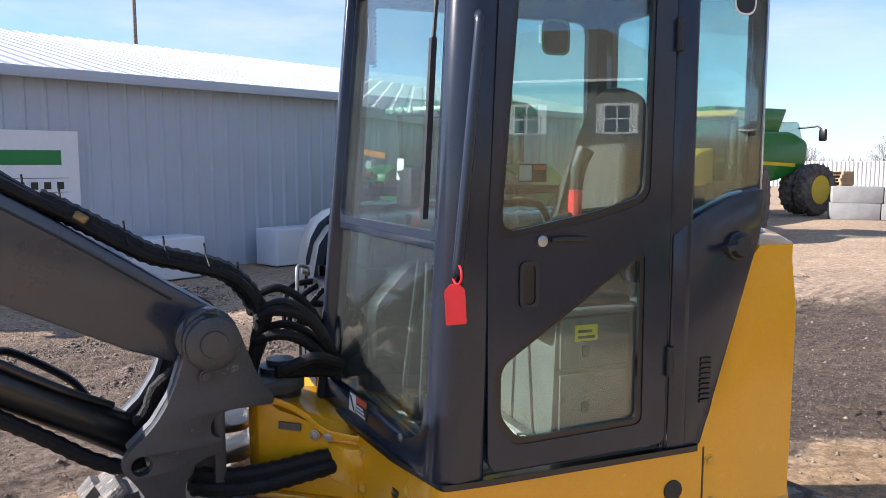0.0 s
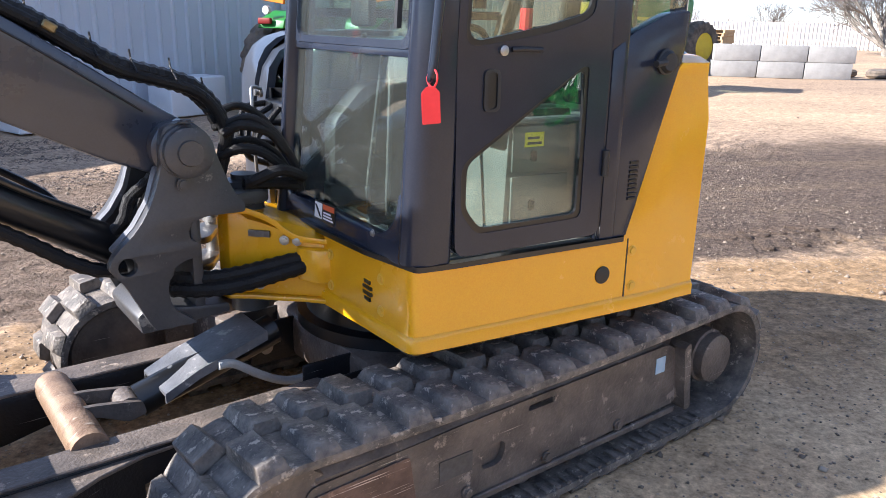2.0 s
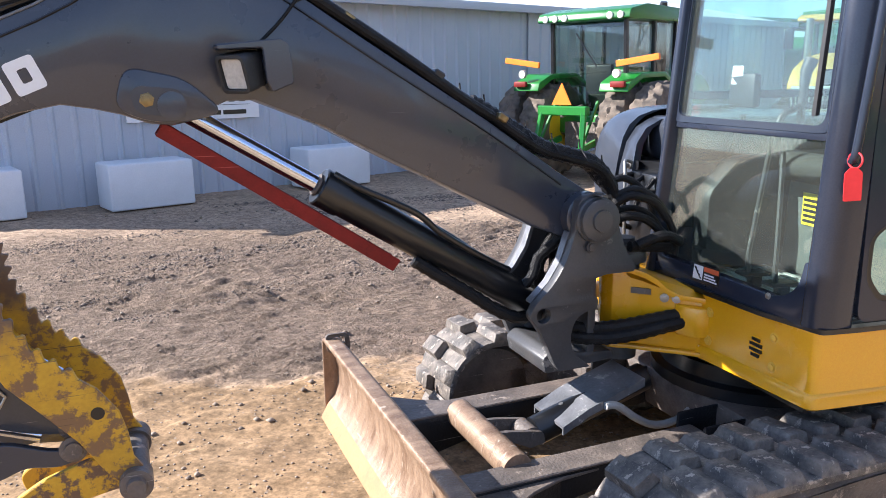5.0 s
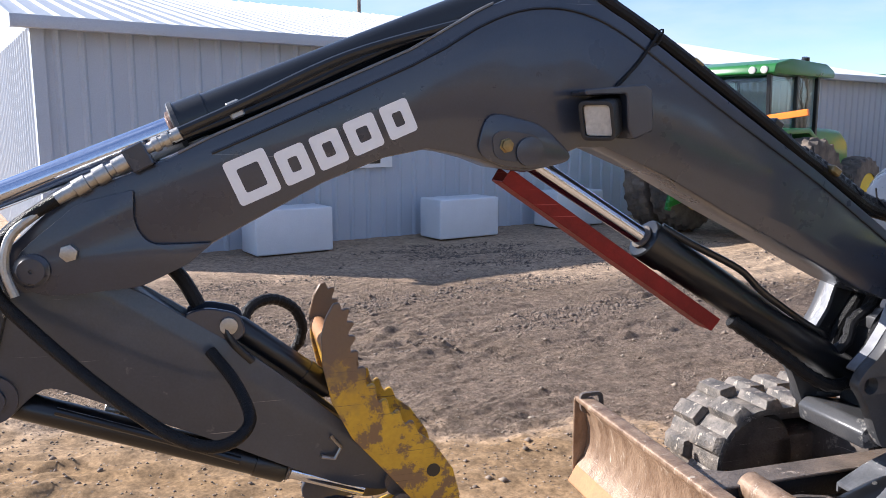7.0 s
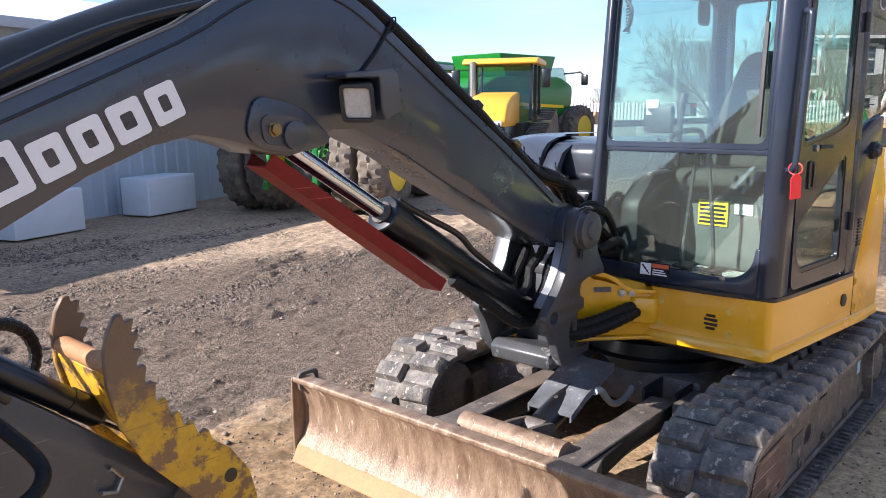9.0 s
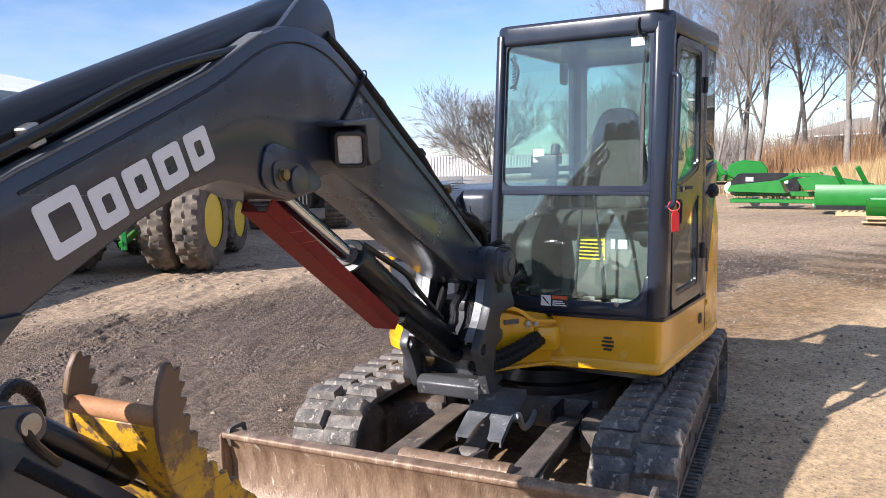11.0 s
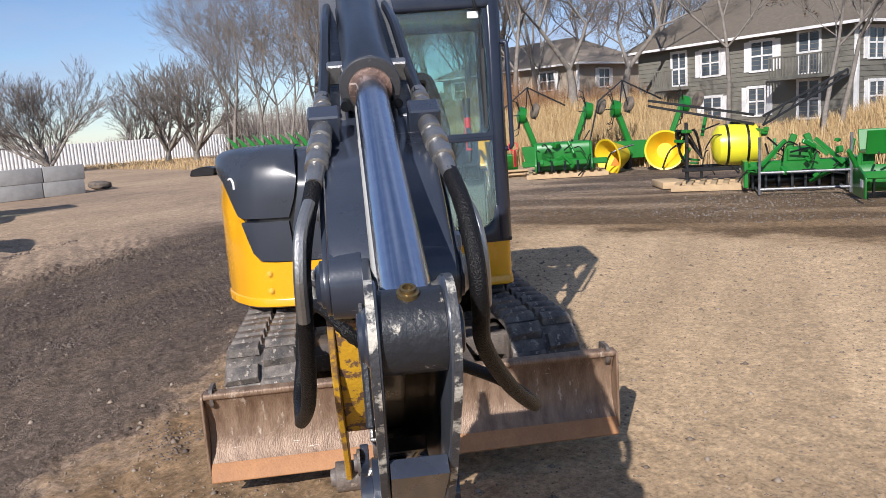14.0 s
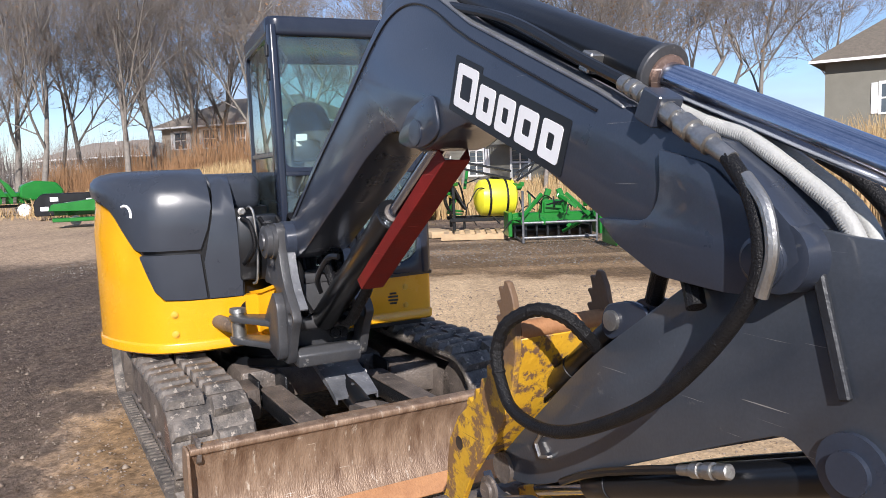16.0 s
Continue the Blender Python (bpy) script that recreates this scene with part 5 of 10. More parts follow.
for sy in (1, -1):
    bm = bmesh.new()
    hole = [(0.222 + 0.032 * math.cos(a), 0.868 + 0.032 * math.sin(a)) for a in [2 * math.pi * k / 16 for k in range(16)]]
    holed(bm, CHEEK, [hole], sy * 0.172, sy * 0.215)
    bevel(bm, 0.007, 2, 50)
    ob = part("swing_post_cheek", bm, M_CAST, digger, "charcoal grey cast swing post cheek", AT_F)
    swing = swing or ob
    bm = bmesh.new()
    disc_stack(bm, (0, sy * 0.215, 1.245), (0, sy, 0), [(0, 0.092), (0.02, 0.092), (0.024, 0.085), (0.05, 0.085), (0.054, 0.078), (0.056, 0.045), (0.066, 0.042)], 28)
    pin = part("foot_pin", bm, M_CAST, ob, "", AT_F)
    bolt_at(ob, (0.0, sy * 0.24, 1.345), (0, 0, 1), 0.018, AT_F, M_CAST)
    bolt_at(ob, (0.02, sy * 0.232, 1.135), (0, sy, 0), 0.016, AT_F, M_CAST)
    bm = bmesh.new()
    prism(bm, rounded([(0.090, 1.19), (0.128, 1.075), (0.182, 0.992), (0.262, 0.918), (0.25, 0.905), (0.168, 0.982), (0.112, 1.07), (0.076, 1.19)], 0.01, 2), sy * 0.13, sy * 0.171)
    part("edge_rib", bm, M_PLATEG, ob, "", AT_F)
bm = bmesh.new()
prism(bm, rounded([(0.185, 0.60), (0.20, 0.665), (0.16, 0.70), (0.02, 0.672), (-0.14, 0.655), (-0.14, 0.62), (0.15, 0.60)], 0.012, 3), -0.171, 0.171)
prism(bm, rounded([(-0.36, -0.10), (-0.06, -0.171), (0.0, -0.171), (0.0, 0.171), (-0.06, 0.171), (-0.36, 0.10)], 0.05, 4), 1.004, 1.058, "z")
box(bm, -0.05, -0.01, -0.171, 0.171, 0.66, 1.01)
bevel(bm, 0.012)
part("swing_casting", bm, M_CAST, swing, "", AT_F)
# worn tie lug below the boom cylinder's foot
bm = bmesh.new()
disc_stack(bm, (0.10, -0.17, 0.82), (0, 1, 0), [(0, 0.045), (0.34, 0.045)], 18)
part("cylinder_pin", bm, M_CAST, swing, "", AT_F)
bm = bmesh.new()
disc_stack(bm, (-0.29, 0, 0.56), (0, 0, 1), [(0, 0.075), (0.52, 0.075), (0.525, 0.05), (0.545, 0.05)], 24)
part("swing_pin", bm, M_CAST, swing, "", AT_F)
# fork towards the swing cylinder
for z, t in ((0.675, 0.035), (0.795, 0.032)):
    bm = bmesh.new()
    prism(bm, rounded([(0.10, -0.16), (0.14, -0.214), (0.0, -0.265), (-0.12, -0.325), (-0.25, -0.405), (-0.33, -0.405), (-0.345, -0.335), (-0.28, -0.29), (-0.20, -0.16)], 0.035, 4), z, z + t, "z")
    bevel(bm, 0.010)
    part("swing_fork", bm, M_CAST, swing, "", AT_F)
# webs that draw the fork into the cheek
bm = bmesh.new()
prism(bm, rounded([(-0.10, 0.825), (-0.02, 0.90), (0.10, 1.0), (0.16, 0.93), (0.17, 0.70), (0.14, 0.64), (0.02, 0.66), (-0.10, 0.678), (-0.02, 0.72), (0.0, 0.75), (-0.02, 0.79)], 0.03, 4), -0.262, -0.214)
bevel(bm, 0.014)
part("fork_web", bm, M_CAST, swing, "", AT_F)
bm = bmesh.new()
disc_stack(bm, (-0.29, -0.355, 0.665), (0, 0, 1), [(0, 0.040), (0.175, 0.040), (0.178, 0.048), (0.20, 0.045), (0.202, 0.02)], 20)
part("fork_pin", bm, M_STEEL, swing, "worn steel pin", AT_F)
bm = bmesh.new()
tube(bm, [(-0.29, -0.355, 0.752), (-0.62, -0.42, 0.752)], 0.040, 18)
part("swing_cylinder", bm, M_FRAME, digger, "dirty swing cylinder eye", AT_F)
# yellow mounting horns of the house
bm = bmesh.new()
HORN = [(0.36, -0.30, 0.90), (0.52, -0.24, 0.93), (0.64, -0.13, 0.985), (0.76, -0.075, 1.0), (0.785, 0.0, 1.0), (0.76, 0.055, 1.0), (0.69, 0.09, 1.0), (0.64, 0.128, 0.99), (0.60, 0.16, 0.965), (0.565, 0.185, 0.93), (0.53, 0.21, 0.908), (0.46, 0.27, 0.90), (0.36, 0.34, 0.90)]


def band(bm, pts, grow, z0, z1):
    """A block over a plan outline; z0 and z1 are heights or functions of the point's top."""
    rings = []
    for z in (z0, z1):
        rings.append([bm.verts.new((x + grow * (1 if x > 0.4 else 0), y + grow * (1 if y > 0 else -1), z(t) if callable(z) else z)) for x, y, t in pts])
    k = len(pts)
    for i in range(k):
        j = (i + 1) % k
        bm.faces.new((rings[0][i], rings[0][j], rings[1][j], rings[1][i]))
    bm.faces.new(rings[0][::-1])
    bm.faces.new(rings[1])


band(bm, HORN, 0.0, 0.664, lambda t: t - 0.012)
band(bm, HORN, 0.012, lambda t: t - 0.022, lambda t: t)
band(bm, HORN, 0.016, 0.645, 0.663)
bevel(bm, 0.005, 2)
horn = part("swing_bracket", bm, M_YEL, body, "", AT_H)
for hx, hy, hz, r in ((0.80, 0.02, 0.975, 0.012), (0.665, 0.118, 0.70, 0.012), (0.585, 0.185, 0.885, 0.013), (0.545, 0.213, 0.885, 0.013)):
    bolt_at(horn, (hx, hy, hz), (0.55, 0.83, 0), r, mt=M_STEEL)
bm = bmesh.new()
box(bm, 0.462, 0.4665, 0.235, 0.275, 0.672, 0.692)
part("sticker", bm, M_WHITE, body, "small white sticker", AT_H)
bm = bmesh.new()
prism(bm, rounded([(0.30, 0.11), (0.50, 0.13), (0.555, 0.215), (0.50, 0.31), (0.30, 0.33)], 0.03, 3), 0.735, 0.862, "z")
bevel(bm, 0.012)
part("bracket_pocket", bm, M_YEL, body, "", AT_H)
bm = bmesh.new()
box(bm, -0.042, 0.042, -0.004, 0.006, -0.012, 0.012, pose(0.66, 0.121, 0.905, 0, 0, -39))
part("name_plate", bm, M_FRAME, horn, "rusty plate", AT_H)
bm = bmesh.new()
tube(bm, [(0.30, -0.30, 0.80), (0.46, -0.30, 0.80)], 0.07, 16)
part("pocket", bm, M_BLACK, body, "", AT_H)

# ---- arm ----
ARM = [(2.88, 1.40), (2.94, 1.46), (3.02, 1.48), (3.10, 1.465), (3.20, 1.462), (3.34, 1.485), (3.43, 1.515), (3.475, 1.514), (3.508, 1.48), (3.513, 1.43), (3.49, 1.37), (3.442, 1.31), (3.362, 1.20), (3.30, 1.13), (3.22, 1.05), (3.14, 0.985), (3.07, 0.985), (3.03, 1.03), (2.97, 1.075), (2.85, 1.02), (2.51, 0.855), (2.24, 0.715), (2.12, 0.66), (2.0, 0.63), (1.90, 0.64),
       (1.93, 0.69), (2.03, 0.79), (2.13, 0.88), (2.27, 1.01), (2.40, 1.12), (2.73, 1.35)]
arm = None
for sy in (1, -1):
    bm = bmesh.new()
    prism(bm, rounded(ARM, 0.06, 3), sy * 0.0421, sy * 0.057)
    bevel(bm, 0.004, 2, 50)
    ob = part("arm_plate", bm, M_ARMG, digger, "scraped charcoal grey dipper arm plate", AT_F, 30)
    arm = arm or ob
    bm = bmesh.new()
    disc_stack(bm, (3.11, sy * 0.057, 1.05), (0, sy, 0), [(0, 0.07), (0.012, 0.07), (0.014, 0.04), (0.026, 0.04)], 24)
    part("pin_boss", bm, M_GREY, ob, "", AT_F)
    bm = bmesh.new()
    disc_stack(bm, (3.415, sy * 0.057, 1.433), (0, sy, 0), [(0, 0.041), (0.003, 0.040), (0.006, 0.035), (0.007, 0.034), (0.012, 0.034), (0.014, 0.031)], 28)
    part("pin_boss", bm, M_GREY, ob, "", AT_F)
    bm = bmesh.new()
    disc_stack(bm, (2.985, sy * 0.057, 1.425), (0, sy, 0), [(0, 0.070), (0.058, 0.068), (0.06, 0.058)], 28)
    part("pin_boss", bm, M_GREY, ob, "", AT_F)
    bm = bmesh.new()
    beam(bm, (3.02, sy * 0.0655, 1.458), (3.095, sy * 0.0655, 1.175), 0.015, 0.024)
    bevel(bm, 0.004, 1)
    part("rib", bm, M_SCUFF, ob, "rib with scuffed bare edge", AT_F)
    bm = bmesh.new()
    tube(bm, [(2.17, sy * 0.058, 0.83), (2.17, sy * 0.069, 0.84), (2.14, sy * 0.069, 0.80), (2.16, sy * 0.069, 0.765), (2.20, sy * 0.069, 0.775), (2.20, sy * 0.058, 0.775)], 0.006, 6)
    part("hook_loop", bm, M_STEEL, ob, "", AT_F)
    # bare metal along the tail's rim
    bm = bmesh.new()
    line = [q for q in rounded(ARM, 0.06, 3) if q[0] > 3.12 and not (q[0] < 3.36 and q[1] > 1.40)]
    rings = []
    for i, q in enumerate(line):
        q0, q1 = Vector(line[max(i - 1, 0)]), Vector(line[min(i + 1, len(line) - 1)])
        d = (q1 - q0).normalized()
        n = Vector((-d.y, d.x))
        if n.dot(Vector(q) - Vector((3.2, 1.3))) < 0:
            n = -n
        rings.append([bm.verts.new((q[0] + n.x * h, sy * y, q[1] + n.y * h)) for h, y in ((-0.004, 0.0455), (0.0010, 0.0462), (0.0010, 0.0570), (-0.0045, 0.0577))])
    for r0, r1 in zip(rings, rings[1:]):
        for j in range(3):
            bm.faces.new((r0[j], r0[j + 1], r1[j + 1], r1[j]))
    for r0 in (rings[0], rings[-1]):
        bm.faces.new(r0)
    bmesh.ops.recalc_face_normals(bm, faces=bm.faces)
    part("rim_edge", bm, M_CHIP, ob, "paint-chipped rim", AT_F)
bm = bmesh.new()
tube(bm, [(3.445, -0.0415, 1.445), (3.445, 0.0415, 1.445)], 0.056, 28)
boss = part("tail_boss", bm, M_SCUFF, arm, "paint-chipped steel boss", AT_F)
bm = bmesh.new()
disc_stack(bm, (3.463, -0.002, 1.496), (0.35, 0, 1), [(-0.004, 0.015), (0.006, 0.015), (0.007, 0.011), (0.012, 0.011), (0.0125, 0.007), (0.005, 0.006)], 12)
part("grease_plug", bm, M_BRASS, boss, "brassy hex plug", AT_F)
bm = bmesh.new()
prism(bm, [(3.40, 1.22), (3.16, 1.02), (3.15, 1.035), (3.38, 1.24)], -0.0415, 0.0415)
prism(bm, [(2.73, 1.345), (2.95, 1.45), (2.95, 1.43), (2.13, 0.865), (1.95, 0.70), (1.95, 0.72)], -0.0415, 0.0415)
prism(bm, [(2.97, 1.07), (2.51, 0.86), (2.24, 0.72), (2.24, 0.74), (2.51, 0.885), (2.97, 1.10)], -0.0415, 0.0415)
part("web_plate", bm, M_GREY, arm, "", AT_F)
bucket_ram = ram("bucket_cylinder", (3.11, 0, 1.03), (2.06, 0, 0.62), 0.0405, 0.025, 0.76, digger, "black bucket cylinder under the arm", AT_F, M_CHROME)

# ---- thumb ----
inner = [(2.150, 1.290), (2.168, 1.286), (2.190, 1.248), (2.205, 1.19), (2.203, 1.10), (2.178, 0.984), (2.12, 0.868), (2.03, 0.762), (1.93, 0.64), (1.86, 0.52), (1.79, 0.44), (1.74, 0.43)]
outer = [(1.72, 0.48), (1.77, 0.56), (1.78, 0.65), (1.80, 0.73), (1.86, 0.82), (1.91, 0.86)]
teeth_line = [(1.91, 0.86), (1.96, 0.905), (2.0, 0.94), (2.04, 0.985), (2.075, 1.04), (2.10, 1.10), (2.119, 1.15), (2.122, 1.20), (2.126, 1.24), (2.142, 1.276)]
saw = []
for a, b in zip(teeth_line, teeth_line[1:]):
    a, b = Vector(a), Vector(b)
    d = b - a
    nrm = Vector((-d.y, d.x)).normalized()
    if nrm.x > 0:
        nrm = -nrm
    saw += [tuple(a + d * 0.05), tuple(a + d * 0.55 + nrm * 0.018), tuple(a + d * 0.72 + nrm * 0.014), tuple(a + d * 0.78 - nrm * 0.004)]
thumb = None
for sy in (1, -1):
    bm = bmesh.new()
    prism(bm, inner + outer + saw, sy * 0.152, sy * 0.172)
    bevel(bm, 0.003, 1, 40)
    ob = part("thumb_plate", bm, M_THUMBP, digger, "chipped yellow serrated thumb plate, rusty towards the tip", AT_F)
    thumb = thumb or ob
    bm = bmesh.new()
    disc_stack(bm, (1.865, sy * 0.17, 0.735), (0, sy, 0), [(0, 0.022), (0.003, 0.022)], 16)
    part("pin_hole", bm, M_BLACK, ob, "", AT_F)
    bm = bmesh.new()
    disc_stack(bm, (1.77, sy * 0.12, 0.47), (0, sy, 0), [(0, 0.055), (0.09, 0.055), (0.092, 0.035), (0.11, 0.03)], 20)
    part("pin_boss", bm, M_FRAME, ob, "", AT_F)
bm = bmesh.new()
prism(bm, [(2.185, 1.135), (2.198, 1.13), (2.165, 1.00), (2.06, 0.84), (1.93, 0.70), (1.915, 0.715), (2.045, 0.85), (2.15, 1.005)], -0.151, 0.151)
bevel(bm, 0.004, 1)
part("thumb_web", bm, M_THUMB, thumb, "yellow web plate with flaking paint", AT_F)
bm = bmesh.new()
tube(bm, [(2.178, -0.1515, 1.150), (2.178, 0.1515, 1.150)], 0.027, 18)
part("thumb_bar", bm, M_EDGE, thumb, "rusty round cross bar", AT_F)
thumb_ram = ram("thumb_cylinder", (2.46, 0, 1.215), (1.98, 0, 0.83), 0.036, 0.022, 0.62, digger, "black thumb cylinder", AT_F, M_CHROME)

for sy in (1, -1):
    bm = bmesh.new()
    prism(bm, rounded([(2.60, 1.255), (2.53, 1.275), (2.43, 1.25), (2.415, 1.185), (2.45, 1.16), (2.55, 1.20)], 0.03, 4), sy * 0.040, sy * 0.056)
    bevel(bm, 0.004, 1)
    lg = part("thumb_lug", bm, M_GREY, arm, "", AT_F)
    bm = bmesh.new()
    disc_stack(bm, (2.465, sy * 0.056, 1.215), (0, sy, 0), [(0, 0.026), (0.010, 0.026), (0.011, 0.02)], 16)
    part("pin", bm, M_STEEL, lg, "", AT_F)
bm = bmesh.new()
tube(bm, [(1.77, -0.15, 0.47), (1.77, 0.15, 0.47)], 0.045, 20)
tube(bm, [(1.95, -0.07, 0.66), (1.95, 0.07, 0.66)], 0.05, 18)
part("cross_pin", bm, M_FRAME, thumb, "", AT_F)
# bucket link and coupler ear below the arm's end
for sy in (1, -1):
    bm = bmesh.new()
    prism(bm, rounded([(1.90, 0.66), (1.95, 0.60), (2.02, 0.60), (2.16, 0.655), (2.24, 0.64), (2.26, 0.58), (2.20, 0.52), (2.10, 0.56), (2.02, 0.54), (1.95, 0.55)], 0.035, 4), sy * 0.085, sy * 0.115)
    bevel(bm, 0.005, 1)
    lk = part("bucket_link", bm, M_GREY, digger, "charcoal bucket link", AT_F)
    bm = bmesh.new()
    disc_stack(bm, (1.955, sy * 0.115, 0.60), (0, sy, 0), [(0, 0.045), (0.01, 0.045), (0.012, 0.03), (0.022, 0.028)], 20)
    part("link_pin", bm, M_FRAME, lk, "", AT_F)
    bm = bmesh.new()
    prism(bm, rounded([(1.74, 0.43), (1.80, 0.51), (1.90, 0.55), (2.06, 0.50), (2.16, 0.44), (2.14, 0.36), (1.95, 0.40), (1.84, 0.42)], 0.03, 4), sy * 0.085, sy * 0.112)
    bevel(bm, 0.004, 1)
    part("coupler_ear", bm, M_THUMB, lk, "chipped yellow coupler ear", AT_F)


# ---- cab fittings ----
bm = bmesh.new()
disc_stack(bm, (0.088, YL, 1.60), (0, 1, 0), [(0, 0.016), (0.010, 0.016), (0.012, 0.012)], 16)
part("door_lock", bm, M_STEEL, door, "round steel door lock", AT_H)
bm = bmesh.new()
tube(bm, [(0.06, YL + 0.008, 1.603), (0.02, YL + 0.016, 1.605), (-0.05, YL + 0.014, 1.602)], 0.008, 8)
part("latch", bm, M_DARKPL, door, "", AT_H)
bm = bmesh.new()
holed(bm, rounded([(0.095, 1.415), (0.155, 1.415), (0.155, 1.545), (0.095, 1.545)], 0.022, 4), [rounded([(0.107, 1.425), (0.143, 1.425), (0.143, 1.535), (0.107, 1.535)], 0.016, 4)], YL + 0.0005, YL + 0.007)
hd = part("door_handle", bm, M_DARKPL, door, "black recessed door handle", AT_H)
bm = bmesh.new()
prism(bm, rounded([(0.107, 1.425), (0.143, 1.425), (0.143, 1.535), (0.107, 1.535)], 0.016, 4), YL + 0.0004, YL + 0.002)
part("handle_recess", bm, M_BLACK, hd, "", AT_H)
for z in (1.22, 2.18):
    bm = bmesh.new()
    disc_stack(bm, (-0.352, YL + 0.006, z - 0.045), (0, 0, 1), [(0, 0.013), (0.09, 0.013)], 12)
    part("hinge", bm, M_DARKPL, door, "", AT_H)
# red tag on a ring
bm = bmesh.new()
ring = [(0.402, YL + 0.035 + 0.03 * math.cos(a), 1.525 + 0.026 * math.sin(a)) for a in [2 * math.pi * k / 14 for k in range(15)]]
tube(bm, ring, 0.003, 6)
tag_ring = part("tag_ring", bm, M_TAG, post, "red wire ring", AT_H)
bm = bmesh.new()
prism(bm, rounded([(-0.027, 0), (0.027, 0), (0.027, 0.09), (0.012, 0.108), (-0.012, 0.108), (-0.027, 0.09)], 0.004, 2), -0.002, 0.002, "y", Matrix.Translation((0.402, YL + 0.045, 1.395)) @ Matrix.Rotation(radians(6), 4, "Y") @ Matrix.Rotation(radians(-25), 4, "Z"))
part("tag", bm, M_TAG, tag_ring, "blank red plastic tag", AT_H)
# lamp on the roof's front corner
bm = bmesh.new()
box(bm, 0.36, 0.43, 0.725, 0.835, 2.50, 2.585)
bevel(bm, 0.012)
lamp = part("work_lamp", bm, M_DARKPL, roof, "square work lamp on the cab roof", AT_H)
bm = bmesh.new()
box(bm, 0.431, 0.438, 0.735, 0.825, 2.508, 2.577)
bevel(bm, 0.003, 1)
part("lens", bm, M_LENS, lamp, "clear lamp lens", AT_H)
bm = bmesh.new()
tube(bm, [(0.40, 0.73, 2.50), (0.44, 0.70, 2.46), (0.45, 0.71, 2.40), (0.42, 0.74, 2.39)], 0.008, 6, smooth=4)
part("lamp_cable", bm, M_HOSE, lamp, "", AT_H)
# windscreen wiper, stickers, hooks on the far pillar
bm = bmesh.new()
tube(bm, [(0.425, 0.735, 2.32), (0.43, 0.725, 2.0), (0.432, 0.735, 1.68)], 0.006, 6)
box(bm, 0.424, 0.440, 0.728, 0.745, 1.66, 2.15)
part("wiper", bm, M_DARKPL, screen, "black wiper arm", AT_H)
bm = bmesh.new()
box(bm, 0.4005, 0.4025, 0.655, 0.725, 2.345, 2.385)
part("paper_label", bm, M_WHITE, screen, "white paper label", AT_H)
for z in (2.28, 2.14):
    bm = bmesh.new()
    box(bm, 0.36, 0.40, YR - 0.012, YR + 0.002, z, z + 0.07)
    bevel(bm, 0.004, 1)
    part("pillar_catch", bm, M_DARKPL, roof, "", AT_H)
# warning decal below the windscreen, drawn as plain bars
bm = bmesh.new()
box(bm, 0.4185, 0.4205, 0.20, 0.36, 0.965, 1.035)
dc = part("warning_decal", bm, M_BLACK, apr, "black and orange warning decal", AT_H)
bm = bmesh.new()
box(bm, 0.4206, 0.4216, 0.205, 0.262, 0.971, 1.029)
part("decal_panel", bm, M_WHITE, dc, "", AT_H)
for k in range(5):
    bm = bmesh.new()
    beam(bm, (0.4222, 0.234, 0.998), (0.4222, 0.234 + 0.022 * math.cos(k * 0.7 + 0.2), 0.998 + 0.024 * math.sin(k * 0.7 - 1.0)), 0.004, 0.004)
    part("decal_mark", bm, M_BLACK, dc, "", AT_H)
bm = bmesh.new()
box(bm, 0.4206, 0.4216, 0.268, 0.355, 1.010, 1.030)
part("decal_panel", bm, M_ORANGE, dc, "", AT_H)
for k in range(3):
    bm = bmesh.new()
    box(bm, 0.4206, 0.4216, 0.272, 0.35 - 0.01 * k, 0.974 + 0.011 * k, 0.980 + 0.011 * k)
    part("decal_line", bm, M_WHITE, dc, "", AT_H)
for y in (0.12, 0.62):
    bolt_at(apr, (0.418, y, 1.0), (1, 0, 0), 0.009)
# apron's lower step along the yellow panel
bm = bmesh.new()
prism(bm, rounded([(0.38, 0.10), (0.44, 0.10), (0.435, 0.60), (0.40, 0.86), (0.25, 0.868), (-0.48, 0.866), (-0.48, 0.83), (0.25, 0.83), (0.36, 0.80)], 0.02, 3), 0.922, 0.940, "z")
part("cab_skirt", bm, M_BLACK, apr, "", AT_H)

# ---- inside the cab ----
bm = bmesh.new()
prism(bm, rounded([(-0.03, 0.945), (-0.045, 1.35), (-0.62, 1.37), (-0.62, 0.945)], 0.02, 3), 0.10, 0.72)
bevel(bm, 0.015)
ped = part("seat_box", bm, M_INT, digger, "grey steel seat pedestal", AT_H)
for y0, y1, z0, z1, mt, lb in ((0.215, 0.385, 1.17, 1.305, M_STICKY, "yellow instruction sticker"), (0.42, 0.52, 1.243, 1.297, M_WHITE, "white sticker")):
    bm = bmesh.new()
    box(bm, -0.040, -0.030, y0, y1, z0, z1)
    st = part("sticker", bm, mt, ped, lb, AT_H)
    if mt is M_STICKY:
        for k in range(5):
            bm = bmesh.new()
            box(bm, -0.0299, -0.0285, y0 + 0.008, y1 - 0.008 - 0.006 * (k % 3), z0 + 0.012 + k * 0.022, z0 + 0.024 + k * 0.022)
            part("text_bar", bm, M_BLACK, st, "", AT_H)
bm = bmesh.new()
box(bm, -0.182, -0.102, 0.7335, 0.7365, 1.272, 1.322)
st = part("sticker", bm, M_STICKY, ped, "yellow sticker", AT_H)
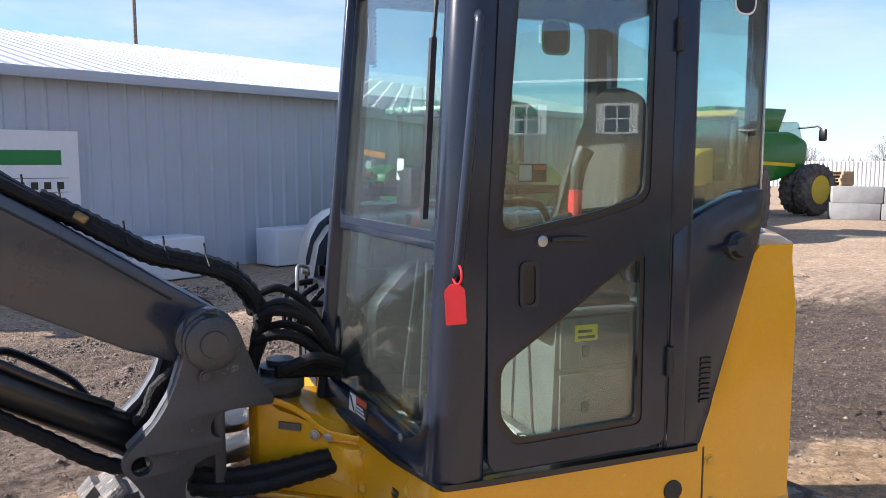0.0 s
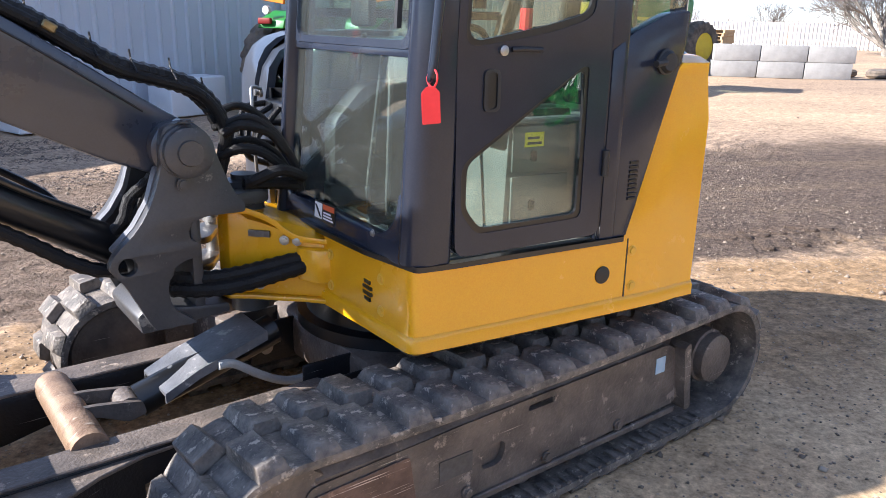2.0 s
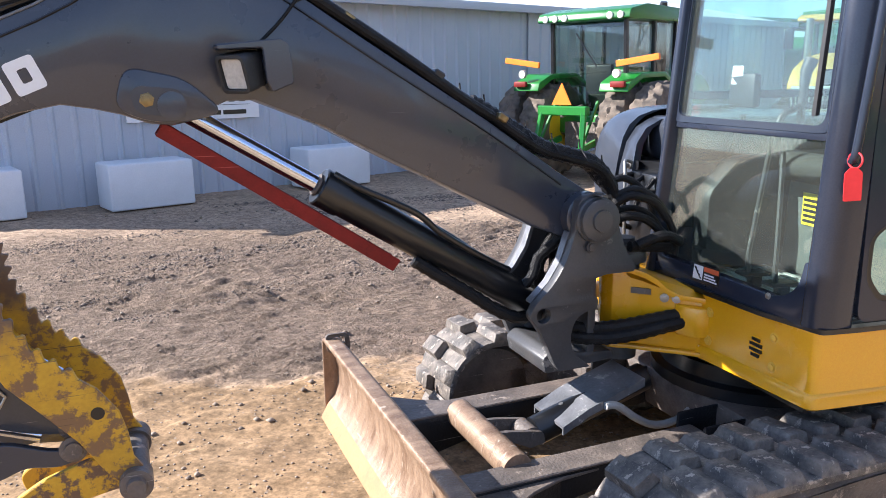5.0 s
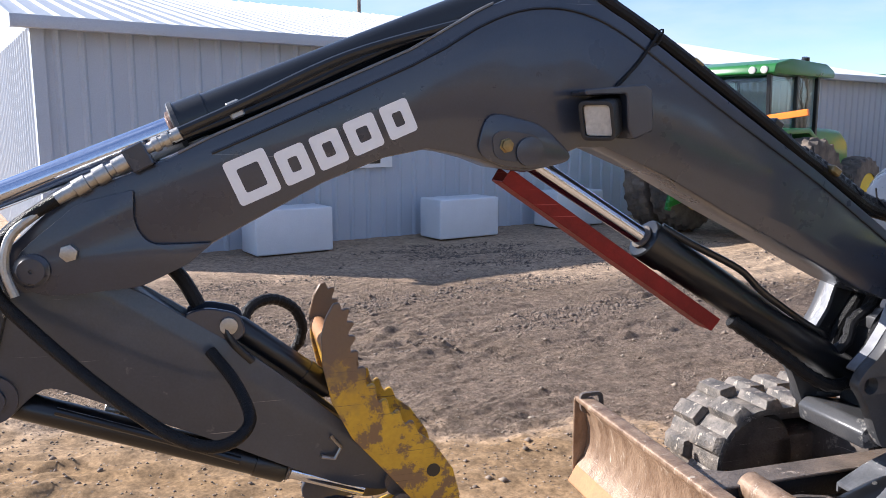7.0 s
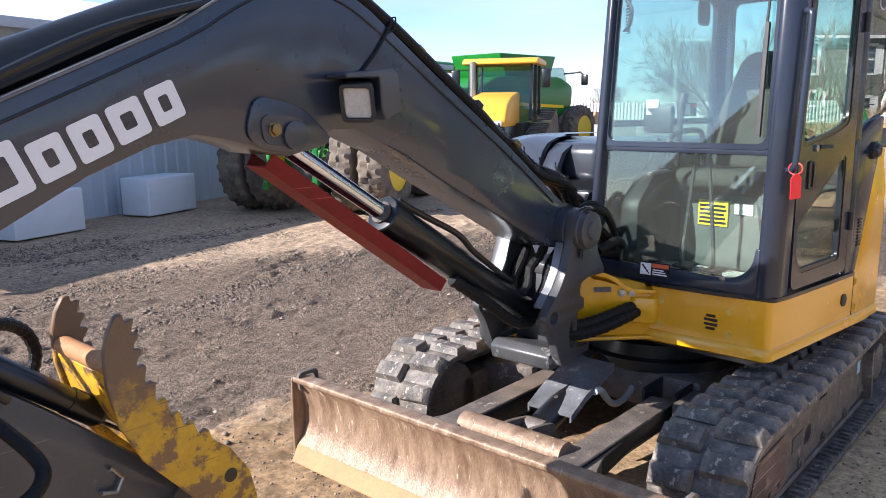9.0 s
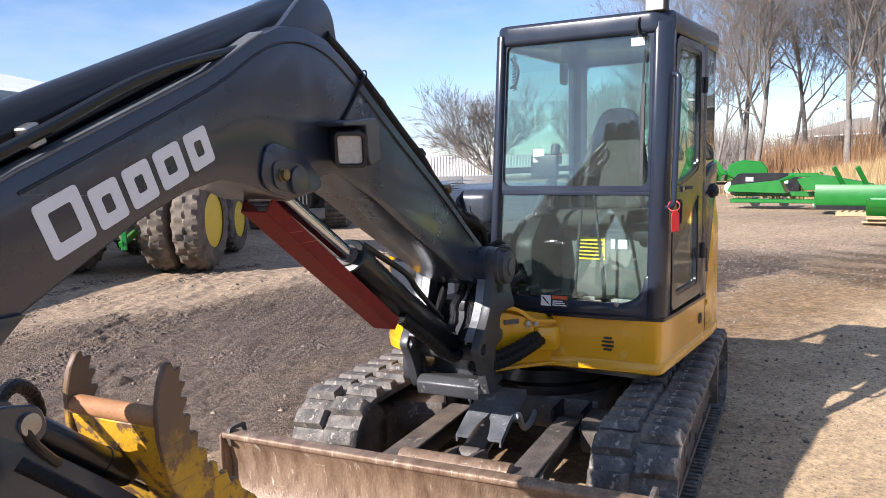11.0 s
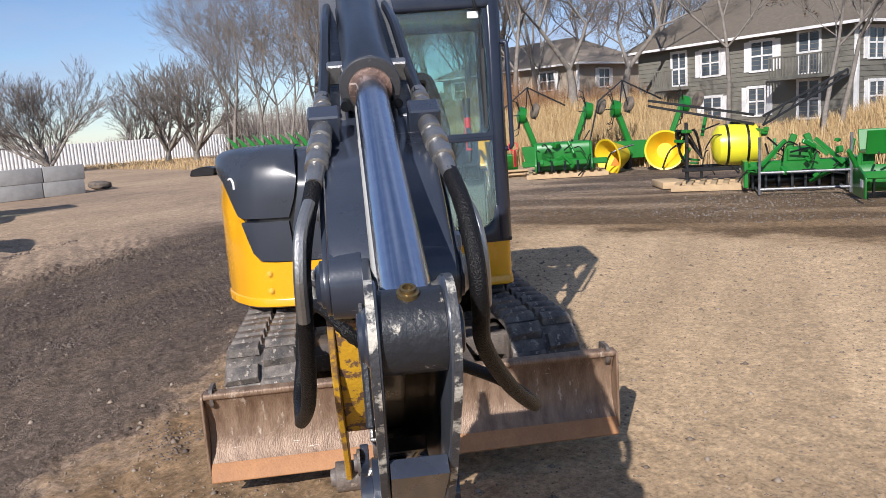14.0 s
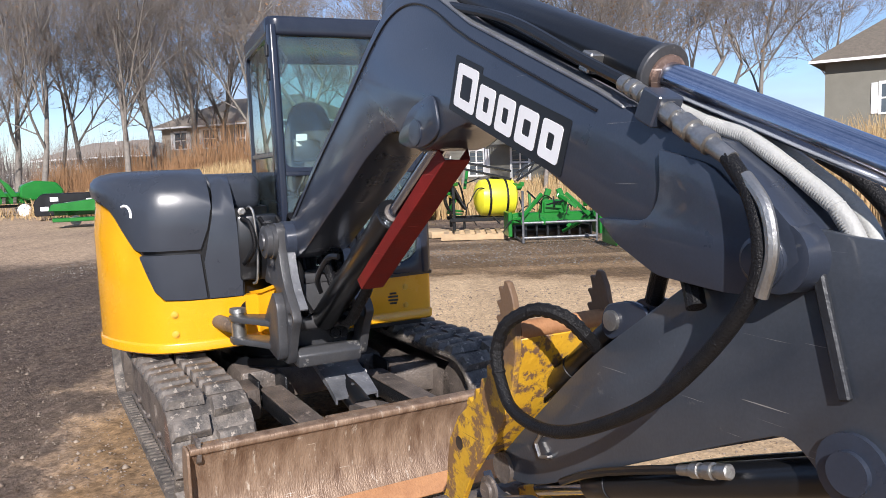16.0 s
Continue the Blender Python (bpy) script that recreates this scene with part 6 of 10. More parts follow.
for k in range(2):
    bm = bmesh.new()
    box(bm, -0.172 + 0.01 * k, -0.112, 0.7366, 0.7375, 1.280 + 0.018 * k, 1.289 + 0.018 * k)
    part("text_bar", bm, M_BLACK, st, "", AT_H)
for x0, x1, z0, z1 in ((-0.30, -0.055, 1.185, 1.345), (-0.30, -0.055, 0.96, 1.17)):
    bm = bmesh.new()
    box(bm, x0, x1, 0.721, 0.733, z0, z1)
    bevel(bm, 0.006)
    hatch = part("hatch", bm, M_INT, ped, "grey hatch in the pedestal", AT_H)
    bm = bmesh.new()
    prism(bm, rounded([(-0.155, z1 - 0.125), (-0.130, z1 - 0.125), (-0.130, z1 - 0.085), (-0.155, z1 - 0.085)], 0.011, 4), 0.7331, 0.737)
    part("hatch_latch", bm, M_BLACK, hatch, "", AT_H)
bm = bmesh.new()
box(bm, -0.34, -0.03, 0.70, 0.745, 1.352, 1.372)
bevel(bm, 0.005, 1)
part("ledge", bm, M_PLATEG, ped, "", AT_H)
# sticker on the far window and its low rail, outside mirror, coiled cord
bm = bmesh.new()
box(bm, -0.45, -0.32, YR + 0.031, YR + 0.034, 1.738, 1.812)
st = part("sticker", bm, M_BLACK, ped, "black and white warning sticker on the window", AT_H)
bm = bmesh.new()
box(bm, -0.380, -0.325, YR + 0.0341, YR + 0.036, 1.744, 1.806)
part("sticker_panel", bm, M_WHITE, st, "", AT_H)
bm = bmesh.new()
box(bm, -0.445, -0.388, YR + 0.0341, YR + 0.036, 1.788, 1.806)
part("sticker_panel", bm, M_ORANGE, st, "", AT_H)
bm = bmesh.new()
box(bm, -0.68, 0.33, YR + 0.002, YR + 0.029, 1.69, 1.725)
bevel(bm, 0.005, 1)
part("window_rail", bm, M_CAB, digger, "", AT_H)
for nm, dx, dy, dz, w, h in (("window_decal", -0.484, -0.0795, 2.323, 0.065, 0.072), ("window_decal", -0.612, 0.8375, 2.300, 0.042, 0.042)):
    bm = bmesh.new()
    prism(bm, rounded([(dx - w, dz - h), (dx + w, dz - h), (dx + w, dz + h), (dx - w, dz + h)], 0.04, 5), dy, dy + 0.002)
    dec = part(nm, bm, M_TROOF if dy < 0 else M_WHITE, digger, "dark green rounded window decal" if dy < 0 else "round black and white window decal", AT_H)
    bm = bmesh.new()
    prism(bm, rounded([(dx - w * 0.85, dz - h * 0.85), (dx + w * 0.85, dz - h * 0.85), (dx + w * 0.85, dz + h * 0.85), (dx - w * 0.85, dz + h * 0.85)], 0.035, 5), dy + 0.0021, dy + 0.003)
    part("decal_field", bm, M_BLACK, dec, "", AT_H)
bm = bmesh.new()
coil = [(0.30 + 0.012 * math.cos(a * 0.9), -0.035 + 0.012 * math.sin(a * 0.9), 2.36 - a * 0.0022) for a in range(0, 90)]
tube(bm, coil, 0.0032, 5)
part("coiled_cord", bm, M_DARKPL, digger, "black coiled radio cord", AT_H)
bm = bmesh.new()
tube(bm, [(0.31, -0.05, 2.34), (0.32, 0.0, 2.28), (0.31, -0.02, 2.20), (0.30, -0.06, 2.18)], 0.008, 8, smooth=4)
part("hand_grip", bm, M_DARKPL, digger, "", AT_H)
bm = bmesh.new()
prism(bm, rounded([(-0.02, 1.34), (0.02, 1.42), (-0.02, 1.47), (-0.40, 1.46), (-0.46, 1.34)], 0.05, 4), 0.03, 0.53)
bevel(bm, 0.03, 3)
seat = part("seat_cushion", bm, M_SEAT, digger, "dark fabric operator seat", AT_H)
LEANED = Matrix.Translation((-0.40, 0, 1.44)) @ Matrix.Rotation(radians(-14), 4, "Y")
bm = bmesh.new()
prism(bm, rounded([(0.07, 0.0), (0.49, 0.0), (0.51, 0.20), (0.45, 0.46), (0.40, 0.62), (0.34, 0.66), (0.22, 0.66), (0.16, 0.62), (0.11, 0.46), (0.05, 0.20)], 0.05, 4), -0.055, 0.055, "x", LEANED)
bevel(bm, 0.03, 3)
part("seat_back", bm, M_SEAT, seat, "", AT_H)
for y in (0.0, 0.63):
    bm = bmesh.new()
    tube(bm, [(-0.42, y, 1.45), (-0.40, y, 1.62), (-0.30, y, 1.66), (-0.08, y, 1.63), (-0.04, y, 1.52)], 0.016, 8, smooth=4)
    part("arm_bar", bm, M_DARKPL, seat, "", AT_H)
    bm = bmesh.new()
    tube(bm, [(-0.15, y, 1.42), (-0.16, y, 1.72), (-0.165, y, 1.80), (-0.19, y, 1.855)], [0.016, 0.018, 0.026, 0.030], 12)
    j = part("joystick", bm, M_DARKPL, digger, "black joystick with red sleeve" if y > 0.4 else "black joystick", AT_H)
    if y > 0.4:
        bm = bmesh.new()
        tube(bm, [(-0.152, y, 1.50), (-0.160, y, 1.73)], 0.022, 10)
        part("sleeve", bm, M_TAG, j, "red rubber sleeve", AT_H)
    bm = bmesh.new()
    box(bm, -0.34, 0.04, y - 0.06, y + 0.06, 1.30, 1.40)
    bevel(bm, 0.02)
    part("console", bm, M_DARKPL, digger, "black control console", AT_H)
for k in range(10):
    bm = bmesh.new()
    box(bm, 0.0 + k * 0.036, 0.018 + k * 0.036, 0.02, 0.80, 0.945, 0.953)
    part("tread_bar", bm, M_TREAD, floor_pan, "", AT_H)
for y, lean in ((0.344, 0.016), (0.510, -0.09)):
    bm = bmesh.new()
    tube(bm, [(0.30, y, 0.98), (0.312, y, 1.06), (0.305, y + lean * 0.1, 1.15), (0.25, y + lean, 1.60)], 0.010, 8, smooth=4)
    lv = part("travel_lever", bm, M_CAST, digger, "dull steel travel lever with pedal", AT_H)
    bm = bmesh.new()
    box(bm, 0.22, 0.34, y - 0.045, y + 0.035, 1.0, 1.015)
    box(bm, 0.25, 0.30, y - 0.02, y + 0.02, 0.95, 1.0)
    bevel(bm, 0.005, 1)
    part("pedal", bm, M_DARKPL, lv, "", AT_H)
bm = bmesh.new()
prism(bm, rounded([(0.34, 0.96), (0.34, 1.30), (0.20, 1.45), (-0.1, 1.45), (-0.1, 0.96)], 0.04, 3), -0.03, 0.09)
bevel(bm, 0.02)
side_console = part("side_console", bm, M_DARKPL, digger, "dark side console", AT_H)
bm = bmesh.new()
box(bm, 0.20, 0.24, 0.03, 0.20, 1.66, 1.80)
bevel(bm, 0.015)
mon = part("monitor", bm, M_DARKPL, digger, "black display with white label", AT_H)
bm = bmesh.new()
box(bm, 0.241, 0.243, 0.050, 0.118, 1.755, 1.83)
part("paper_label", bm, M_WHITE, mon, "", AT_H)
bm = bmesh.new()
tube(bm, [(0.22, 0.12, 1.63), (0.22, 0.04, 1.45)], 0.012, 8)
part("stem", bm, M_DARKPL, mon, "", AT_H)
bm = bmesh.new()
box(bm, 0.30, 0.36, 0.01, 0.09, 0.985, 1.06)
bevel(bm, 0.01)
part("foot_rest", bm, M_DARKPL, side_console, "", AT_H)
# loose pipes between bonnet and cab
bm = bmesh.new()
tube(bm, [(0.50, -0.30, 1.40), (0.54, -0.29, 1.41), (0.55, -0.27, 1.36), (0.55, -0.26, 1.15), (0.54, -0.27, 0.99), (0.52, -0.29, 0.97)], 0.008, 8, smooth=3)
part("guard_wire", bm, M_STEEL, body, "bent bright wire guard", AT_H)
bm = bmesh.new()
box(bm, 0.36, 0.48, -0.36, -0.12, 0.98, 1.36)
bevel(bm, 0.02)
valve = part("valve_block", bm, M_BLACK, body, "oily black valve block", AT_H)
for k in (0, 2, 4):
    r = random.Random(k)
    bm = bmesh.new()
    y = -0.33 + 0.05 * k
    tube(bm, [(0.47, y, 1.08 + 0.05 * k), (0.56, y + 0.02, 1.12 + 0.04 * k), (0.60, y + 0.05, 1.20), (0.58, y + 0.03, 1.32 - 0.02 * k), (0.48, y, 1.34)], 0.013, 8, smooth=4)
    part("hose", bm, M_HOSE, valve, "", AT_H)
bm = bmesh.new()
disc_stack(bm, (0.49, -0.33, 1.385), (1, 0, 0), [(0, 0.022), (0.012, 0.022), (0.013, 0.014), (0.03, 0.014)], 12)
part("fitting", bm, M_STEEL, valve, "", AT_H)

# windscreen leans back and the nose is skewed in plan
LEAN_NAMES = ("front_pillar", "grab_rail", "windscreen_frame", "screen_bar", "windscreen", "lower_screen", "front_apron", "cab_roof", "far_side_frame", "far_side_window", "work_lamp", "lens", "lamp_cable",
              "wiper", "paper_label", "pillar_catch", "warning_decal", "decal_panel", "decal_mark", "decal_line", "cab_skirt", "tag_ring", "tag")
for ob in digger.children_recursive:
    if ob.name.split(".")[0] in LEAN_NAMES and (WORLD_OF[ob].translation - AT_H.translation).length < 1e-4:
        for v in ob.data.vertices:
            x, y, z = v.co
            w = min(1.0, max(0.0, (x - 0.12) / 0.25))
            t = min(1.0, max(0.0, (z - 0.95) / 1.5))
            s = min(1.0, max(0.0, (0.86 - y) / 0.93))
            v.co.x = x + w * ((-0.02 + 0.10 * s) * (1 - t) + (-0.095 + 0.035 * s) * t)

# ---- hoses and fittings on boom and arm ----
def hose(pts, r, parent, mt=None, name="hose", seg=10, label="", sm=6):
    bm = bmesh.new()
    tube(bm, pts, r, seg, smooth=sm)
    return part(name, bm, mt or M_HOSE, parent, label, AT_F)


def fitting(pts, parent, r=0.02):
    """A crimped steel hose end along a straight line of two points."""
    a, b = Vector(pts[0]), Vector(pts[1])
    L = (b - a).length
    bm = bmesh.new()
    disc_stack(bm, a, b - a, [(0, r * 0.8), (L * 0.02, r), (L * 0.22, r), (L * 0.23, r * 0.78), (L * 0.30, r * 0.78), (L * 0.31, r * 1.12), (L * 0.46, r * 1.12), (L * 0.47, r * 0.85), (L * 0.56, r * 0.85), (L * 0.57, r * 1.05), (L * 0.72, r * 1.05), (L * 0.73, r * 0.8), (L, r * 0.72)], 16)
    return part("hose_fitting", bm, M_STEEL, parent, "crimped steel hose fitting", AT_F)


def corrugated(pts, r, parent, mt=None, label="", pitch=0.011, depth=0.10, name="hose"):
    """A hose in a spiral guard: its outline swells and shrinks along the way."""
    path = []
    q = [Vector(p) for p in pts]
    for i in range(len(q) - 1):
        p0, p1, p2, p3 = q[max(i - 1, 0)], q[i], q[i + 1], q[min(i + 2, len(q) - 1)]
        n = max(2, int((p2 - p1).length / pitch))
        for j in range(n):
            t = j / n
            path.append(0.5 * ((2 * p1) + (p2 - p0) * t + (2 * p0 - 5 * p1 + 4 * p2 - p3) * t * t + (3 * p1 - p0 - 3 * p2 + p3) * t ** 3))
    path.append(q[-1])
    bm = bmesh.new()
    tube(bm, path, [r * (1 + (depth if i % 2 else -depth) * 0.5) for i in range(len(path))], 10)
    return part(name, bm, mt or M_HOSE, parent, label, AT_F, 25)


for k, (y, dz) in enumerate(((0.092, 0.004), (0.055, 0.012), (0.015, 0.006), (-0.045, 0.008))):
    w = lambda i: 0.008 * math.sin(2.1 * i + 1.7 * k)
    line = [(1.30, y, 2.205 + dz), (1.07, y + w(1), 2.08 + dz + w(2)), (0.78, y + w(3), 1.895 + dz), (0.62, y + w(4), 1.795 + dz + w(5)), (0.48, y * 0.9 + w(6), 1.70 + dz), (0.385, y * 0.8, 1.648 + dz), (0.26, y * 0.75 + w(7), 1.572 + dz + w(8)), (0.15, y * 0.7, 1.505 + dz), (0.036, y * 0.65 + w(9), 1.470 + dz), (-0.09, y * 0.65 + w(4), 1.430 + dz), (-0.165, y * 0.7, 1.365 + dz), (-0.20 - 0.015 * k, y * 0.7 + w(2), 1.28), (-0.185 - 0.015 * k, y * 0.6, 1.17), (-0.17, y * 0.5, 1.05)]
    hose(line[:6], 0.0215, boom)
    corrugated(line[5:], 0.0205 + 0.002 * (k % 2), boom)
corrugated([(0.47, 0.05, 1.705), (0.385, 0.045, 1.66), (0.26, 0.04, 1.585), (0.15, 0.04, 1.520), (0.036, 0.035, 1.487), (-0.09, 0.035, 1.445), (-0.17, 0.03, 1.37), (-0.205, 0.03, 1.29)], 0.036, boom, label="thick black hose bundle in spiral wrap", pitch=0.016, depth=0.13)
for x, z in ((0.50, 1.735), (0.40, 1.69), (0.22, 1.585), (0.10, 1.53), (-0.03, 1.50), (-0.14, 1.43)):
    bm = bmesh.new()
    tube(bm, [(x, 0.10, z - 0.03), (x + 0.004, 0.05, z + 0.012), (x + 0.006, 0.045, z + 0.045)], 0.0035, 5)
    part("cable_tie", bm, M_HOSE, boom, "", AT_F)
corrugated([(-0.19, 0.07, 1.27), (-0.24, 0.10, 1.302), (-0.30, 0.12, 1.295), (-0.36, 0.13, 1.265), (-0.41, 0.14, 1.20)], 0.020, swing)
corrugated([(-0.18, 0.06, 1.19), (-0.24, 0.09, 1.215), (-0.31, 0.11, 1.205), (-0.37, 0.12, 1.165), (-0.41, 0.13, 1.12)], 0.020, swing)
corrugated([(0.70, 0.03, 1.105), (0.60, 0.05, 1.035), (0.48, 0.06, 0.955), (0.36, 0.07, 0.87), (0.27, 0.08, 0.83), (0.20, 0.07, 0.83)], 0.026, boom_ram, label="sagging fabric-sleeved hose", pitch=0.02, depth=0.16)
corrugated([(0.20, 0.10, 0.90), (0.15, 0.12, 0.98), (0.12, 0.115, 1.04), (0.06, 0.12, 1.10), (0.02, 0.12, 1.17)], 0.021, swing, pitch=0.016, depth=0.18)
corrugated([(0.24, 0.02, 0.92), (0.18, 0.04, 0.99), (0.15, 0.03, 1.06), (0.08, 0.04, 1.12), (0.03, 0.04, 1.18)], 0.022, swing, pitch=0.016, depth=0.18)
for x, z in ((0.95, 1.995), (0.36, 1.635), (0.62, 1.80)):
    bm = bmesh.new()
    box(bm, -0.022, 0.022, 0.03, 0.115, 0.0, 0.028, Matrix.Translation((x, 0, z)) @ Matrix.Rotation(radians(-33), 4, "Y"))
    bevel(bm, 0.005, 1)
    part("hose_clamp", bm, M_BRASS if x != 0.62 else M_BLACK, boom, "brass hose clamp" if x != 0.62 else "", AT_F)
hose([(-0.20, 0.06, 1.30), (-0.28, 0.10, 1.33), (-0.37, 0.13, 1.27), (-0.44, 0.14, 1.15), (-0.47, 0.13, 1.04)], 0.016, swing)
hose([(-0.21, 0.02, 1.22), (-0.30, 0.05, 1.24), (-0.39, 0.07, 1.19), (-0.46, 0.06, 1.09), (-0.49, 0.05, 1.0)], 0.015, swing)
hose([(-0.20, -0.04, 1.33), (-0.30, -0.03, 1.36), (-0.40, -0.01, 1.29), (-0.48, -0.01, 1.14), (-0.50, -0.02, 1.02)], 0.016, swing)
hose([(-0.26, 0.15, 1.10), (-0.36, 0.19, 1.14), (-0.46, 0.17, 1.10)], 0.022, swing)
hose([(-0.24, 0.12, 1.09), (-0.36, 0.13, 1.08), (-0.48, 0.12, 1.06)], 0.024, swing)
for k, (dy, dz) in enumerate(((0.0, 0.024), (0.022, -0.012), (-0.022, -0.014))):
    corrugated([(0.06, 0.10 + dy, 0.745 + dz), (-0.06, 0.15 + dy, 0.735 + dz), (-0.18, 0.205 + dy, 0.75 + dz), (-0.32, 0.262 + dy, 0.785 + dz * 0.8), (-0.455, 0.295 + dy * 0.6, 0.806 + dz * 0.6)], 0.029, swing, label="thick black hose in a fuzzy sleeve", pitch=0.018, depth=0.15)
hose([(0.16, 0.06, 0.88), (0.10, 0.085, 0.98), (0.05, 0.07, 1.06), (-0.02, 0.09, 1.15)], 0.026, swing)
hose([(0.13, 0.11, 0.86), (0.08, 0.12, 0.97), (0.03, 0.11, 1.08), (-0.04, 0.12, 1.16)], 0.024, swing)
hose([(0.13, -0.08, 0.86), (0.08, -0.12, 0.97), (0.03, -0.10, 1.08), (-0.04, -0.12, 1.16)], 0.028, swing)
# feed pipe on the boom cylinder
hose([(0.28, 0.02, 1.02), (0.44, 0.05, 1.11), (0.60, 0.06, 1.215), (0.70, 0.06, 1.30), (0.90, 0.055, 1.40), (1.00, 0.03, 1.46)], 0.013, boom_ram, M_BLACK, "oil_pipe")
hose([(0.62, -0.09, 1.21), (0.56, -0.12, 1.20), (0.40, -0.12, 1.09), (0.34, -0.09, 1.01)], 0.014, boom_ram, M_BLACK, "oil_pipe")
# arm cylinder pipes, clamps, sleeves and loops
for sy in (1, -1):
    hose([(1.45, sy * 0.085, 2.19), (1.75, sy * 0.095, 2.11), (2.10, sy * 0.10, 2.005), (2.40, sy * 0.105, 1.865), (2.60, sy * 0.11, 1.775)], 0.0145, arm_ram, M_BLACK, "oil_pipe")
    hose([(1.50, sy * 0.06, 2.16), (1.90, sy * 0.055, 2.06), (2.35, sy * 0.05, 1.86), (2.60, sy * 0.06, 1.76)], 0.013, arm_ram, M_BLACK, "oil_pipe")
    bm = bmesh.new()
    box(bm, -0.03, 0.03, sy * 0.075, sy * 0.145, -0.03, 0.04, Matrix.Translation((2.68, 0, 1.715)) @ Matrix.Rotation(radians(27), 4, "Y"))
    bevel(bm, 0.004, 1)
    part("clamp_block", bm, M_GREY, boom, "", AT_F)
    fitting([(2.57, sy * 0.112, 1.785), (2.67, sy * 0.115, 1.735)], boom, 0.019)
    fitting([(2.70, sy * 0.115, 1.715), (2.90, sy * 0.135, 1.605)], boom, 0.023)
    bm = bmesh.new()
    box(bm, -0.02, 0.02, sy * 0.055, sy * 0.10, -0.02, 0.03, Matrix.Translation((2.42, 0, 1.845)) @ Matrix.Rotation(radians(24), 4, "Y"))
    bevel(bm, 0.004, 1)
    part("pipe_clamp", bm, M_STEEL, boom, "", AT_F)
    y0 = sy * 0.024
    run = [(2.50, y0, 1.782), (2.60, y0, 1.742), (2.74, y0, 1.682), (2.84, y0, 1.650), (2.95, y0, 1.580), (3.04, y0, 1.515), (3.085, y0, 1.450), (3.095, y0, 1.38)]
    sl = hose(run, 0.0165, arm, M_SLEEVE, "sleeved_hose", 12, "hose in grey spiral sleeve", 8)
    bm = bmesh.new()
    for p, q in zip(run[2:-1], run[3:]):
        p, q = Vector(p), Vector(q)
        for k in range(int((q - p).length / 0.0058)):
            disc_stack(bm, p + (q - p).normalized() * (k * 0.0058), q - p, [(-0.0022, 0.0164), (-0.001, 0.0176), (0.001, 0.0176), (0.0022, 0.0164)], 12)
    tagged(part("spiral_guard", bm, M_SLEEVE, sl, "", AT_F), kind="stuff")
hose([(2.89, 0.135, 1.61), (2.98, 0.145, 1.55), (3.055, 0.15, 1.46), (3.05, 0.155, 1.37), (2.97, 0.17, 1.27), (2.80, 0.25, 1.12), (2.62, 0.34, 1.0), (2.50, 0.36, 0.965), (2.42, 0.30, 1.0), (2.45, 0.18, 1.07), (2.52, 0.09, 1.15)], 0.0175, arm, seg=12)
hose([(2.89, -0.135, 1.61), (2.95, -0.15, 1.55), (2.99, -0.165, 1.47), (2.985, -0.17, 1.38), (2.90, -0.18, 1.25), (2.76, -0.20, 1.11), (2.58, -0.235, 1.005), (2.44, -0.25, 0.965), (2.31, -0.26, 0.985), (2.235, -0.25, 1.06)], 0.0165, arm, seg=12)
corrugated([(2.237, -0.25, 1.055), (2.222, -0.245, 1.12), (2.25, -0.23, 1.19), (2.32, -0.19, 1.235), (2.39, -0.15, 1.225), (2.42, -0.11, 1.18), (2.41, -0.07, 1.14)], 0.0185, arm, depth=0.14)
for sy in (1, -1):
    hose([(2.94, sy * 0.145, 1.575), (3.0, sy * 0.163, 1.52), (3.02, sy * 0.17, 1.44), (3.0, sy * 0.172, 1.36)], 0.0125, arm, M_STEEL, "steel_pipe")
# thumb feed hose looping behind the arm
hose([(2.55, 0.0, 1.27), (2.60, -0.02, 1.36), (2.66, -0.05, 1.40), (2.74, -0.08, 1.36), (2.78, -0.10, 1.30)], 0.022, arm)
hose([(2.48, 0.05, 1.235), (2.46, 0.06, 1.17), (2.40, 0.055, 1.10)], 0.012, arm, M_BLACK)
hose([(2.95, 0.06, 1.0), (2.7, 0.065, 0.90), (2.45, 0.06, 0.79)], 0.012, bucket_ram, M_BLACK, "oil_pipe")
hose([(2.80, -0.062, 0.945), (2.62, -0.068, 0.885), (2.40, -0.068, 0.80), (2.25, -0.06, 0.72)], 0.011, bucket_ram, M_BLACK, "oil_pipe")
fitting([(2.84, -0.062, 0.955), (2.70, -0.066, 0.912)], bucket_ram, 0.017)
# work lamp on the boom's side in a bracket
bm = bmesh.new()
prism(bm, rounded([(1.165, 1.790), (1.235, 1.762), (1.255, 1.80), (1.262, 1.902), (1.40, 1.896), (1.405, 1.912), (1.20, 1.932), (1.175, 1.915)], 0.006, 2), 0.119, 0.225)
bevel(bm, 0.004, 1)
bl = part("lamp_bracket", bm, M_GREY, boom, "", AT_F)
LAMP_TURN = Matrix.Translation((1.325, 0.185, 1.828)) @ Matrix.Rotation(radians(46), 4, "Z") @ Matrix.Rotation(radians(12), 4, "Y")
bm = bmesh.new()
shell = rounded([(-0.050, -0.060), (0.058, -0.060), (0.050, 0.062), (-0.058, 0.062)], 0.022, 4)
holed(bm, shell, [grown(shell, -0.013)], -0.005, 0.052, "x", LAMP_TURN)
prism(bm, grown(shell, -0.004), -0.055, -0.004, "x", LAMP_TURN)
bevel(bm, 0.004, 2, 60)
lb = part("work_lamp", bm, M_DARKPL, boom, "black boom work lamp with clear lens", AT_F)
bm = bmesh.new()
prism(bm, grown(shell, -0.0135), 0.030, 0.040, "x", LAMP_TURN)
bevel(bm, 0.003, 1)
part("lens", bm, M_LENS, lb, "", AT_F)

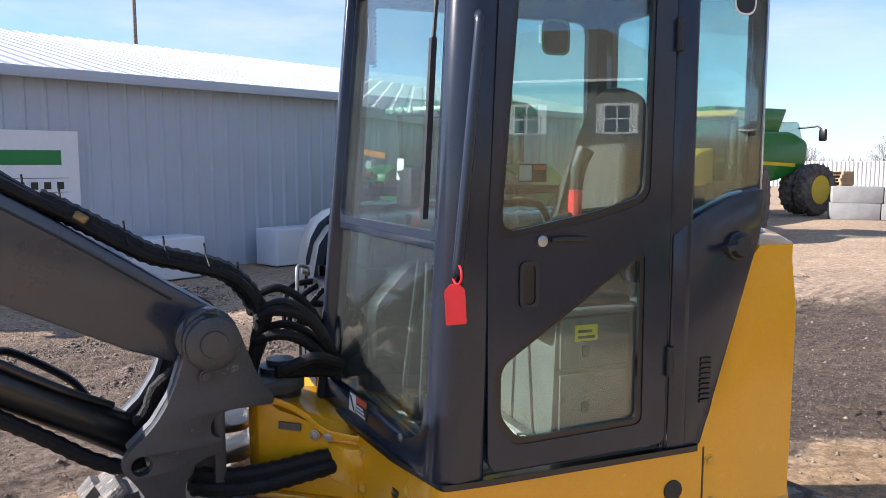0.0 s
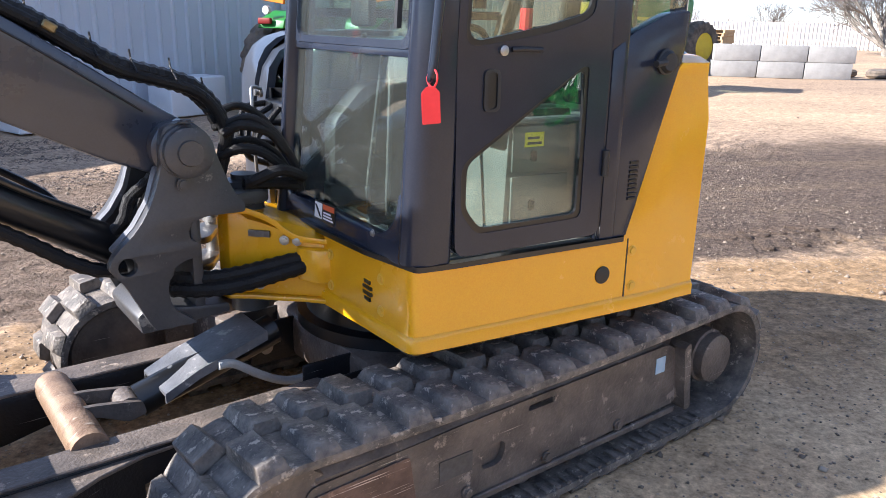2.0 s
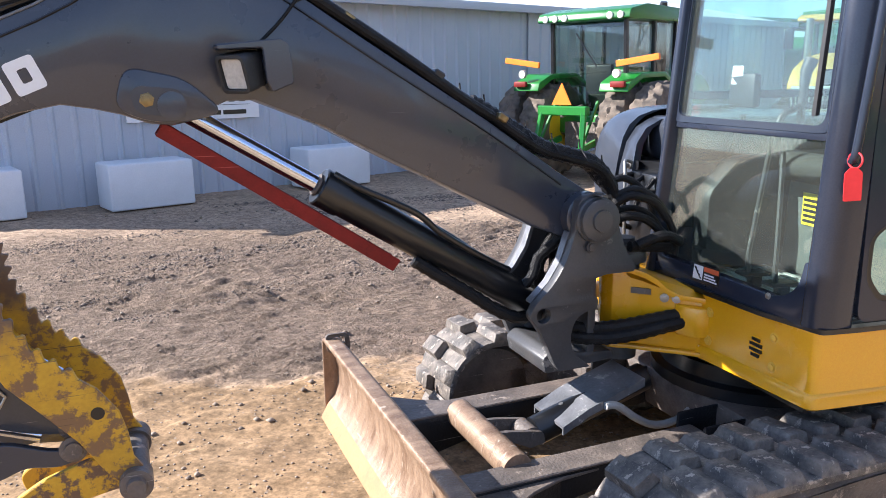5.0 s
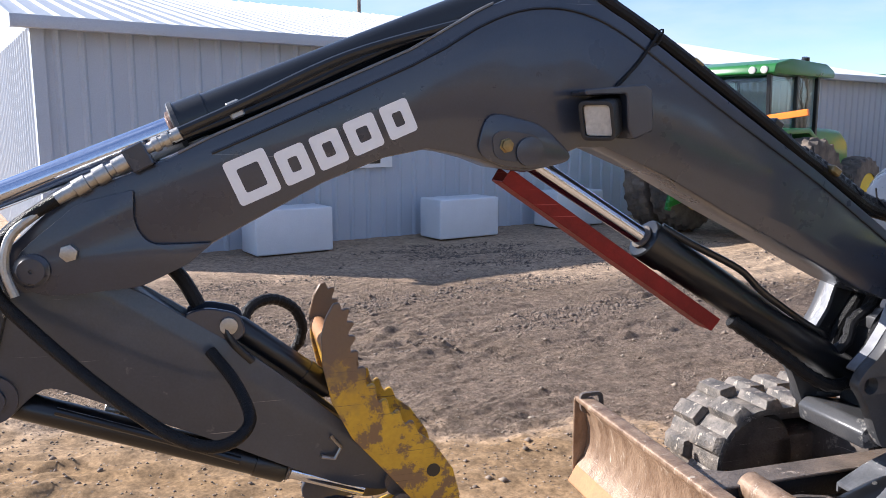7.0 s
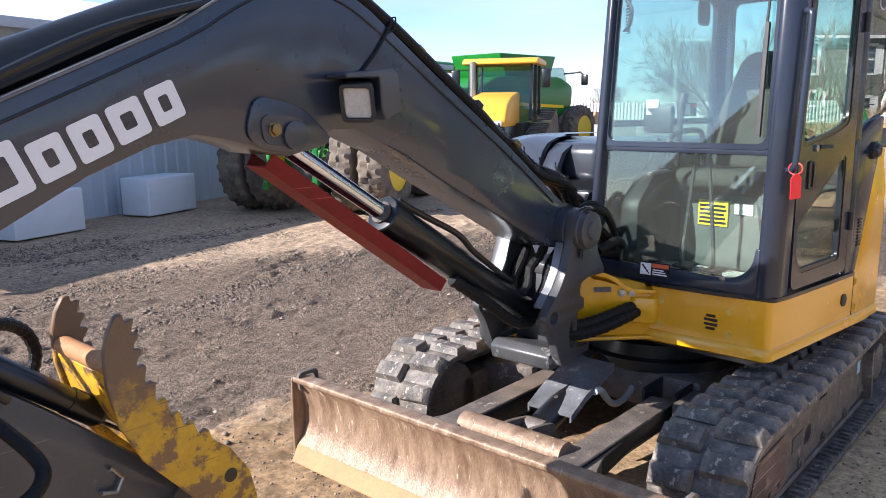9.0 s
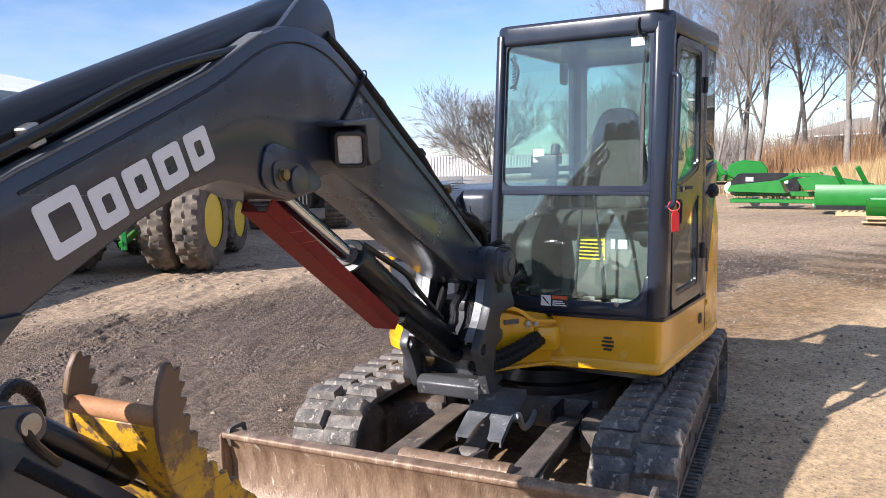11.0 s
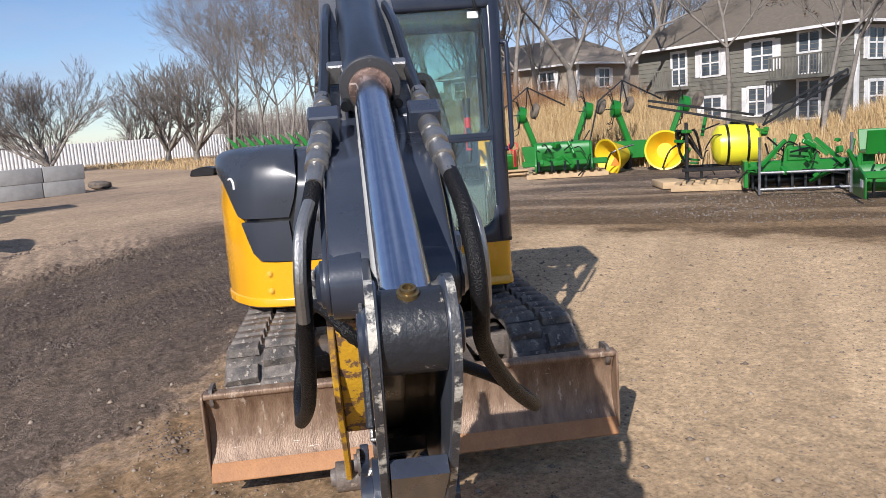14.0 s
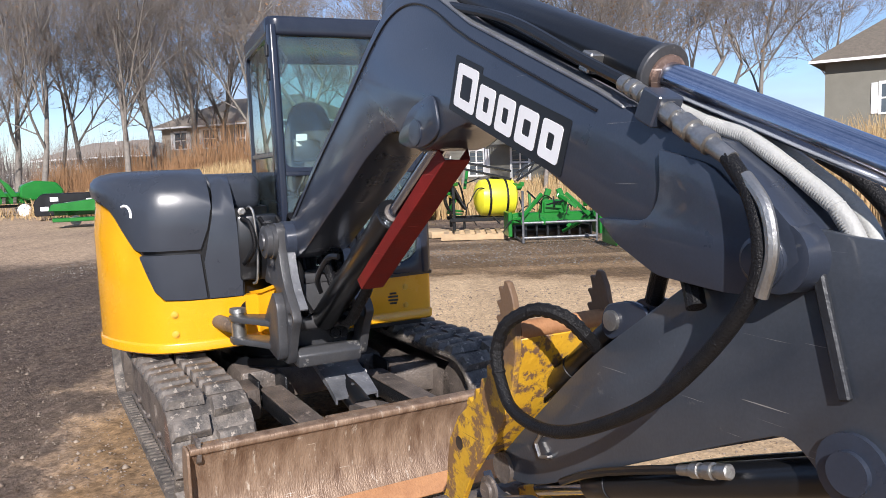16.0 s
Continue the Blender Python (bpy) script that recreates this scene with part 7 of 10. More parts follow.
# brand lettering as plain white shapes
def brand(origin, ex, ez, y, sy, parent):
    ex, ez = Vector((ex[0], 0, ex[1])).normalized(), Vector((ez[0], 0, ez[1])).normalized()
    m = Matrix(((ex.x, 0, ez.x, origin[0]), (0, 1, 0, y), (ex.z, 0, ez.z, origin[1]), (0, 0, 0, 1)))
    if sy < 0:
        bm = bmesh.new()
        prism(bm, rounded([(-0.025, -0.022), (0.59, -0.022), (0.59, 0.128), (0.14, 0.128), (0.14, 0.15), (-0.025, 0.15)], 0.006, 2), -0.0002, -0.0012, "y", m)
        part("decal_sheet", bm, M_SHEET, parent, "black decal backing sheet", AT_F)
        m = m @ Matrix.Translation((0, -0.0012, 0))
    for x0, x1, h in ((0.0, 0.125, 0.132), (0.142, 0.232, 0.103), (0.25, 0.34, 0.103), (0.358, 0.455, 0.103), (0.475, 0.565, 0.103)):
        bm = bmesh.new()
        t = 0.030
        holed(bm, rounded([(x0, 0), (x1, 0), (x1, h), (x0, h)], 0.012, 3), [rounded([(x0 + t, t), (x1 - t, t), (x1 - t, h - t), (x0 + t, h - t)], 0.006, 2)], 0.0, sy * 0.0015, "y", m)
        part("brand_shape", bm, M_WHITE, parent, "plain white brand shape", AT_F)


brand((2.415, 1.575), (-0.922, 0.388), (0.388, 0.922), 0.1185, 1, boom)
brand((1.80, 1.80), (0.935, -0.354), (0.354, 0.935), -0.1185, -1, boom)


# ---- ground and large surroundings ----
def axis_steps(lo, hi, fine_lo, fine_hi, step, grow=1.16):
    xs = list(np.arange(fine_lo, fine_hi + 1e-6, step))
    s, x = step, fine_hi
    while x < hi:
        s *= grow
        x += s
        xs.append(x)
    s, x, pre = step, fine_lo, []
    while x > lo:
        s *= grow
        x -= s
        pre.append(x)
    return np.array(pre[::-1] + xs)


BANK_X, BANK_Y = 13.0, -6.0
BANK_T, BANK_N = (0.464, 0.886), (0.886, -0.464)


def bank_height(x, y):
    """The grassy bank that rises beyond the implements."""
    d = (x - BANK_X) * BANK_N[0] + (y - BANK_Y) * BANK_N[1]
    s = (x - BANK_X) * BANK_T[0] + (y - BANK_Y) * BANK_T[1]
    t = min(1.0, max(0.0, (d - 0.5) / 11.0))
    k = 1.0 - min(1.0, max(0.0, (s - 24.0) / 22.0))
    far = 1.0 - min(1.0, max(0.0, (d - 70.0) / 60.0))
    # a dip in front of the house
    dip = math.exp(-abs((s - 8.3 - 0.46 * (d - 3.0)) / (3.3 + 0.12 * max(d, 0.0))) ** 3)
    return 1.7 * t * t * (3 - 2 * t) * k * far * (1.0 - 0.66 * dip)


def ground_height(x, y):
    """Lumpy yard with wheel ruts."""
    z = 0.014 * noise.noise((x * 0.5, y * 0.5, 0)) - 0.018
    # ruts run past the shed
    u, v = (x * 0.73 + y * 0.68), (-x * 0.68 + y * 0.73)
    rough = 0.35 + 0.65 * math.exp(-((v - 6.0) / 3.2) ** 2)
    z += rough * (0.014 * noise.noise((x * 2.3, y * 2.3, 3)) + 0.013 * noise.noise((x * 6.5, y * 6.5, 7)))
    rut = math.sin(v * 5.2 + 1.3 * noise.noise((u * 0.25, v * 0.3, 2)))
    band = math.exp(-((v - 6.0) / 2.4) ** 2)
    z += 0.016 * rut * band + 0.03 * band * noise.noise((u * 1.2, v * 4.0, 9))
    comb = max(0.0, noise.noise((u * 0.2, v * 0.6, 12)) + 0.25) * rough
    z += 0.016 * comb * math.sin(v * 31.0 + 7.0 * noise.noise((u * 0.9, v * 0.9, 6)) + 2.0 * noise.noise((u * 3.0, v * 3.0, 1)))
    # torn, cloddy crust along the ruts
    torn = max(0.0, noise.noise((u * 0.5, v * 1.1, 15)) + 0.15) * band
    z += 0.075 * torn * noise.noise((u * 4.5, v * 13.0, 18)) + 0.02 * torn * noise.noise((u * 13.0, v * 17.0, 21))
    if rough > 0.45:
        z += rough * (0.012 * noise.noise((u * 1.8, v * 8.5, 27)) + 0.007 * noise.noise((u * 7.0, v * 12.0, 31)))
    return z + bank_height(x, y)


gx, gy = axis_steps(-900, 900, -8, 6, 0.032), axis_steps(-900, 900, -1, 12, 0.032)
gverts, gfaces = [], []
for yv in gy:
    for xv in gx:
        gverts.append((xv, yv, ground_height(xv, yv)))
nx = len(gx)
for j in range(len(gy) - 1):
    for i in range(nx - 1):
        a = j * nx + i
        gfaces.append((a, a + 1, a + nx + 1, a + nx))
gme = bpy.data.meshes.new("ground")
gme.from_pydata(gverts, [], gfaces)
gme.materials.append(M_DIRT)
gme.polygons.foreach_set("use_smooth", [True] * len(gme.polygons))
ground = tagged(new("ground", gme), "rutted brown dirt and gravel yard", "ground", kind="structure")

# metal shed: the long wall runs along a line, facing the yard
AT_W = pose(-5.84, 11.76, 0, 0, 0, 46.8)    # x along the wall, y away from the yard
bm = bmesh.new()
xs = np.arange(-5.0, 17.6, 0.305)
prof = []
for x in xs:
    prof += [(x, 0.0), (x + 0.20, 0.0), (x + 0.235, -0.03), (x + 0.27, -0.03)]
prof += [(17.9, 0.0), (17.9, 0.15), (-5.0, 0.15)]
prism(bm, prof, -0.05, 3.12, "z")
shed = solid("shed_wall", bm, M_WALL, "blue-grey ribbed metal shed wall", "shed", kind="structure", m=AT_W)
bm = bmesh.new()
xs = np.arange(-5.3, 17.8, 0.305)
top = [(x + o, 0.0 if k in (0, 3) else 0.035) for x in xs for k, o in enumerate((0.0, 0.03, 0.07, 0.10))]
prism(bm, top + [(18.2, -0.03), (-5.3, -0.03)], -0.25, 9.0, "x", Matrix.Translation((0, 0, 3.22)) @ Matrix.Rotation(radians(12), 4, "X") @ Matrix(((0, 1, 0, 0), (1, 0, 0, 0), (0, 0, 1, 0), (0, 0, 0, 1))))
solid("shed_roof", bm, M_ROOF, "white ribbed metal shed roof", "roof", kind="structure", m=AT_W)
bm = bmesh.new()
box(bm, -5.3, 18.2, -0.32, -0.20, 3.06, 3.22)
bevel(bm, 0.01)
solid("shed_gutter", bm, M_WALL, "grey eaves trim", "gutter", kind="structure", m=AT_W)

# utility pole behind the shed
bm = bmesh.new()
tube(bm, [(0, 0, 0), (0, 0, 13.5)], [0.13, 0.09], 10)
solid("utility_pole", bm, M_BARK, "weathered wooden utility pole behind the shed", "pole", m=pose(-16.4, 41.9, 0))

# white blocks along the wall
for x, y, yaw in ((-8.2, 8.35, 46), (-6.45, 9.72, 46), (-4.28, 11.95, 46), (-2.55, 13.95, 48)):
    bm = bmesh.new()
    box(bm, -0.60, 0.60, -0.02, 0.62, 0, 0.66)
    bevel(bm, 0.03, 3)
    solid("barrier_block", bm, M_PLWHITE, "white painted block set beside the shed", "block", "blocks along the shed", m=pose(x, y, 0, 0, 0, yaw))

# gable end of the shed and its corner trim
bm = bmesh.new()
prof = []
for y in np.arange(0.16, 17.0, 0.305):
    prof += [(-5.0, y), (-5.0, y + 0.20), (-5.03, y + 0.235), (-5.03, y + 0.27)]
prof += [(-5.0, 17.3), (-4.85, 17.3), (-4.85, 0.16)]
prism(bm, prof, -0.05, 3.15, "z")
prism(bm, [(0.16, 3.15), (17.3, 3.15), (8.9, 5.0)], -5.0, -4.86, "x")
solid("shed_end_wall", bm, M_WALL, "grey ribbed metal gable end wall", "shed", kind="structure", m=AT_W)
bm = bmesh.new()
box(bm, -5.06, -4.9, -0.05, 0.12, -0.05, 3.14)
box(bm, 6.70, 6.84, -0.045, -0.032, -0.05, 3.08)
box(bm, 17.85, 17.99, -0.05, 0.12, -0.05, 3.14)
solid("shed_trim", bm, M_WALL, "pale grey corner trim", "trim", kind="structure", m=AT_W)
bm = bmesh.new()
box(bm, 17.75, 17.89, 0.16, 17.3, -0.05, 3.15)
solid("shed_far_wall", bm, M_WALL, "grey metal end wall", "shed", kind="structure", m=AT_W)

# sign board on the shed: brand shapes as plain bars
AT_S = AT_W @ pose(0.15, -0.06, 0)
sign = thing("sign_board", AT_S, "white company sign board fixed to the shed wall", "sign")
bm = bmesh.new()
box(bm, -2.05, 0.11, -0.012, 0.02, 1.17, 2.31)
part("board", bm, M_WHITE, sign, "", AT_S)
bars = [(-1.75, -0.15, 1.80, 2.02, M_ROPE), (-1.72, -0.05, 1.60, 1.606, M_BLACK), (-1.35, -0.05, 1.385, 1.392, M_BLACK)]
bars += [(-1.34 + 0.185 * k, -1.24 + 0.185 * k, 1.435, 1.545, M_BLACK) for k in range(7)]
bars += [(-1.88 + w, -1.88 + e, 1.235, 1.305, M_BLACK) for w, e in ((0.0, 0.22), (0.26, 0.80), (0.83, 1.32), (1.36, 1.76))]
for a, b, z0, z1, mt in bars:
    bm = bmesh.new()
    box(bm, a, b, -0.016, -0.0125, z0, z1)
    part("lettering_bar", bm, mt, sign, "plain bar in place of lettering", AT_S)


# ---- vehicles behind ----
def tyre(bm, c, axis, r, w, lugs=20, rim=0.55):
    """A farm tyre round an axle, its bar lugs raised out of one carcass."""
    c, d = Vector(c), Vector(axis).normalized()
    up = Vector((0, 0, 1))
    fwd = d.cross(up)
    seg = lugs * 6
    stations = [(-0.5, rim, 0), (-0.5, 0.80, 0), (-0.46, 0.90, 1), (-0.30, 0.945, 1), (-0.04, 0.95, 1), (0.04, 0.95, 2), (0.30, 0.945, 2), (0.46, 0.90, 2), (0.5, 0.80, 0), (0.5, rim, 0)]
    rings = []
    for s, rr, kind in stations:
        ring = []
        for j in range(seg):
            a = 2 * math.pi * j / seg
            raised = 0.0
            if kind:
                ph = (a * lugs / (2 * math.pi) + (0.5 if kind == 2 else 0.0) + abs(s) * 1.6) % 1.0
                raised = 0.055 if ph < 0.36 else 0.0
            ring.append(bm.verts.new(c + d * (s * w) + (up * math.cos(a) + fwd * math.sin(a)) * (r * (rr + raised))))
        rings.append(ring)
    for a, b in zip(rings, rings[1:]):
        for j in range(seg):
            bm.faces.new((a[j], a[(j + 1) % seg], b[(j + 1) % seg], b[j]))


def wheel(parent, c, axis, r, w, m, rim_mat, dish=0.06):
    bm = bmesh.new()
    tyre(bm, c, axis, r, w)
    t = part("tyre", bm, M_TYRE, parent, "dusty farm tyre with bar lugs", m)
    bm = bmesh.new()
    d = Vector(axis).normalized()
    disc_stack(bm, Vector(c) - d * (w * 0.46), d, [(0, r * 0.56), (0.02, r * 0.56), (dish + 0.03, r * 0.50), (dish + 0.05, r * 0.2), (w * 0.92 - dish - 0.05, r * 0.2), (w * 0.92 - dish - 0.03, r * 0.50), (w * 0.92 - 0.02, r * 0.56), (w * 0.92, r * 0.56)], 32)
    part("rim", bm, rim_mat, t, "yellow steel wheel rim", m)


# green row-crop tractor, seen from behind beside the shed; local x is ahead
AT_T = pose(-0.05, 13.2, 0, 0, 0, 52)
AT_TC = AT_T @ Matrix.Translation((0.45, 0, -0.24))    # the cab's frame
trac = thing("farm_tractor", AT_T, "green farm tractor with dual rear wheels parked beside the shed", "tractor")
for y in (1.36, 0.80, -0.80, -1.36):
    wheel(trac, (0, y, 0.84), (0, 1, 0), 0.84, 0.46, AT_T, M_RIM, 0.10)
for y in (1.0, -1.0):
    wheel(trac, (2.65, y, 0.66), (0, 1, 0), 0.66, 0.42, AT_T, M_RIM, 0.10)
bm = bmesh.new()
prism(bm, rounded([(0.9, 0.95), (3.5, 0.90), (3.62, 1.1), (3.55, 1.55), (3.2, 1.78), (0.9, 1.92)], 0.12, 4), -0.42, 0.42)
bevel(bm, 0.08, 3)
part("bonnet", bm, M_GREEN, trac, "green engine bonnet", AT_T)
bm = bmesh.new()
box(bm, -0.3, 3.2, -0.35, 0.35, 0.55, 0.98)
tube(bm, [(0, -1.5, 0.84), (0, 1.5, 0.84)], 0.12, 14)
tube(bm, [(2.65, -1.0, 0.66), (2.65, 1.0, 0.66)], 0.09, 12)
part("chassis", bm, M_FRAME, trac, "", AT_T)
bm = bmesh.new()
prism(bm, rounded([(-0.55, 1.30), (-0.62, 2.9), (0.95, 2.9), (1.05, 2.0), (0.9, 1.2)], 0.05, 3), -0.72, 0.72)
c = part("cab_glass", bm, M_GLASSD, trac, "dark tinted cab windows", AT_TC)
for y in (-0.74, 0.74):
    for a, b in (((-0.55, y, 1.25), (-0.64, y, 2.92)), ((0.98, y, 1.6), (0.97, y, 2.92)), ((0.28, y, 1.25), (0.25, y, 2.92))):
        bar("cab_post", a, b, 0.07, 0.07, M_BLACK, c, AT_TC)
bm = bmesh.new()
prism(bm, rounded([(-0.85, 2.90), (-0.80, 3.05), (-0.3, 3.15), (0.9, 3.12), (1.2, 3.0), (1.2, 2.9)], 0.05, 3), -0.92, 0.92)
bevel(bm, 0.05, 3)
roofp = part("cab_roof", bm, M_TROOF, trac, "dark green cab roof", AT_TC)
for y in (-0.75, -0.55, 0.35, 0.55, 0.75):
    bm = bmesh.new()
    disc_stack(bm, (-0.80, y, 2.96), (-1, 0, 0), [(0, 0.06), (0.05, 0.06), (0.055, 0.05)], 14)
    part("work_lamp", bm, M_LAMP, roofp, "round white work lamp", AT_TC)
bm = bmesh.new()
box(bm, -0.58, 0.9, -0.74, 0.74, 1.0, 1.35)
bevel(bm, 0.06)
part("cab_base", bm, M_GREEN, trac, "", AT_TC)
bm = bmesh.new()
prism(bm, rounded([(0.15, 1.36), (0.18, 1.62), (-0.12, 1.66), (-0.2, 2.2), (-0.3, 2.2), (-0.28, 1.4)], 0.05, 3), -0.26, 0.26)
bevel(bm, 0.03)
part("seat", bm, M_DARKPL, trac, "black driver's seat", AT_TC)
bm = bmesh.new()
tube(bm, [(-0.63, 0.25, 2.72), (-0.64, -0.2, 2.15)], 0.012, 6)
part("wiper", bm, M_BLACK, c, "", AT_TC)
for sy in (1, -1):
    bm = bmesh.new()
    prism(bm, rounded([(-0.75, 1.50), (-0.70, 1.66), (-0.35, 1.80), (0.4, 1.82), (0.8, 1.60), (0.75, 1.55), (0.38, 1.74), (-0.3, 1.72)], 0.04, 3), sy * 0.62, sy * 1.16)
    bevel(bm, 0.02)
    f = part("fender", bm, M_GREEN, trac, "", AT_T)
    bm = bmesh.new()
    box(bm, -0.80, -0.73, sy * 0.85, sy * 1.12, 1.58, 1.68)
    bevel(bm, 0.02)
    part("tail_lamp", bm, M_RED, f, "red tail lamp", AT_T)
    bm = bmesh.new()
    disc_stack(bm, (-0.72, sy * 0.95, 1.80), (-1, 0, 0), [(0, 0.07), (0.06, 0.07)], 12)
    part("lamp", bm, M_LAMP, f, "", AT_T)
    bar("marker_arm", (-0.5, sy * 0.78, 1.95), (-0.5, sy * 1.55, 2.05), 0.05, 0.10, M_AMBER, trac, AT_T, "orange warning marker arm")
    bar("lower_link", (-0.35, sy * 0.40, 0.70), (-1.05, sy * 0.45, 0.55), 0.07, 0.10, M_GREEN, trac, AT_T)
    bar("lift_rod", (-0.45, sy * 0.42, 1.35), (-0.95, sy * 0.44, 0.60), 0.05, 0.05, M_GREEN, trac, AT_T)
    bar("hitch_post", (-1.0, sy * 0.48, 0.45), (-0.85, sy * 0.42, 1.22), 0.09, 0.09, M_GREEN, trac, AT_T)
bar("hitch_beam", (-0.85, -0.5, 1.20), (-0.85, 0.5, 1.20), 0.12, 0.16, M_GREEN, trac, AT_T, "pale green quick hitch frame")
bar("top_link", (-0.3, 0, 1.25), (-0.9, 0, 1.12), 0.07, 0.07, M_FRAME, trac, AT_T)
bm = bmesh.new()
prism(bm, [(-0.20, 1.30), (0.20, 1.30), (0.0, 1.66)], -0.90, -0.885, "x")
part("warning_triangle", bm, M_AMBER, trac, "orange slow-vehicle triangle", AT_T)
bm = bmesh.new()
tube(bm, [(1.15, -0.62, 1.5), (1.15, -0.62, 2.85), (1.12, -0.66, 3.0)], [0.11, 0.09, 0.06], 14)
part("exhaust", bm, M_BLACK, trac, "black exhaust stack", AT_T)

# yellow tracked tractor facing the yard
AT_Y = pose(6.7, 20.1, 0, 0, 0, 236) @ Matrix.Diagonal((1.0, 1.0, 1.03, 1))
ytr = thing("crawler_tractor", AT_Y, "ochre yellow tracked farm tractor facing the yard", "tractor")
bm = bmesh.new()
prism(bm, rounded([(0.8, 1.25), (2.9, 1.25), (3.0, 1.42), (2.75, 1.78), (2.0, 2.02), (0.8, 2.15)], [0, 0.05, 0.15, 0.3, 0.3, 0], 5), -0.56, 0.56)
bevel(bm, 0.10, 3)
part("bonnet", bm, M_OCHRE, ytr, "ochre yellow engine bonnet", AT_Y)
bm = bmesh.new()
box(bm, 0.8, 2.9, -0.52, 0.52, 0.6, 1.3)
bevel(bm, 0.05)
gr = part("grille", bm, M_BLACK, ytr, "black radiator grille", AT_Y)
for k in range(10):
    bar("grille_slat", (2.915, -0.43 + k * 0.095, 0.68), (2.945, -0.43 + k * 0.095, 1.24), 0.03, 0.02, M_STEEL, gr, AT_Y)
bm = bmesh.new()
box(bm, 2.9, 3.0, -0.45, 0.45, 1.28, 1.42)
bevel(bm, 0.03)
part("headlamp_strip", bm, M_LAMP, ytr, "", AT_Y)
bm = bmesh.new()
prism(bm, rounded([(-0.9, 1.3), (-0.9, 2.9), (0.65, 2.9), (0.95, 1.7), (0.9, 1.3)], 0.06, 3), -0.85, 0.85)
c = part("cab_glass", bm, M_GLASSD, ytr, "greenish cab windows", AT_Y)
for y in (-0.87, 0.87):
    for a, b in (((0.93, y, 1.4), (0.66, y, 2.92)), ((-0.1, y, 1.3), (-0.1, y, 2.9)), ((-0.9, y, 1.3), (-0.9, y, 2.9))):
        bar("cab_post", a, b, 0.08, 0.08, M_BLACK, c, AT_Y)
bm = bmesh.new()
prism(bm, rounded([(-1.1, 2.9), (-1.05, 3.02), (0.7, 3.05), (0.95, 2.95), (0.95, 2.88)], 0.05, 3), -1.05, 1.05)
bevel(bm, 0.04, 2)
part("cab_roof", bm, M_OCHRE, ytr, "ochre cab roof with orange lamps", AT_Y)
for sy in (1, -1):
    bm = bmesh.new()
    path = []
    for i in range(13):
        a = radians(-90 + 15 * i)
        path.append((1.5 + 0.42 * math.cos(a), 0.45 + 0.42 * math.sin(a)))
    for i in range(13):
        a = radians(90 + 15 * i)
        path.append((-1.5 + 0.80 * math.cos(a), 0.82 + 0.80 * math.sin(a)))
    y0, y1 = sy * 0.75, sy * 1.30
    lugged, k = [], len(path)
    for i in range(k):
        p, q = Vector(path[i]), Vector(path[(i + 1) % k])
        dd = (q - p).normalized()
        nn = Vector((dd.y, -dd.x)) * 0.06
        n = max(1, round((q - p).length / 0.2))
        for j in range(n):
            a, b = p + (q - p) * ((j + 0.3) / n), p + (q - p) * ((j + 0.7) / n)
            lugged += [tuple(a), tuple(a + nn), tuple(b + nn), tuple(b)]
    prism(bm, lugged, y0, y1)
    part("track", bm, M_TYRE, ytr, "ribbed black rubber crawler track", AT_Y)
bm = bmesh.new()
box(bm, -1.6, 1.4, -0.74, 0.74, 0.5, 1.32)
box(bm, 0.2, 0.9, -1.25, -0.76, 0.95, 1.05)
box(bm, 0.2, 0.9, 0.76, 1.25, 0.95, 1.05)
part("chassis", bm, M_BLACK, ytr, "", AT_Y)
for k in range(4):
    bar("step", (0.75, 0.95, 0.25 + k * 0.26), (0.75, 1.30, 0.25 + k * 0.26), 0.22, 0.035, M_BLACK, ytr, AT_Y)
bm = bmesh.new()
tube(bm, [(0.95, -0.75, 1.5), (0.95, -0.75, 2.95)], 0.09, 14)
part("exhaust", bm, M_STEEL, ytr, "", AT_Y)
for sy in (1, -1):
    bar("mirror_arm", (0.7, sy * 0.9, 2.75), (0.75, sy * 1.25, 2.75), 0.03, 0.03, M_BLACK, ytr, AT_Y)
    bm = bmesh.new()
    box(bm, 0.70, 0.80, sy * 1.16, sy * 1.40, 2.25, 2.75)
    bevel(bm, 0.04)
    part("mirror", bm, M_BLACK, ytr, "", AT_Y)

# combine harvester
AT_C = pose(10.2, 27.8, 0, 0, 0, 28)
comb = thing("combine_harvester", AT_C, "green combine harvester with raised grain tank", "harvester")
bm = bmesh.new()
prism(bm, rounded([(-3.6, 1.5), (-3.7, 2.4), (-2.4, 2.9), (1.6, 2.95), (2.5, 2.6), (2.4, 1.7), (1.0, 1.25), (-1.5, 1.1)], 0.25, 4), -1.45, 1.45)
bevel(bm, 0.10, 3)
part("body", bm, M_GREEN, comb, "green side panels", AT_C)
bm = bmesh.new()
prism(bm, [(-3.0, 1.92), (1.8, 1.72), (1.8, 1.84), (-3.0, 2.04)], -1.47, -1.455)
part("stripe", bm, M_TYEL, comb, "yellow side stripe", AT_C)
bm = bmesh.new()
vs = prism(bm, [(-1.6, 2.9), (1.2, 2.9), (1.6, 3.75), (-2.0, 3.75)], -1.2, 1.2)
bevel(bm, 0.05)
part("grain_tank", bm, M_GREEN, comb, "green grain tank extension", AT_C)
bm = bmesh.new()
prism(bm, rounded([(1.5, 1.8), (1.5, 3.3), (2.6, 3.35), (3.0, 2.2), (2.8, 1.7)], 0.15, 4), -0.95, 0.95)
bevel(bm, 0.06)
part("cab", bm, M_GLASSD, comb, "dark glass harvester cab", AT_C)
bm = bmesh.new()
tube(bm, [(0.9, 1.6, 2.6), (0.6, 1.7, 3.2), (-1.5, 1.7, 3.35), (-5.2, 1.7, 3.45)], [0.22, 0.22, 0.21, 0.20], 18)
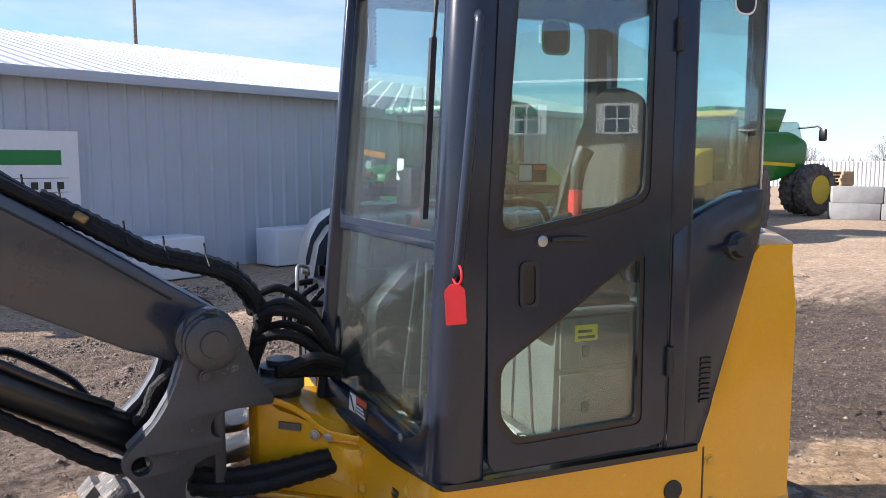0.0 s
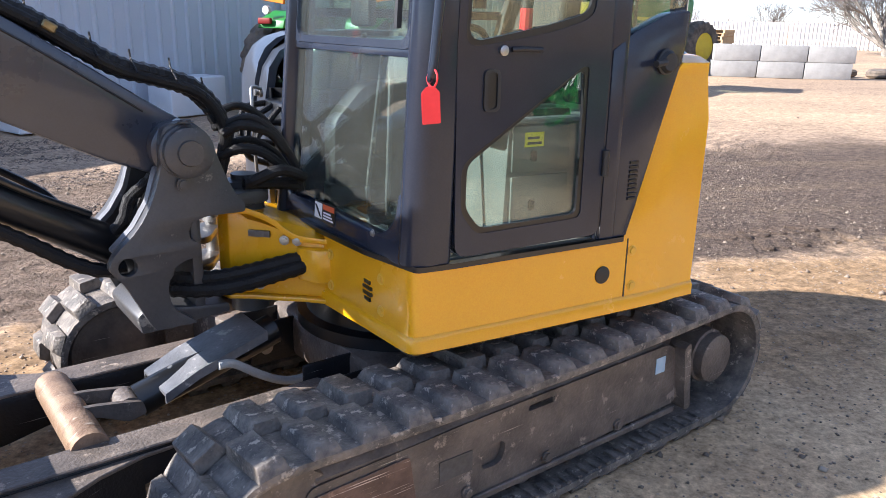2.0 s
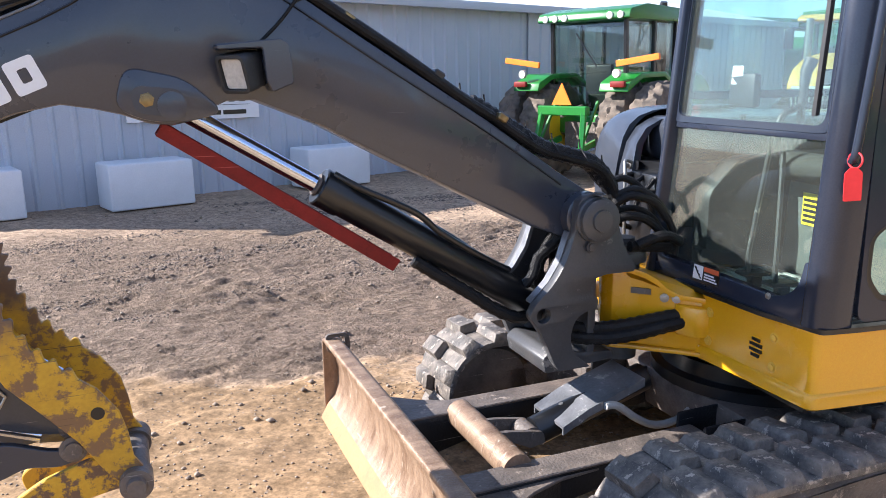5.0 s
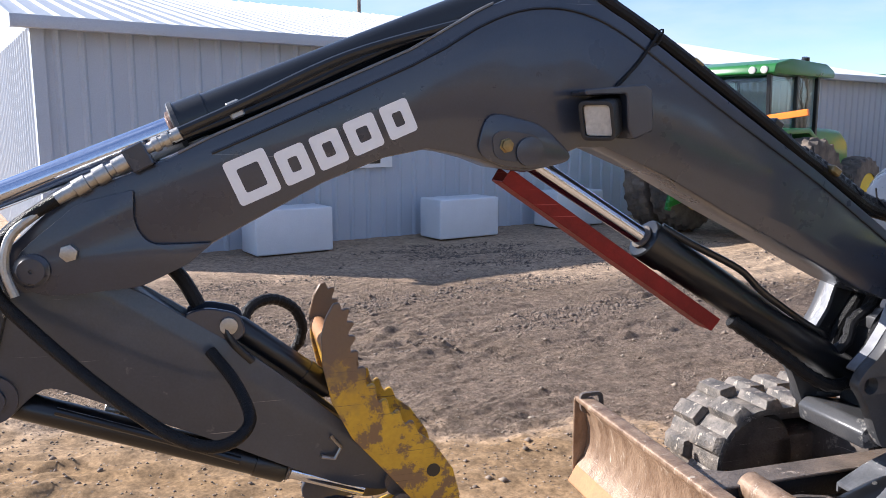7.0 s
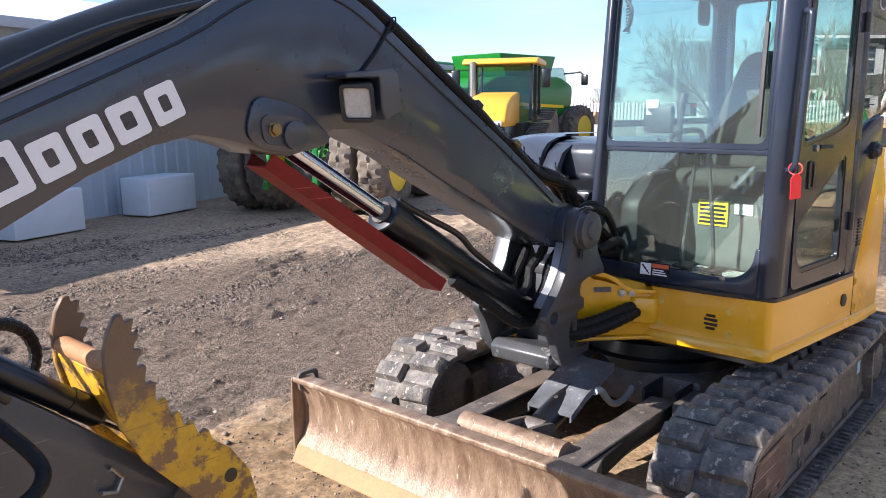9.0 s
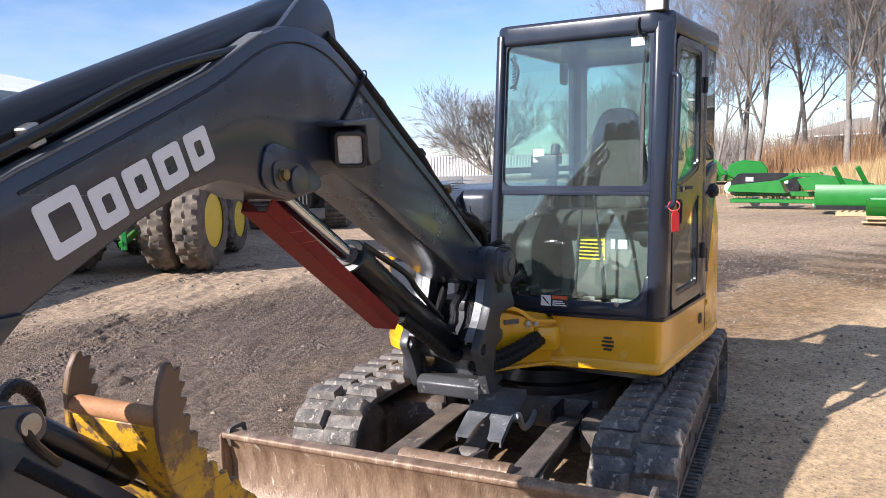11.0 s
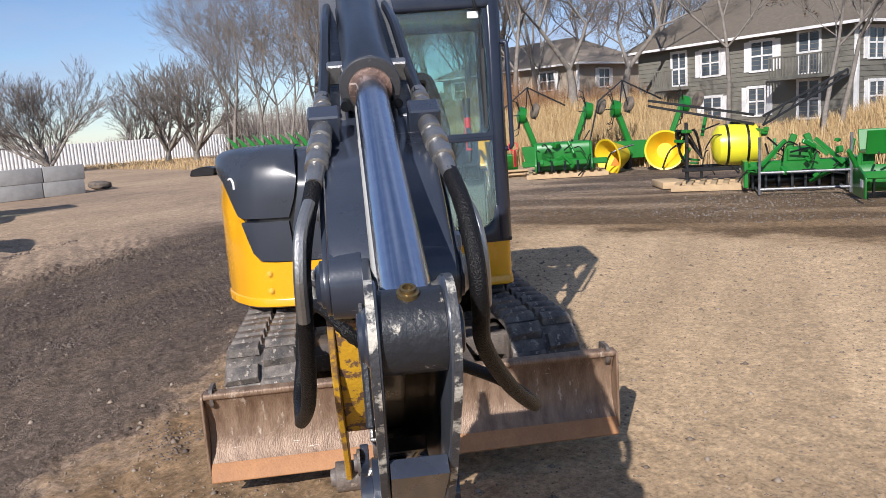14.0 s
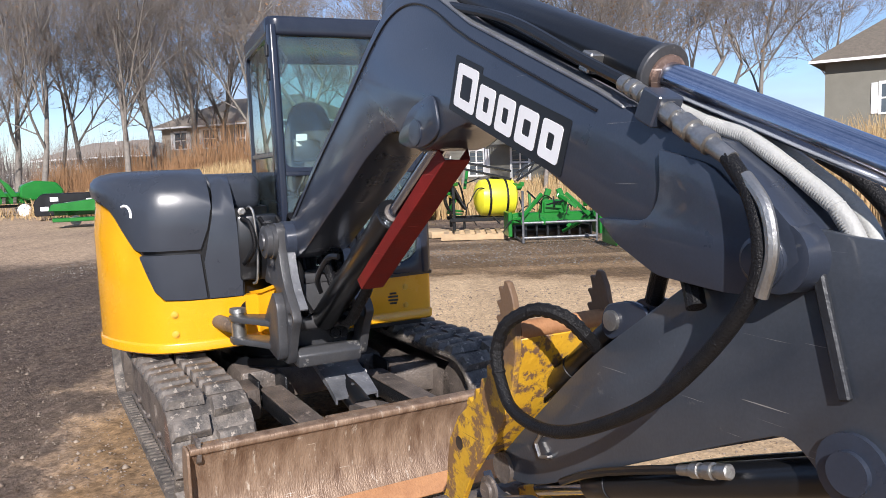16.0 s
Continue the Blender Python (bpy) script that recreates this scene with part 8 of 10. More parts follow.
tube(bm, [(-5.2, 1.7, 3.45), (-5.5, 1.7, 3.3), (-5.55, 1.7, 3.0)], [0.21, 0.23, 0.24], 18)
part("unloading_auger", bm, M_GREEN, comb, "long green unloading auger tube", AT_C)
for y, r in ((-1.25, 0.92), (-1.85, 0.92), (1.25, 0.92), (1.85, 0.92)):
    wheel(comb, (2.4, y, r), (0, 1, 0), r, 0.5, AT_C, M_RIM, 0.12)
for y in (-1.3, 1.3):
    wheel(comb, (-2.3, y, 0.70), (0, 1, 0), 0.70, 0.42, AT_C, M_RIM, 0.10)
bm = bmesh.new()
tube(bm, [(2.5, -1.0, 3.1), (2.6, -1.7, 3.15), (2.6, -1.9, 3.0)], 0.035, 8)
part("mirror_arm", bm, M_BLACK, comb, "", AT_C)
bm = bmesh.new()
box(bm, 2.53, 2.66, -2.06, -1.78, 2.62, 3.05)
bevel(bm, 0.05)
part("mirror", bm, M_BLACK, comb, "", AT_C)

# ---- concrete blocks, pallets, white fence ----
AT_B = pose(12.85, 25.5, 0, 0, 0, -20)
for row in range(2):
    for k in range(3):
        bm = bmesh.new()
        box(bm, 0.01, 1.50, 0, 0.6, 0, 0.545)
        bevel(bm, 0.02)
        solid("concrete_block", bm, M_CONC, "stacked pale grey concrete block", "block", "wall of stacked blocks", m=AT_B @ pose(k * 1.52 + (0.0 if row == 0 else 0.06), 0, row * 0.55 - 0.01))


def pallet(name, m, boards=7, w=1.2, d=1.0, group="pallets", label="bare wooden pallet on the gravel"):
    ob = thing(name, m, label, "pallet", group)
    for k in range(boards):
        x = -w / 2 + (k + 0.5) * w / boards
        bm = bmesh.new()
        box(bm, x - 0.055, x + 0.055, -d / 2, d / 2, 0.115, 0.137)
        part("slat", bm, M_WOOD, ob, "", m)
    for y in (-d / 2 + 0.04, 0, d / 2 - 0.04):
        bm = bmesh.new()
        box(bm, -w / 2, w / 2, y - 0.04, y + 0.04, 0.022, 0.114)
        part("bearer", bm, M_WOOD, ob, "", m)
        bm = bmesh.new()
        box(bm, -w / 2, w / 2, y - 0.05, y + 0.05, 0.0, 0.021)
        part("slat", bm, M_WOOD, ob, "", m)
    return ob


first = pallet("pallet", pose(15.2, 32.6, 0, 0, 0, 40), group="stacked pallets", label="weathered wooden pallet in a tall stack")
for s, (x, y, n) in enumerate(((15.2, 32.6, 11), (16.3, 32.0, 11))):
    for k in range(n):
        if s == 0 and k == 0:
            continue
        copy_thing(first, pose(x + random.uniform(-0.03, 0.03), y + random.uniform(-0.03, 0.03), k * 0.139, 0, 0, 40 + random.uniform(-3, 3)))

fx0, fy0, fx1, fy1 = 14.0, 69.0, 92.0, 37.0
flen = math.hypot(fx1 - fx0, fy1 - fy0)
AT_N = pose(fx0, fy0, 0, 0, 0, math.degrees(math.atan2(fy1 - fy0, fx1 - fx0)))
per = 6.1
for k in range(int(flen / per)):
    bm = bmesh.new()
    prof = []
    x = 0.05
    while x < per - 0.35:
        prof += [(x, 0.0), (x + 0.12, 0.0), (x + 0.16, -0.05), (x + 0.26, -0.05), (x + 0.30, 0.0)]
        x += 0.30
    prof += [(per - 0.05, 0.0), (per - 0.05, 0.2), (0.05, 0.2)]
    clean = [prof[0]]
    for p in prof[1:]:
        if abs(p[0] - clean[-1][0]) + abs(p[1] - clean[-1][1]) > 1e-4:
            clean.append(p)
    prism(bm, clean, 0.0, 2.05, "z")
    solid("fence_panel", bm, M_FENCE, "white ribbed steel fence panel", "fence", "white yard fence", m=AT_N @ pose(k * per, 0, 0.0))


# ---- implements along the grass bank ----
def implement(name, x, y, yaw, label, category="implement", z=0.0):
    m = pose(x, y, z, 0, 0, yaw)
    return thing(name, m, label, category, "implements for sale"), m


def bits(ob, m, rows, material=None):
    """Bars given as (name, a, b, width, height) under one thing."""
    for nm, a, b, w, h in rows:
        bar(nm, a, b, w, h, material or M_GREEN, ob, m)


def plate(nm, pts, a, b, axis, material, ob, m, label="", bev=0.01):
    bm = bmesh.new()
    prism(bm, pts, a, b, axis)
    if bev:
        bevel(bm, bev, 1)
    return part(nm, bm, material, ob, label, m)


def small_wheel(ob, m, c, axis, r, w, material=None):
    bm = bmesh.new()
    disc_stack(bm, Vector(c) - Vector(axis).normalized() * w / 2, axis, [(0, r * 0.5), (0.004, r * 0.8), (w * 0.25, r), (w * 0.75, r), (w - 0.004, r * 0.8), (w, r * 0.5)], 22)
    t = part("tyre", bm, material or M_TYRE, ob, "small black tyre", m)
    bm = bmesh.new()
    disc_stack(bm, Vector(c) - Vector(axis).normalized() * (w * 0.45), axis, [(0, r * 0.52), (w * 0.9, r * 0.52)], 16)
    part("hub", bm, M_STEEL, t, "", m)


def fittings(ob, m, x, y, z, n, seed):
    """Links, springs, hoses and brackets that crowd an implement's frame."""
    r = random.Random(seed)
    for k in range(n):
        a = Vector((r.uniform(*x), r.uniform(*y), r.uniform(*z)))
        d = Vector((r.uniform(-1, 1), r.uniform(-0.6, 0.6), r.uniform(-0.7, 0.9))).normalized() * r.uniform(0.18, 0.5)
        b = a + d
        b.z = max(0.05, b.z)
        kind = k % 4
        if kind == 0:
            bar("link", a, b, r.uniform(0.03, 0.07), r.uniform(0.03, 0.09), M_GREEN, ob, m)
        elif kind == 1:
            bar("bracket", a, a + d * 0.4, r.uniform(0.08, 0.16), r.uniform(0.02, 0.12), M_GREEN, ob, m)
        elif kind == 2:
            bm = bmesh.new()
            tube(bm, [a, (a + b) / 2 + Vector((0, 0, 0.12)), b], 0.014, 6, smooth=4)
            part("hose", bm, M_HOSE, ob, "", m)
        else:
            bar("rod", a, b, 0.03, 0.03, M_BLACK, ob, m)


# disc mower and hay tools at the far end
ob, m = implement("disc_mower", 20.6, 12.9, 112, "green disc mower on small white wheels")
bits(ob, m, [("frame_bar", (-2.2, 0, 0.45), (2.0, 0, 0.45), 0.18, 0.16), ("frame_bar", (-2.0, 0.5, 0.25), (2.0, 0.5, 0.25), 0.5, 0.12), ("arm", (-1.8, 0.2, 0.4), (-0.4, -0.4, 1.05), 0.12, 0.12), ("arm", (1.6, 0.2, 0.4), (0.2, -0.4, 1.05), 0.12, 0.12),
             ("frame_bar", (-0.5, -0.4, 1.05), (0.4, -0.4, 1.05), 0.14, 0.14)])
plate("canopy", [(-2.2, 0.50), (-0.2, 0.62), (0.0, 0.95), (-0.7, 1.08), (-2.1, 0.80)], 0.1, 0.75, "y", M_GREEN, ob, m)
plate("canopy", [(0.3, 0.50), (2.1, 0.55), (2.0, 0.75), (0.5, 0.92)], 0.1, 0.75, "y", M_GREEN, ob, m)
for x in (-1.4, -0.5, 0.5, 1.4):
    small_wheel(ob, m, (x, -0.35, 0.17), (0, 1, 0), 0.17, 0.09, M_TRIM)
# blade box with forks on a pallet
ob, m = implement("land_grader", 18.9, 10.4, 112, "green front blade with raised fork arms on a pallet")
plate("mouldboard", [(0.0, 0.16), (0.08, 0.35), (0.06, 0.72), (0.0, 0.86), (-0.04, 0.72), (-0.03, 0.35), (-0.06, 0.16)], -1.2, 0.95, "x", M_GREEN, ob, m)
plate("wear_strip", [(-1.1, 0.14), (0.9, 0.14), (0.9, 0.26), (-1.1, 0.26)], 0.06, 0.085, "y", M_BLACK, ob, m, "", 0)
bits(ob, m, [("fork_arm", (-0.5, -0.5, 0.5), (-0.1, -0.15, 1.35), 0.09, 0.12), ("fork_arm", (0.1, -0.5, 0.5), (0.5, -0.15, 1.35), 0.09, 0.12), ("brace", (-0.8, -0.7, 0.35), (0.8, -0.7, 0.35), 0.12, 0.15), ("brace", (0.9, -0.9, 0.3), (0.9, 0.0, 0.55), 0.1, 0.35)])
pallet("pallet", pose(18.9, 10.1, 0, 0, 0, 110), group="pallets under implements", label="wooden pallet under a green implement")
# tub with planks
ob, m = implement("loader_bucket", 16.9, 8.0, 112, "green loader bucket resting on planks")
plate("shell", rounded([(-0.45, 0.28), (0.35, 0.20), (0.55, 0.45), (0.62, 0.62), (0.56, 0.62), (0.32, 0.27), (-0.38, 0.34), (-0.42, 0.62), (-0.48, 0.62)], 0.02, 2), -1.0, 0.9, "x", M_GREEN, ob, m)
plate("end_plate", [(-0.45, 0.28), (0.35, 0.22), (0.6, 0.6), (-0.47, 0.6)], -1.02, -0.99, "x", M_GREEN, ob, m, "", 0)
plate("end_plate", [(-0.45, 0.28), (0.35, 0.22), (0.6, 0.6), (-0.47, 0.6)], 0.89, 0.92, "x", M_GREEN, ob, m, "", 0)
for k in range(4):
    bm = bmesh.new()
    box(bm, -1.1, 1.1, -0.07, 0.07, 0, 0.05)
    bevel(bm, 0.006, 1)
    solid("plank", bm, M_WOOD, "sawn wooden plank in a low stack", "plank", "planks under the bucket", m=pose(16.6 - 0.16 * (k % 2), 7.75 - 0.05 * k, 0.05 * k, 0, 0, 295 + 2 * k))
# rotary tiller / spreader on a pallet
ob, m = implement("rotary_tiller", 16.5, 5.5, 104, "green rotary tiller on a wooden pallet")
plate("hood", rounded([(-0.5, 0.45), (-0.55, 0.80), (-0.45, 0.95), (0.45, 0.95), (0.5, 0.80), (0.5, 0.45)], 0.06, 3), -0.75, 0.70, "x", M_GREEN, ob, m, "green sheet steel hood", 0.02)
plate("side_plate", rounded([(-0.6, 0.16), (-0.55, 0.9), (0.4, 0.95), (0.75, 0.35), (0.7, 0.16)], 0.06, 3), -0.80, -0.75, "x", M_GREEN, ob, m)
plate("side_plate", rounded([(-0.6, 0.16), (-0.55, 0.9), (0.4, 0.95), (0.75, 0.35), (0.7, 0.16)], 0.06, 3), 0.70, 0.75, "x", M_GREEN, ob, m)
bits(ob, m, [("frame_bar", (-1.2, 0.45, 0.4), (1.1, 0.45, 0.4), 0.16, 0.16), ("tooth_bar", (-0.9, 0.1, 0.25), (0.75, 0.1, 0.25), 0.2, 0.16), ("gearbox", (0.15, 0.35, 0.6), (0.6, 0.35, 0.6), 0.3, 0.3)], None)
for k in range(5):
    bar("tine", (-0.75 + k * 0.35, 0.55, 0.45), (-0.75 + k * 0.35, 0.75, 0.2), 0.06, 0.03, M_BLACK, ob, m)
fittings(ob, m, (-0.7, 0.65), (0.3, 0.7), (0.25, 0.95), 22, 5)
pallet("pallet", pose(16.5, 5.4, 0, 0, 0, 105), w=2.2, d=1.3, boards=10, group="pallets under implements", label="wooden pallet under a green implement")
# rakes folded upright behind
for i, (x, y) in enumerate(((18.2, 6.1), (18.7, 3.4))):
    ob, m = implement("wheel_rake", x, y, 104, "green folding hay rake with arms raised")
    plate("hopper", [(-0.9, 0.30), (0.9, 0.30), (1.0, 0.80), (-1.0, 0.80)], -0.3, 0.3, "y", M_GREEN, ob, m)
    for sx in (-0.75, 0.75):
        bar("lift_arm", (sx * 0.7, 0, 0.6), (sx * 1.25, 0.1, 1.75), 0.22, 0.16, M_GREEN, ob, m)
        bm = bmesh.new()
        disc_stack(bm, (sx * 1.3, 0.12, 1.75), (1, 0.2, 0.2), [(-0.14, 0.12), (-0.13, 0.24), (0.06, 0.26), (0.1, 0.14)], 16)
        part("rotor_head", bm, M_GREEN, ob, "", m)
        small_wheel(ob, m, (sx * 1.3 - 0.42, 0.05, 1.85), (1, 0.3, 0.3), 0.24, 0.17)
        for a in range(8):
            t = 2 * math.pi * a / 8
            bm = bmesh.new()
            tube(bm, [(sx * 1.3, 0.15, 1.75), (sx * 1.3 + 0.1, 0.15 + 0.55 * math.cos(t), 1.75 + 0.55 * math.sin(t)), (sx * 1.3 + 0.22, 0.15 + 0.62 * math.cos(t), 1.75 + 0.62 * math.sin(t))], 0.014, 5)
            part("tine_arm", bm, M_BLACK, ob, "", m)
    fittings(ob, m, (-0.8, 0.8), (-0.1, 0.35), (0.4, 0.85), 16, 30 + i)
    bm = bmesh.new()
    tube(bm, [(1.75, 0.2, 0.75), (1.45, 0.2, 2.0), (0.75, 0.2, 2.55), (-0.35, 0.2, 1.95)], 0.025, 6)
    tube(bm, [(0.75, 0.2, 2.55), (0.55, 0.2, 1.6)], 0.02, 6)
    tube(bm, [(0.75, 0.2, 2.55), (0.85, 0.2, 1.6)], 0.02, 6)
    part("guard_rail", bm, M_BLACK, ob, "bent black guard rail", m)
# yellow cone spreaders
for i, (x, y) in enumerate(((17.3, 4.15), (17.7, 2.85))):
    ob, m = implement("cone_spreader", x, y, 97 + 25 * i, "yellow cone spreader lying on its side", "spreader")
    bm = bmesh.new()
    tilt = Vector((0.70, 0.62, -0.12)).normalized() if i == 0 else Vector((0.445, 0.89, 0.08)).normalized()
    disc_stack(bm, Vector((-0.35 * tilt.x, -0.35 * tilt.y, 0.48)), tilt, [(0.0, 0.20), (0.05, 0.24), (0.62, 0.52), (0.64, 0.55), (0.67, 0.55), (0.66, 0.50), (0.10, 0.22)], 40)
    hop = part("hopper", bm, M_TYEL, ob, "bright yellow plastic hopper", m)
    bm = bmesh.new()
    disc_stack(bm, Vector((-0.42 * tilt.x, -0.42 * tilt.y, 0.28)), tilt, [(0, 0.08), (0.04, 0.26), (0.06, 0.26), (0.08, 0.08)], 20)
    part("spinner", bm, M_BLACK, ob, "", m)
    bm = bmesh.new()
    tube(bm, [(0.3, 0.45, 0.05), (0.1, 0.55, 0.55), (-0.5, 0.45, 0.75)], 0.025, 8, smooth=4)
    part("frame_tube", bm, M_BLACK, ob, "", m)
    if i == 0:
        plate("warning_triangle", [(-0.14, 0.20), (0.14, 0.20), (0.0, 0.44)], 0.545, 0.56, "y", M_AMBER, ob, m, "orange warning triangle", 0)
# boom sprayer with yellow tank
ob, m = implement("field_sprayer", 12.3, 1.05, 95, "field sprayer with lemon yellow tank on a pallet", "sprayer")
bm = bmesh.new()
disc_stack(bm, (-0.62, 0.1, 0.86), (1, 0.12, 0), [(0, 0.16), (0.03, 0.30), (0.09, 0.39), (0.30, 0.42), (0.62, 0.42), (0.82, 0.39), (0.90, 0.28), (0.93, 0.14)], 36)
tank = part("tank", bm, M_TANK, ob, "lemon yellow plastic tank", m)
for x in (-0.36, 0.02):
    bm = bmesh.new()
    disc_stack(bm, (x, 0.17 + x * 0.12, 0.86), (1, 0.12, 0), [(0, 0.428), (0.05, 0.428)], 36)
    part("tank_strap", bm, M_BLACK, tank, "", m)
bm = bmesh.new()
disc_stack(bm, (-0.16, 0.14, 1.26), (0, 0, 1), [(0, 0.12), (0.06, 0.12), (0.07, 0.10)], 18)
part("lid", bm, M_BLACK, tank, "", m)
bits(ob, m, [("frame_bar", (-0.8, -0.35, 0.40), (0.9, -0.35, 0.40), 0.08, 0.08), ("frame_bar", (-0.8, 0.45, 0.40), (0.9, 0.45, 0.40), 0.08, 0.08), ("frame_bar", (0.8, -0.4, 0.18), (0.8, -0.4, 1.35), 0.07, 0.07), ("frame_bar", (0.8, 0.4, 0.18), (0.8, 0.4, 1.35), 0.07, 0.07),
             ("cross_bar", (0.8, -0.5, 0.9), (0.8, 0.5, 0.9), 0.07, 0.07), ("leg", (-0.6, -0.35, 0.14), (-0.6, -0.35, 0.42), 0.06, 0.06), ("leg", (0.5, -0.35, 0.14), (0.5, -0.35, 0.42), 0.06, 0.06)], M_BLACK)
for z in (0.0, 0.18):
    bar("boom_rail", (-0.7, -0.2, 1.20 + z), (-2.3 + 0.0, -0.35, 2.10 + z * 0.6), 0.05, 0.05, M_BLACK, ob, m, "black folding spray boom")
    bar("boom_rail", (-0.5, 0.3, 1.25 + z), (1.55, 0.45, 1.75 + z * 0.6), 0.05, 0.05, M_BLACK, ob, m)
for k in range(7):
    s = k / 6
    bar("boom_lattice", (-0.7 - 1.6 * s, -0.2 - 0.15 * s, 1.20 + 0.9 * s), (-0.7 - 1.6 * min(1, s + 0.1), -0.2 - 0.15 * s, 1.38 + 0.83 * min(1, s + 0.1)), 0.03, 0.03, M_BLACK, ob, m)
for k in range(8):
    bm = bmesh.new()
    r1, r2 = random.Random(k), random.Random(k + 40)
    tube(bm, [(0.75, r1.uniform(-0.3, 0.3), 0.4), (0.95, r2.uniform(-0.3, 0.3), 0.8), (0.8 + r1.uniform(-0.2, 0.2), r1.uniform(-0.4, 0.4), 1.2), (0.5, r2.uniform(-0.3, 0.3), 0.6)], 0.022, 6, smooth=5)
    part("hose", bm, M_HOSE, ob, "", m)
pallet("pallet", pose(12.0, 0.95, 0, 0, 0, 90), w=2.3, d=1.2, boards=10, group="pallets under implements", label="wooden pallet under the sprayer")
fittings(ob, m, (-0.9, 0.9), (-0.4, 0.6), (0.35, 1.2), 24, 77)
bm = bmesh.new()
box(bm, -0.5, 0.5, -0.25, 0.25, 0, 0.14)
bevel(bm, 0.01)
solid("timber_slab", bm, M_WOOD, "thick pale timber slab on the gravel", "timber", m=pose(12.5, 2.25, 0, 0, 0, 200))


def box_blade(x, y, yaw, w, label):
    ob, m = implement("box_blade", x, y, yaw, label)
    plate("back_plate", [(-0.05, 0.10), (0.06, 0.18), (0.05, 0.45), (-0.02, 0.56), (-0.06, 0.5)], -w / 2, w / 2, "x", M_GREEN, ob, m)
    for s in (-1, 1):
        plate("side_plate", rounded([(-0.15, 0.06), (0.75, 0.06), (0.75, 0.42), (0.3, 0.55), (-0.15, 0.52)], 0.05, 3), s * w / 2, s * (w / 2 - 0.03), "x", M_GREEN, ob, m, "green side plate")
        plate("side_mark", [(0.42, 0.24), (0.62, 0.24), (0.62, 0.36), (0.42, 0.36)], s * (w / 2 + 0.002), s * (w / 2 + 0.006), "x", M_WHITE, ob, m, "white maker's mark", 0)
        bar("hitch_plate", (s * 0.35, 0.45, 0.45), (s * 0.16, 0.30, 1.0), 0.05, 0.16, M_GREEN, ob, m)
        bar("decal", (s * 0.335 - 0.03, 0.47, 0.55), (s * 0.22 - 0.03, 0.40, 0.85), 0.02, 0.08, M_WHITE, ob, m, "white decal strip")
    bits(ob, m, [("tool_bar", (-w / 2, 0.45, 0.42), (w / 2, 0.45, 0.42), 0.12, 0.12), ("mast_bar", (-0.18, 0.3, 1.0), (0.18, 0.3, 1.0), 0.08, 0.10), ("brace", (0, 0.3, 0.95), (0, -0.02, 0.5), 0.06, 0.08)])
    fittings(ob, m, (-w / 2, w / 2), (0.0, 0.7), (0.25, 0.8), 20, int(x * 10))
    for k in range(5):
        bar("shank", (-w / 2 + w * (k + 0.5) / 5, 0.45, 0.5), (-w / 2 + w * (k + 0.5) / 5, 0.42, 0.08), 0.03, 0.07, M_BLACK, ob, m)


box_blade(9.6, -1.95, 95, 1.9, "green box blade with white decals on gravel")
box_blade(10.6, -2.9, 98, 1.7, "second green box blade behind the first")
# tiller with a steel rack in front
ob, m = implement("power_harrow", 11.1, -0.25, 95, "green power harrow inside a grey tube rack")
bits(ob, m, [("main_beam", (-0.9, 0, 0.45), (0.9, 0, 0.45), 0.35, 0.24), ("mast", (-0.3, 0.1, 0.5), (-0.1, 0.1, 1.05), 0.1, 0.12), ("mast", (0.3, 0.1, 0.5), (0.1, 0.1, 1.05), 0.1, 0.12), ("gear_case", (-0.25, 0.0, 0.68), (0.25, 0.0, 0.68), 0.36, 0.28), ("link", (-0.7, 0.3, 0.5), (-0.25, 0.1, 0.95), 0.06, 0.08), ("link", (0.7, 0.3, 0.5), (0.25, 0.1, 0.95), 0.06, 0.08), ("end_cap", (-0.95, -0.3, 0.35), (-0.95, 0.3, 0.35), 0.08, 0.5), ("end_cap", (0.95, -0.3, 0.35), (0.95, 0.3, 0.35), 0.08, 0.5)])
for k in range(8):
    bar("tine", (-0.8 + k * 0.23, 0.0, 0.33), (-0.8 + k * 0.23, 0.02, 0.04), 0.05, 0.03, M_BLACK, ob, m)
bm = bmesh.new()
disc_stack(bm, (-0.85, -0.35, 0.18), (1, 0, 0), [(0, 0.15), (1.7, 0.15)], 16)
part("roller", bm, M_BLACK, ob, "", m)
fittings(ob, m, (-0.8, 0.8), (0.1, 0.6), (0.3, 0.95), 22, 8)
rack = thing("tube_rack", m, "grey welded tube rack around a harrow", "rack")
for nm, a, b in (("upright", (-0.75, 0.65, 0.0), (-0.75, 0.65, 1.05)), ("upright", (0.75, 0.65, 0.0), (0.75, 0.65, 1.05)), ("foot", (-0.75, 0.65, 0.05), (-0.75, -0.3, 0.05)),
                 ("foot", (0.75, 0.65, 0.05), (0.75, -0.3, 0.05)), ("cross_tube", (-0.75, 0.65, 0.4), (0.75, 0.65, 0.4)), ("cross_tube", (-0.75, 0.65, 0.1), (0.75, 0.65, 0.1))):
    bm = bmesh.new()
    tube(bm, [a, b], 0.025, 8)
    part(nm, bm, M_PLATEG, rack, "", m)
bar("post", (0, 0, 0), (0, 0, 1.6), 0.05, 0.05, M_BLACK, implement("marker_post", 12.4, -2.7, 0, "thin black upright marker post", "post")[0], pose(12.4, -2.7, 0))
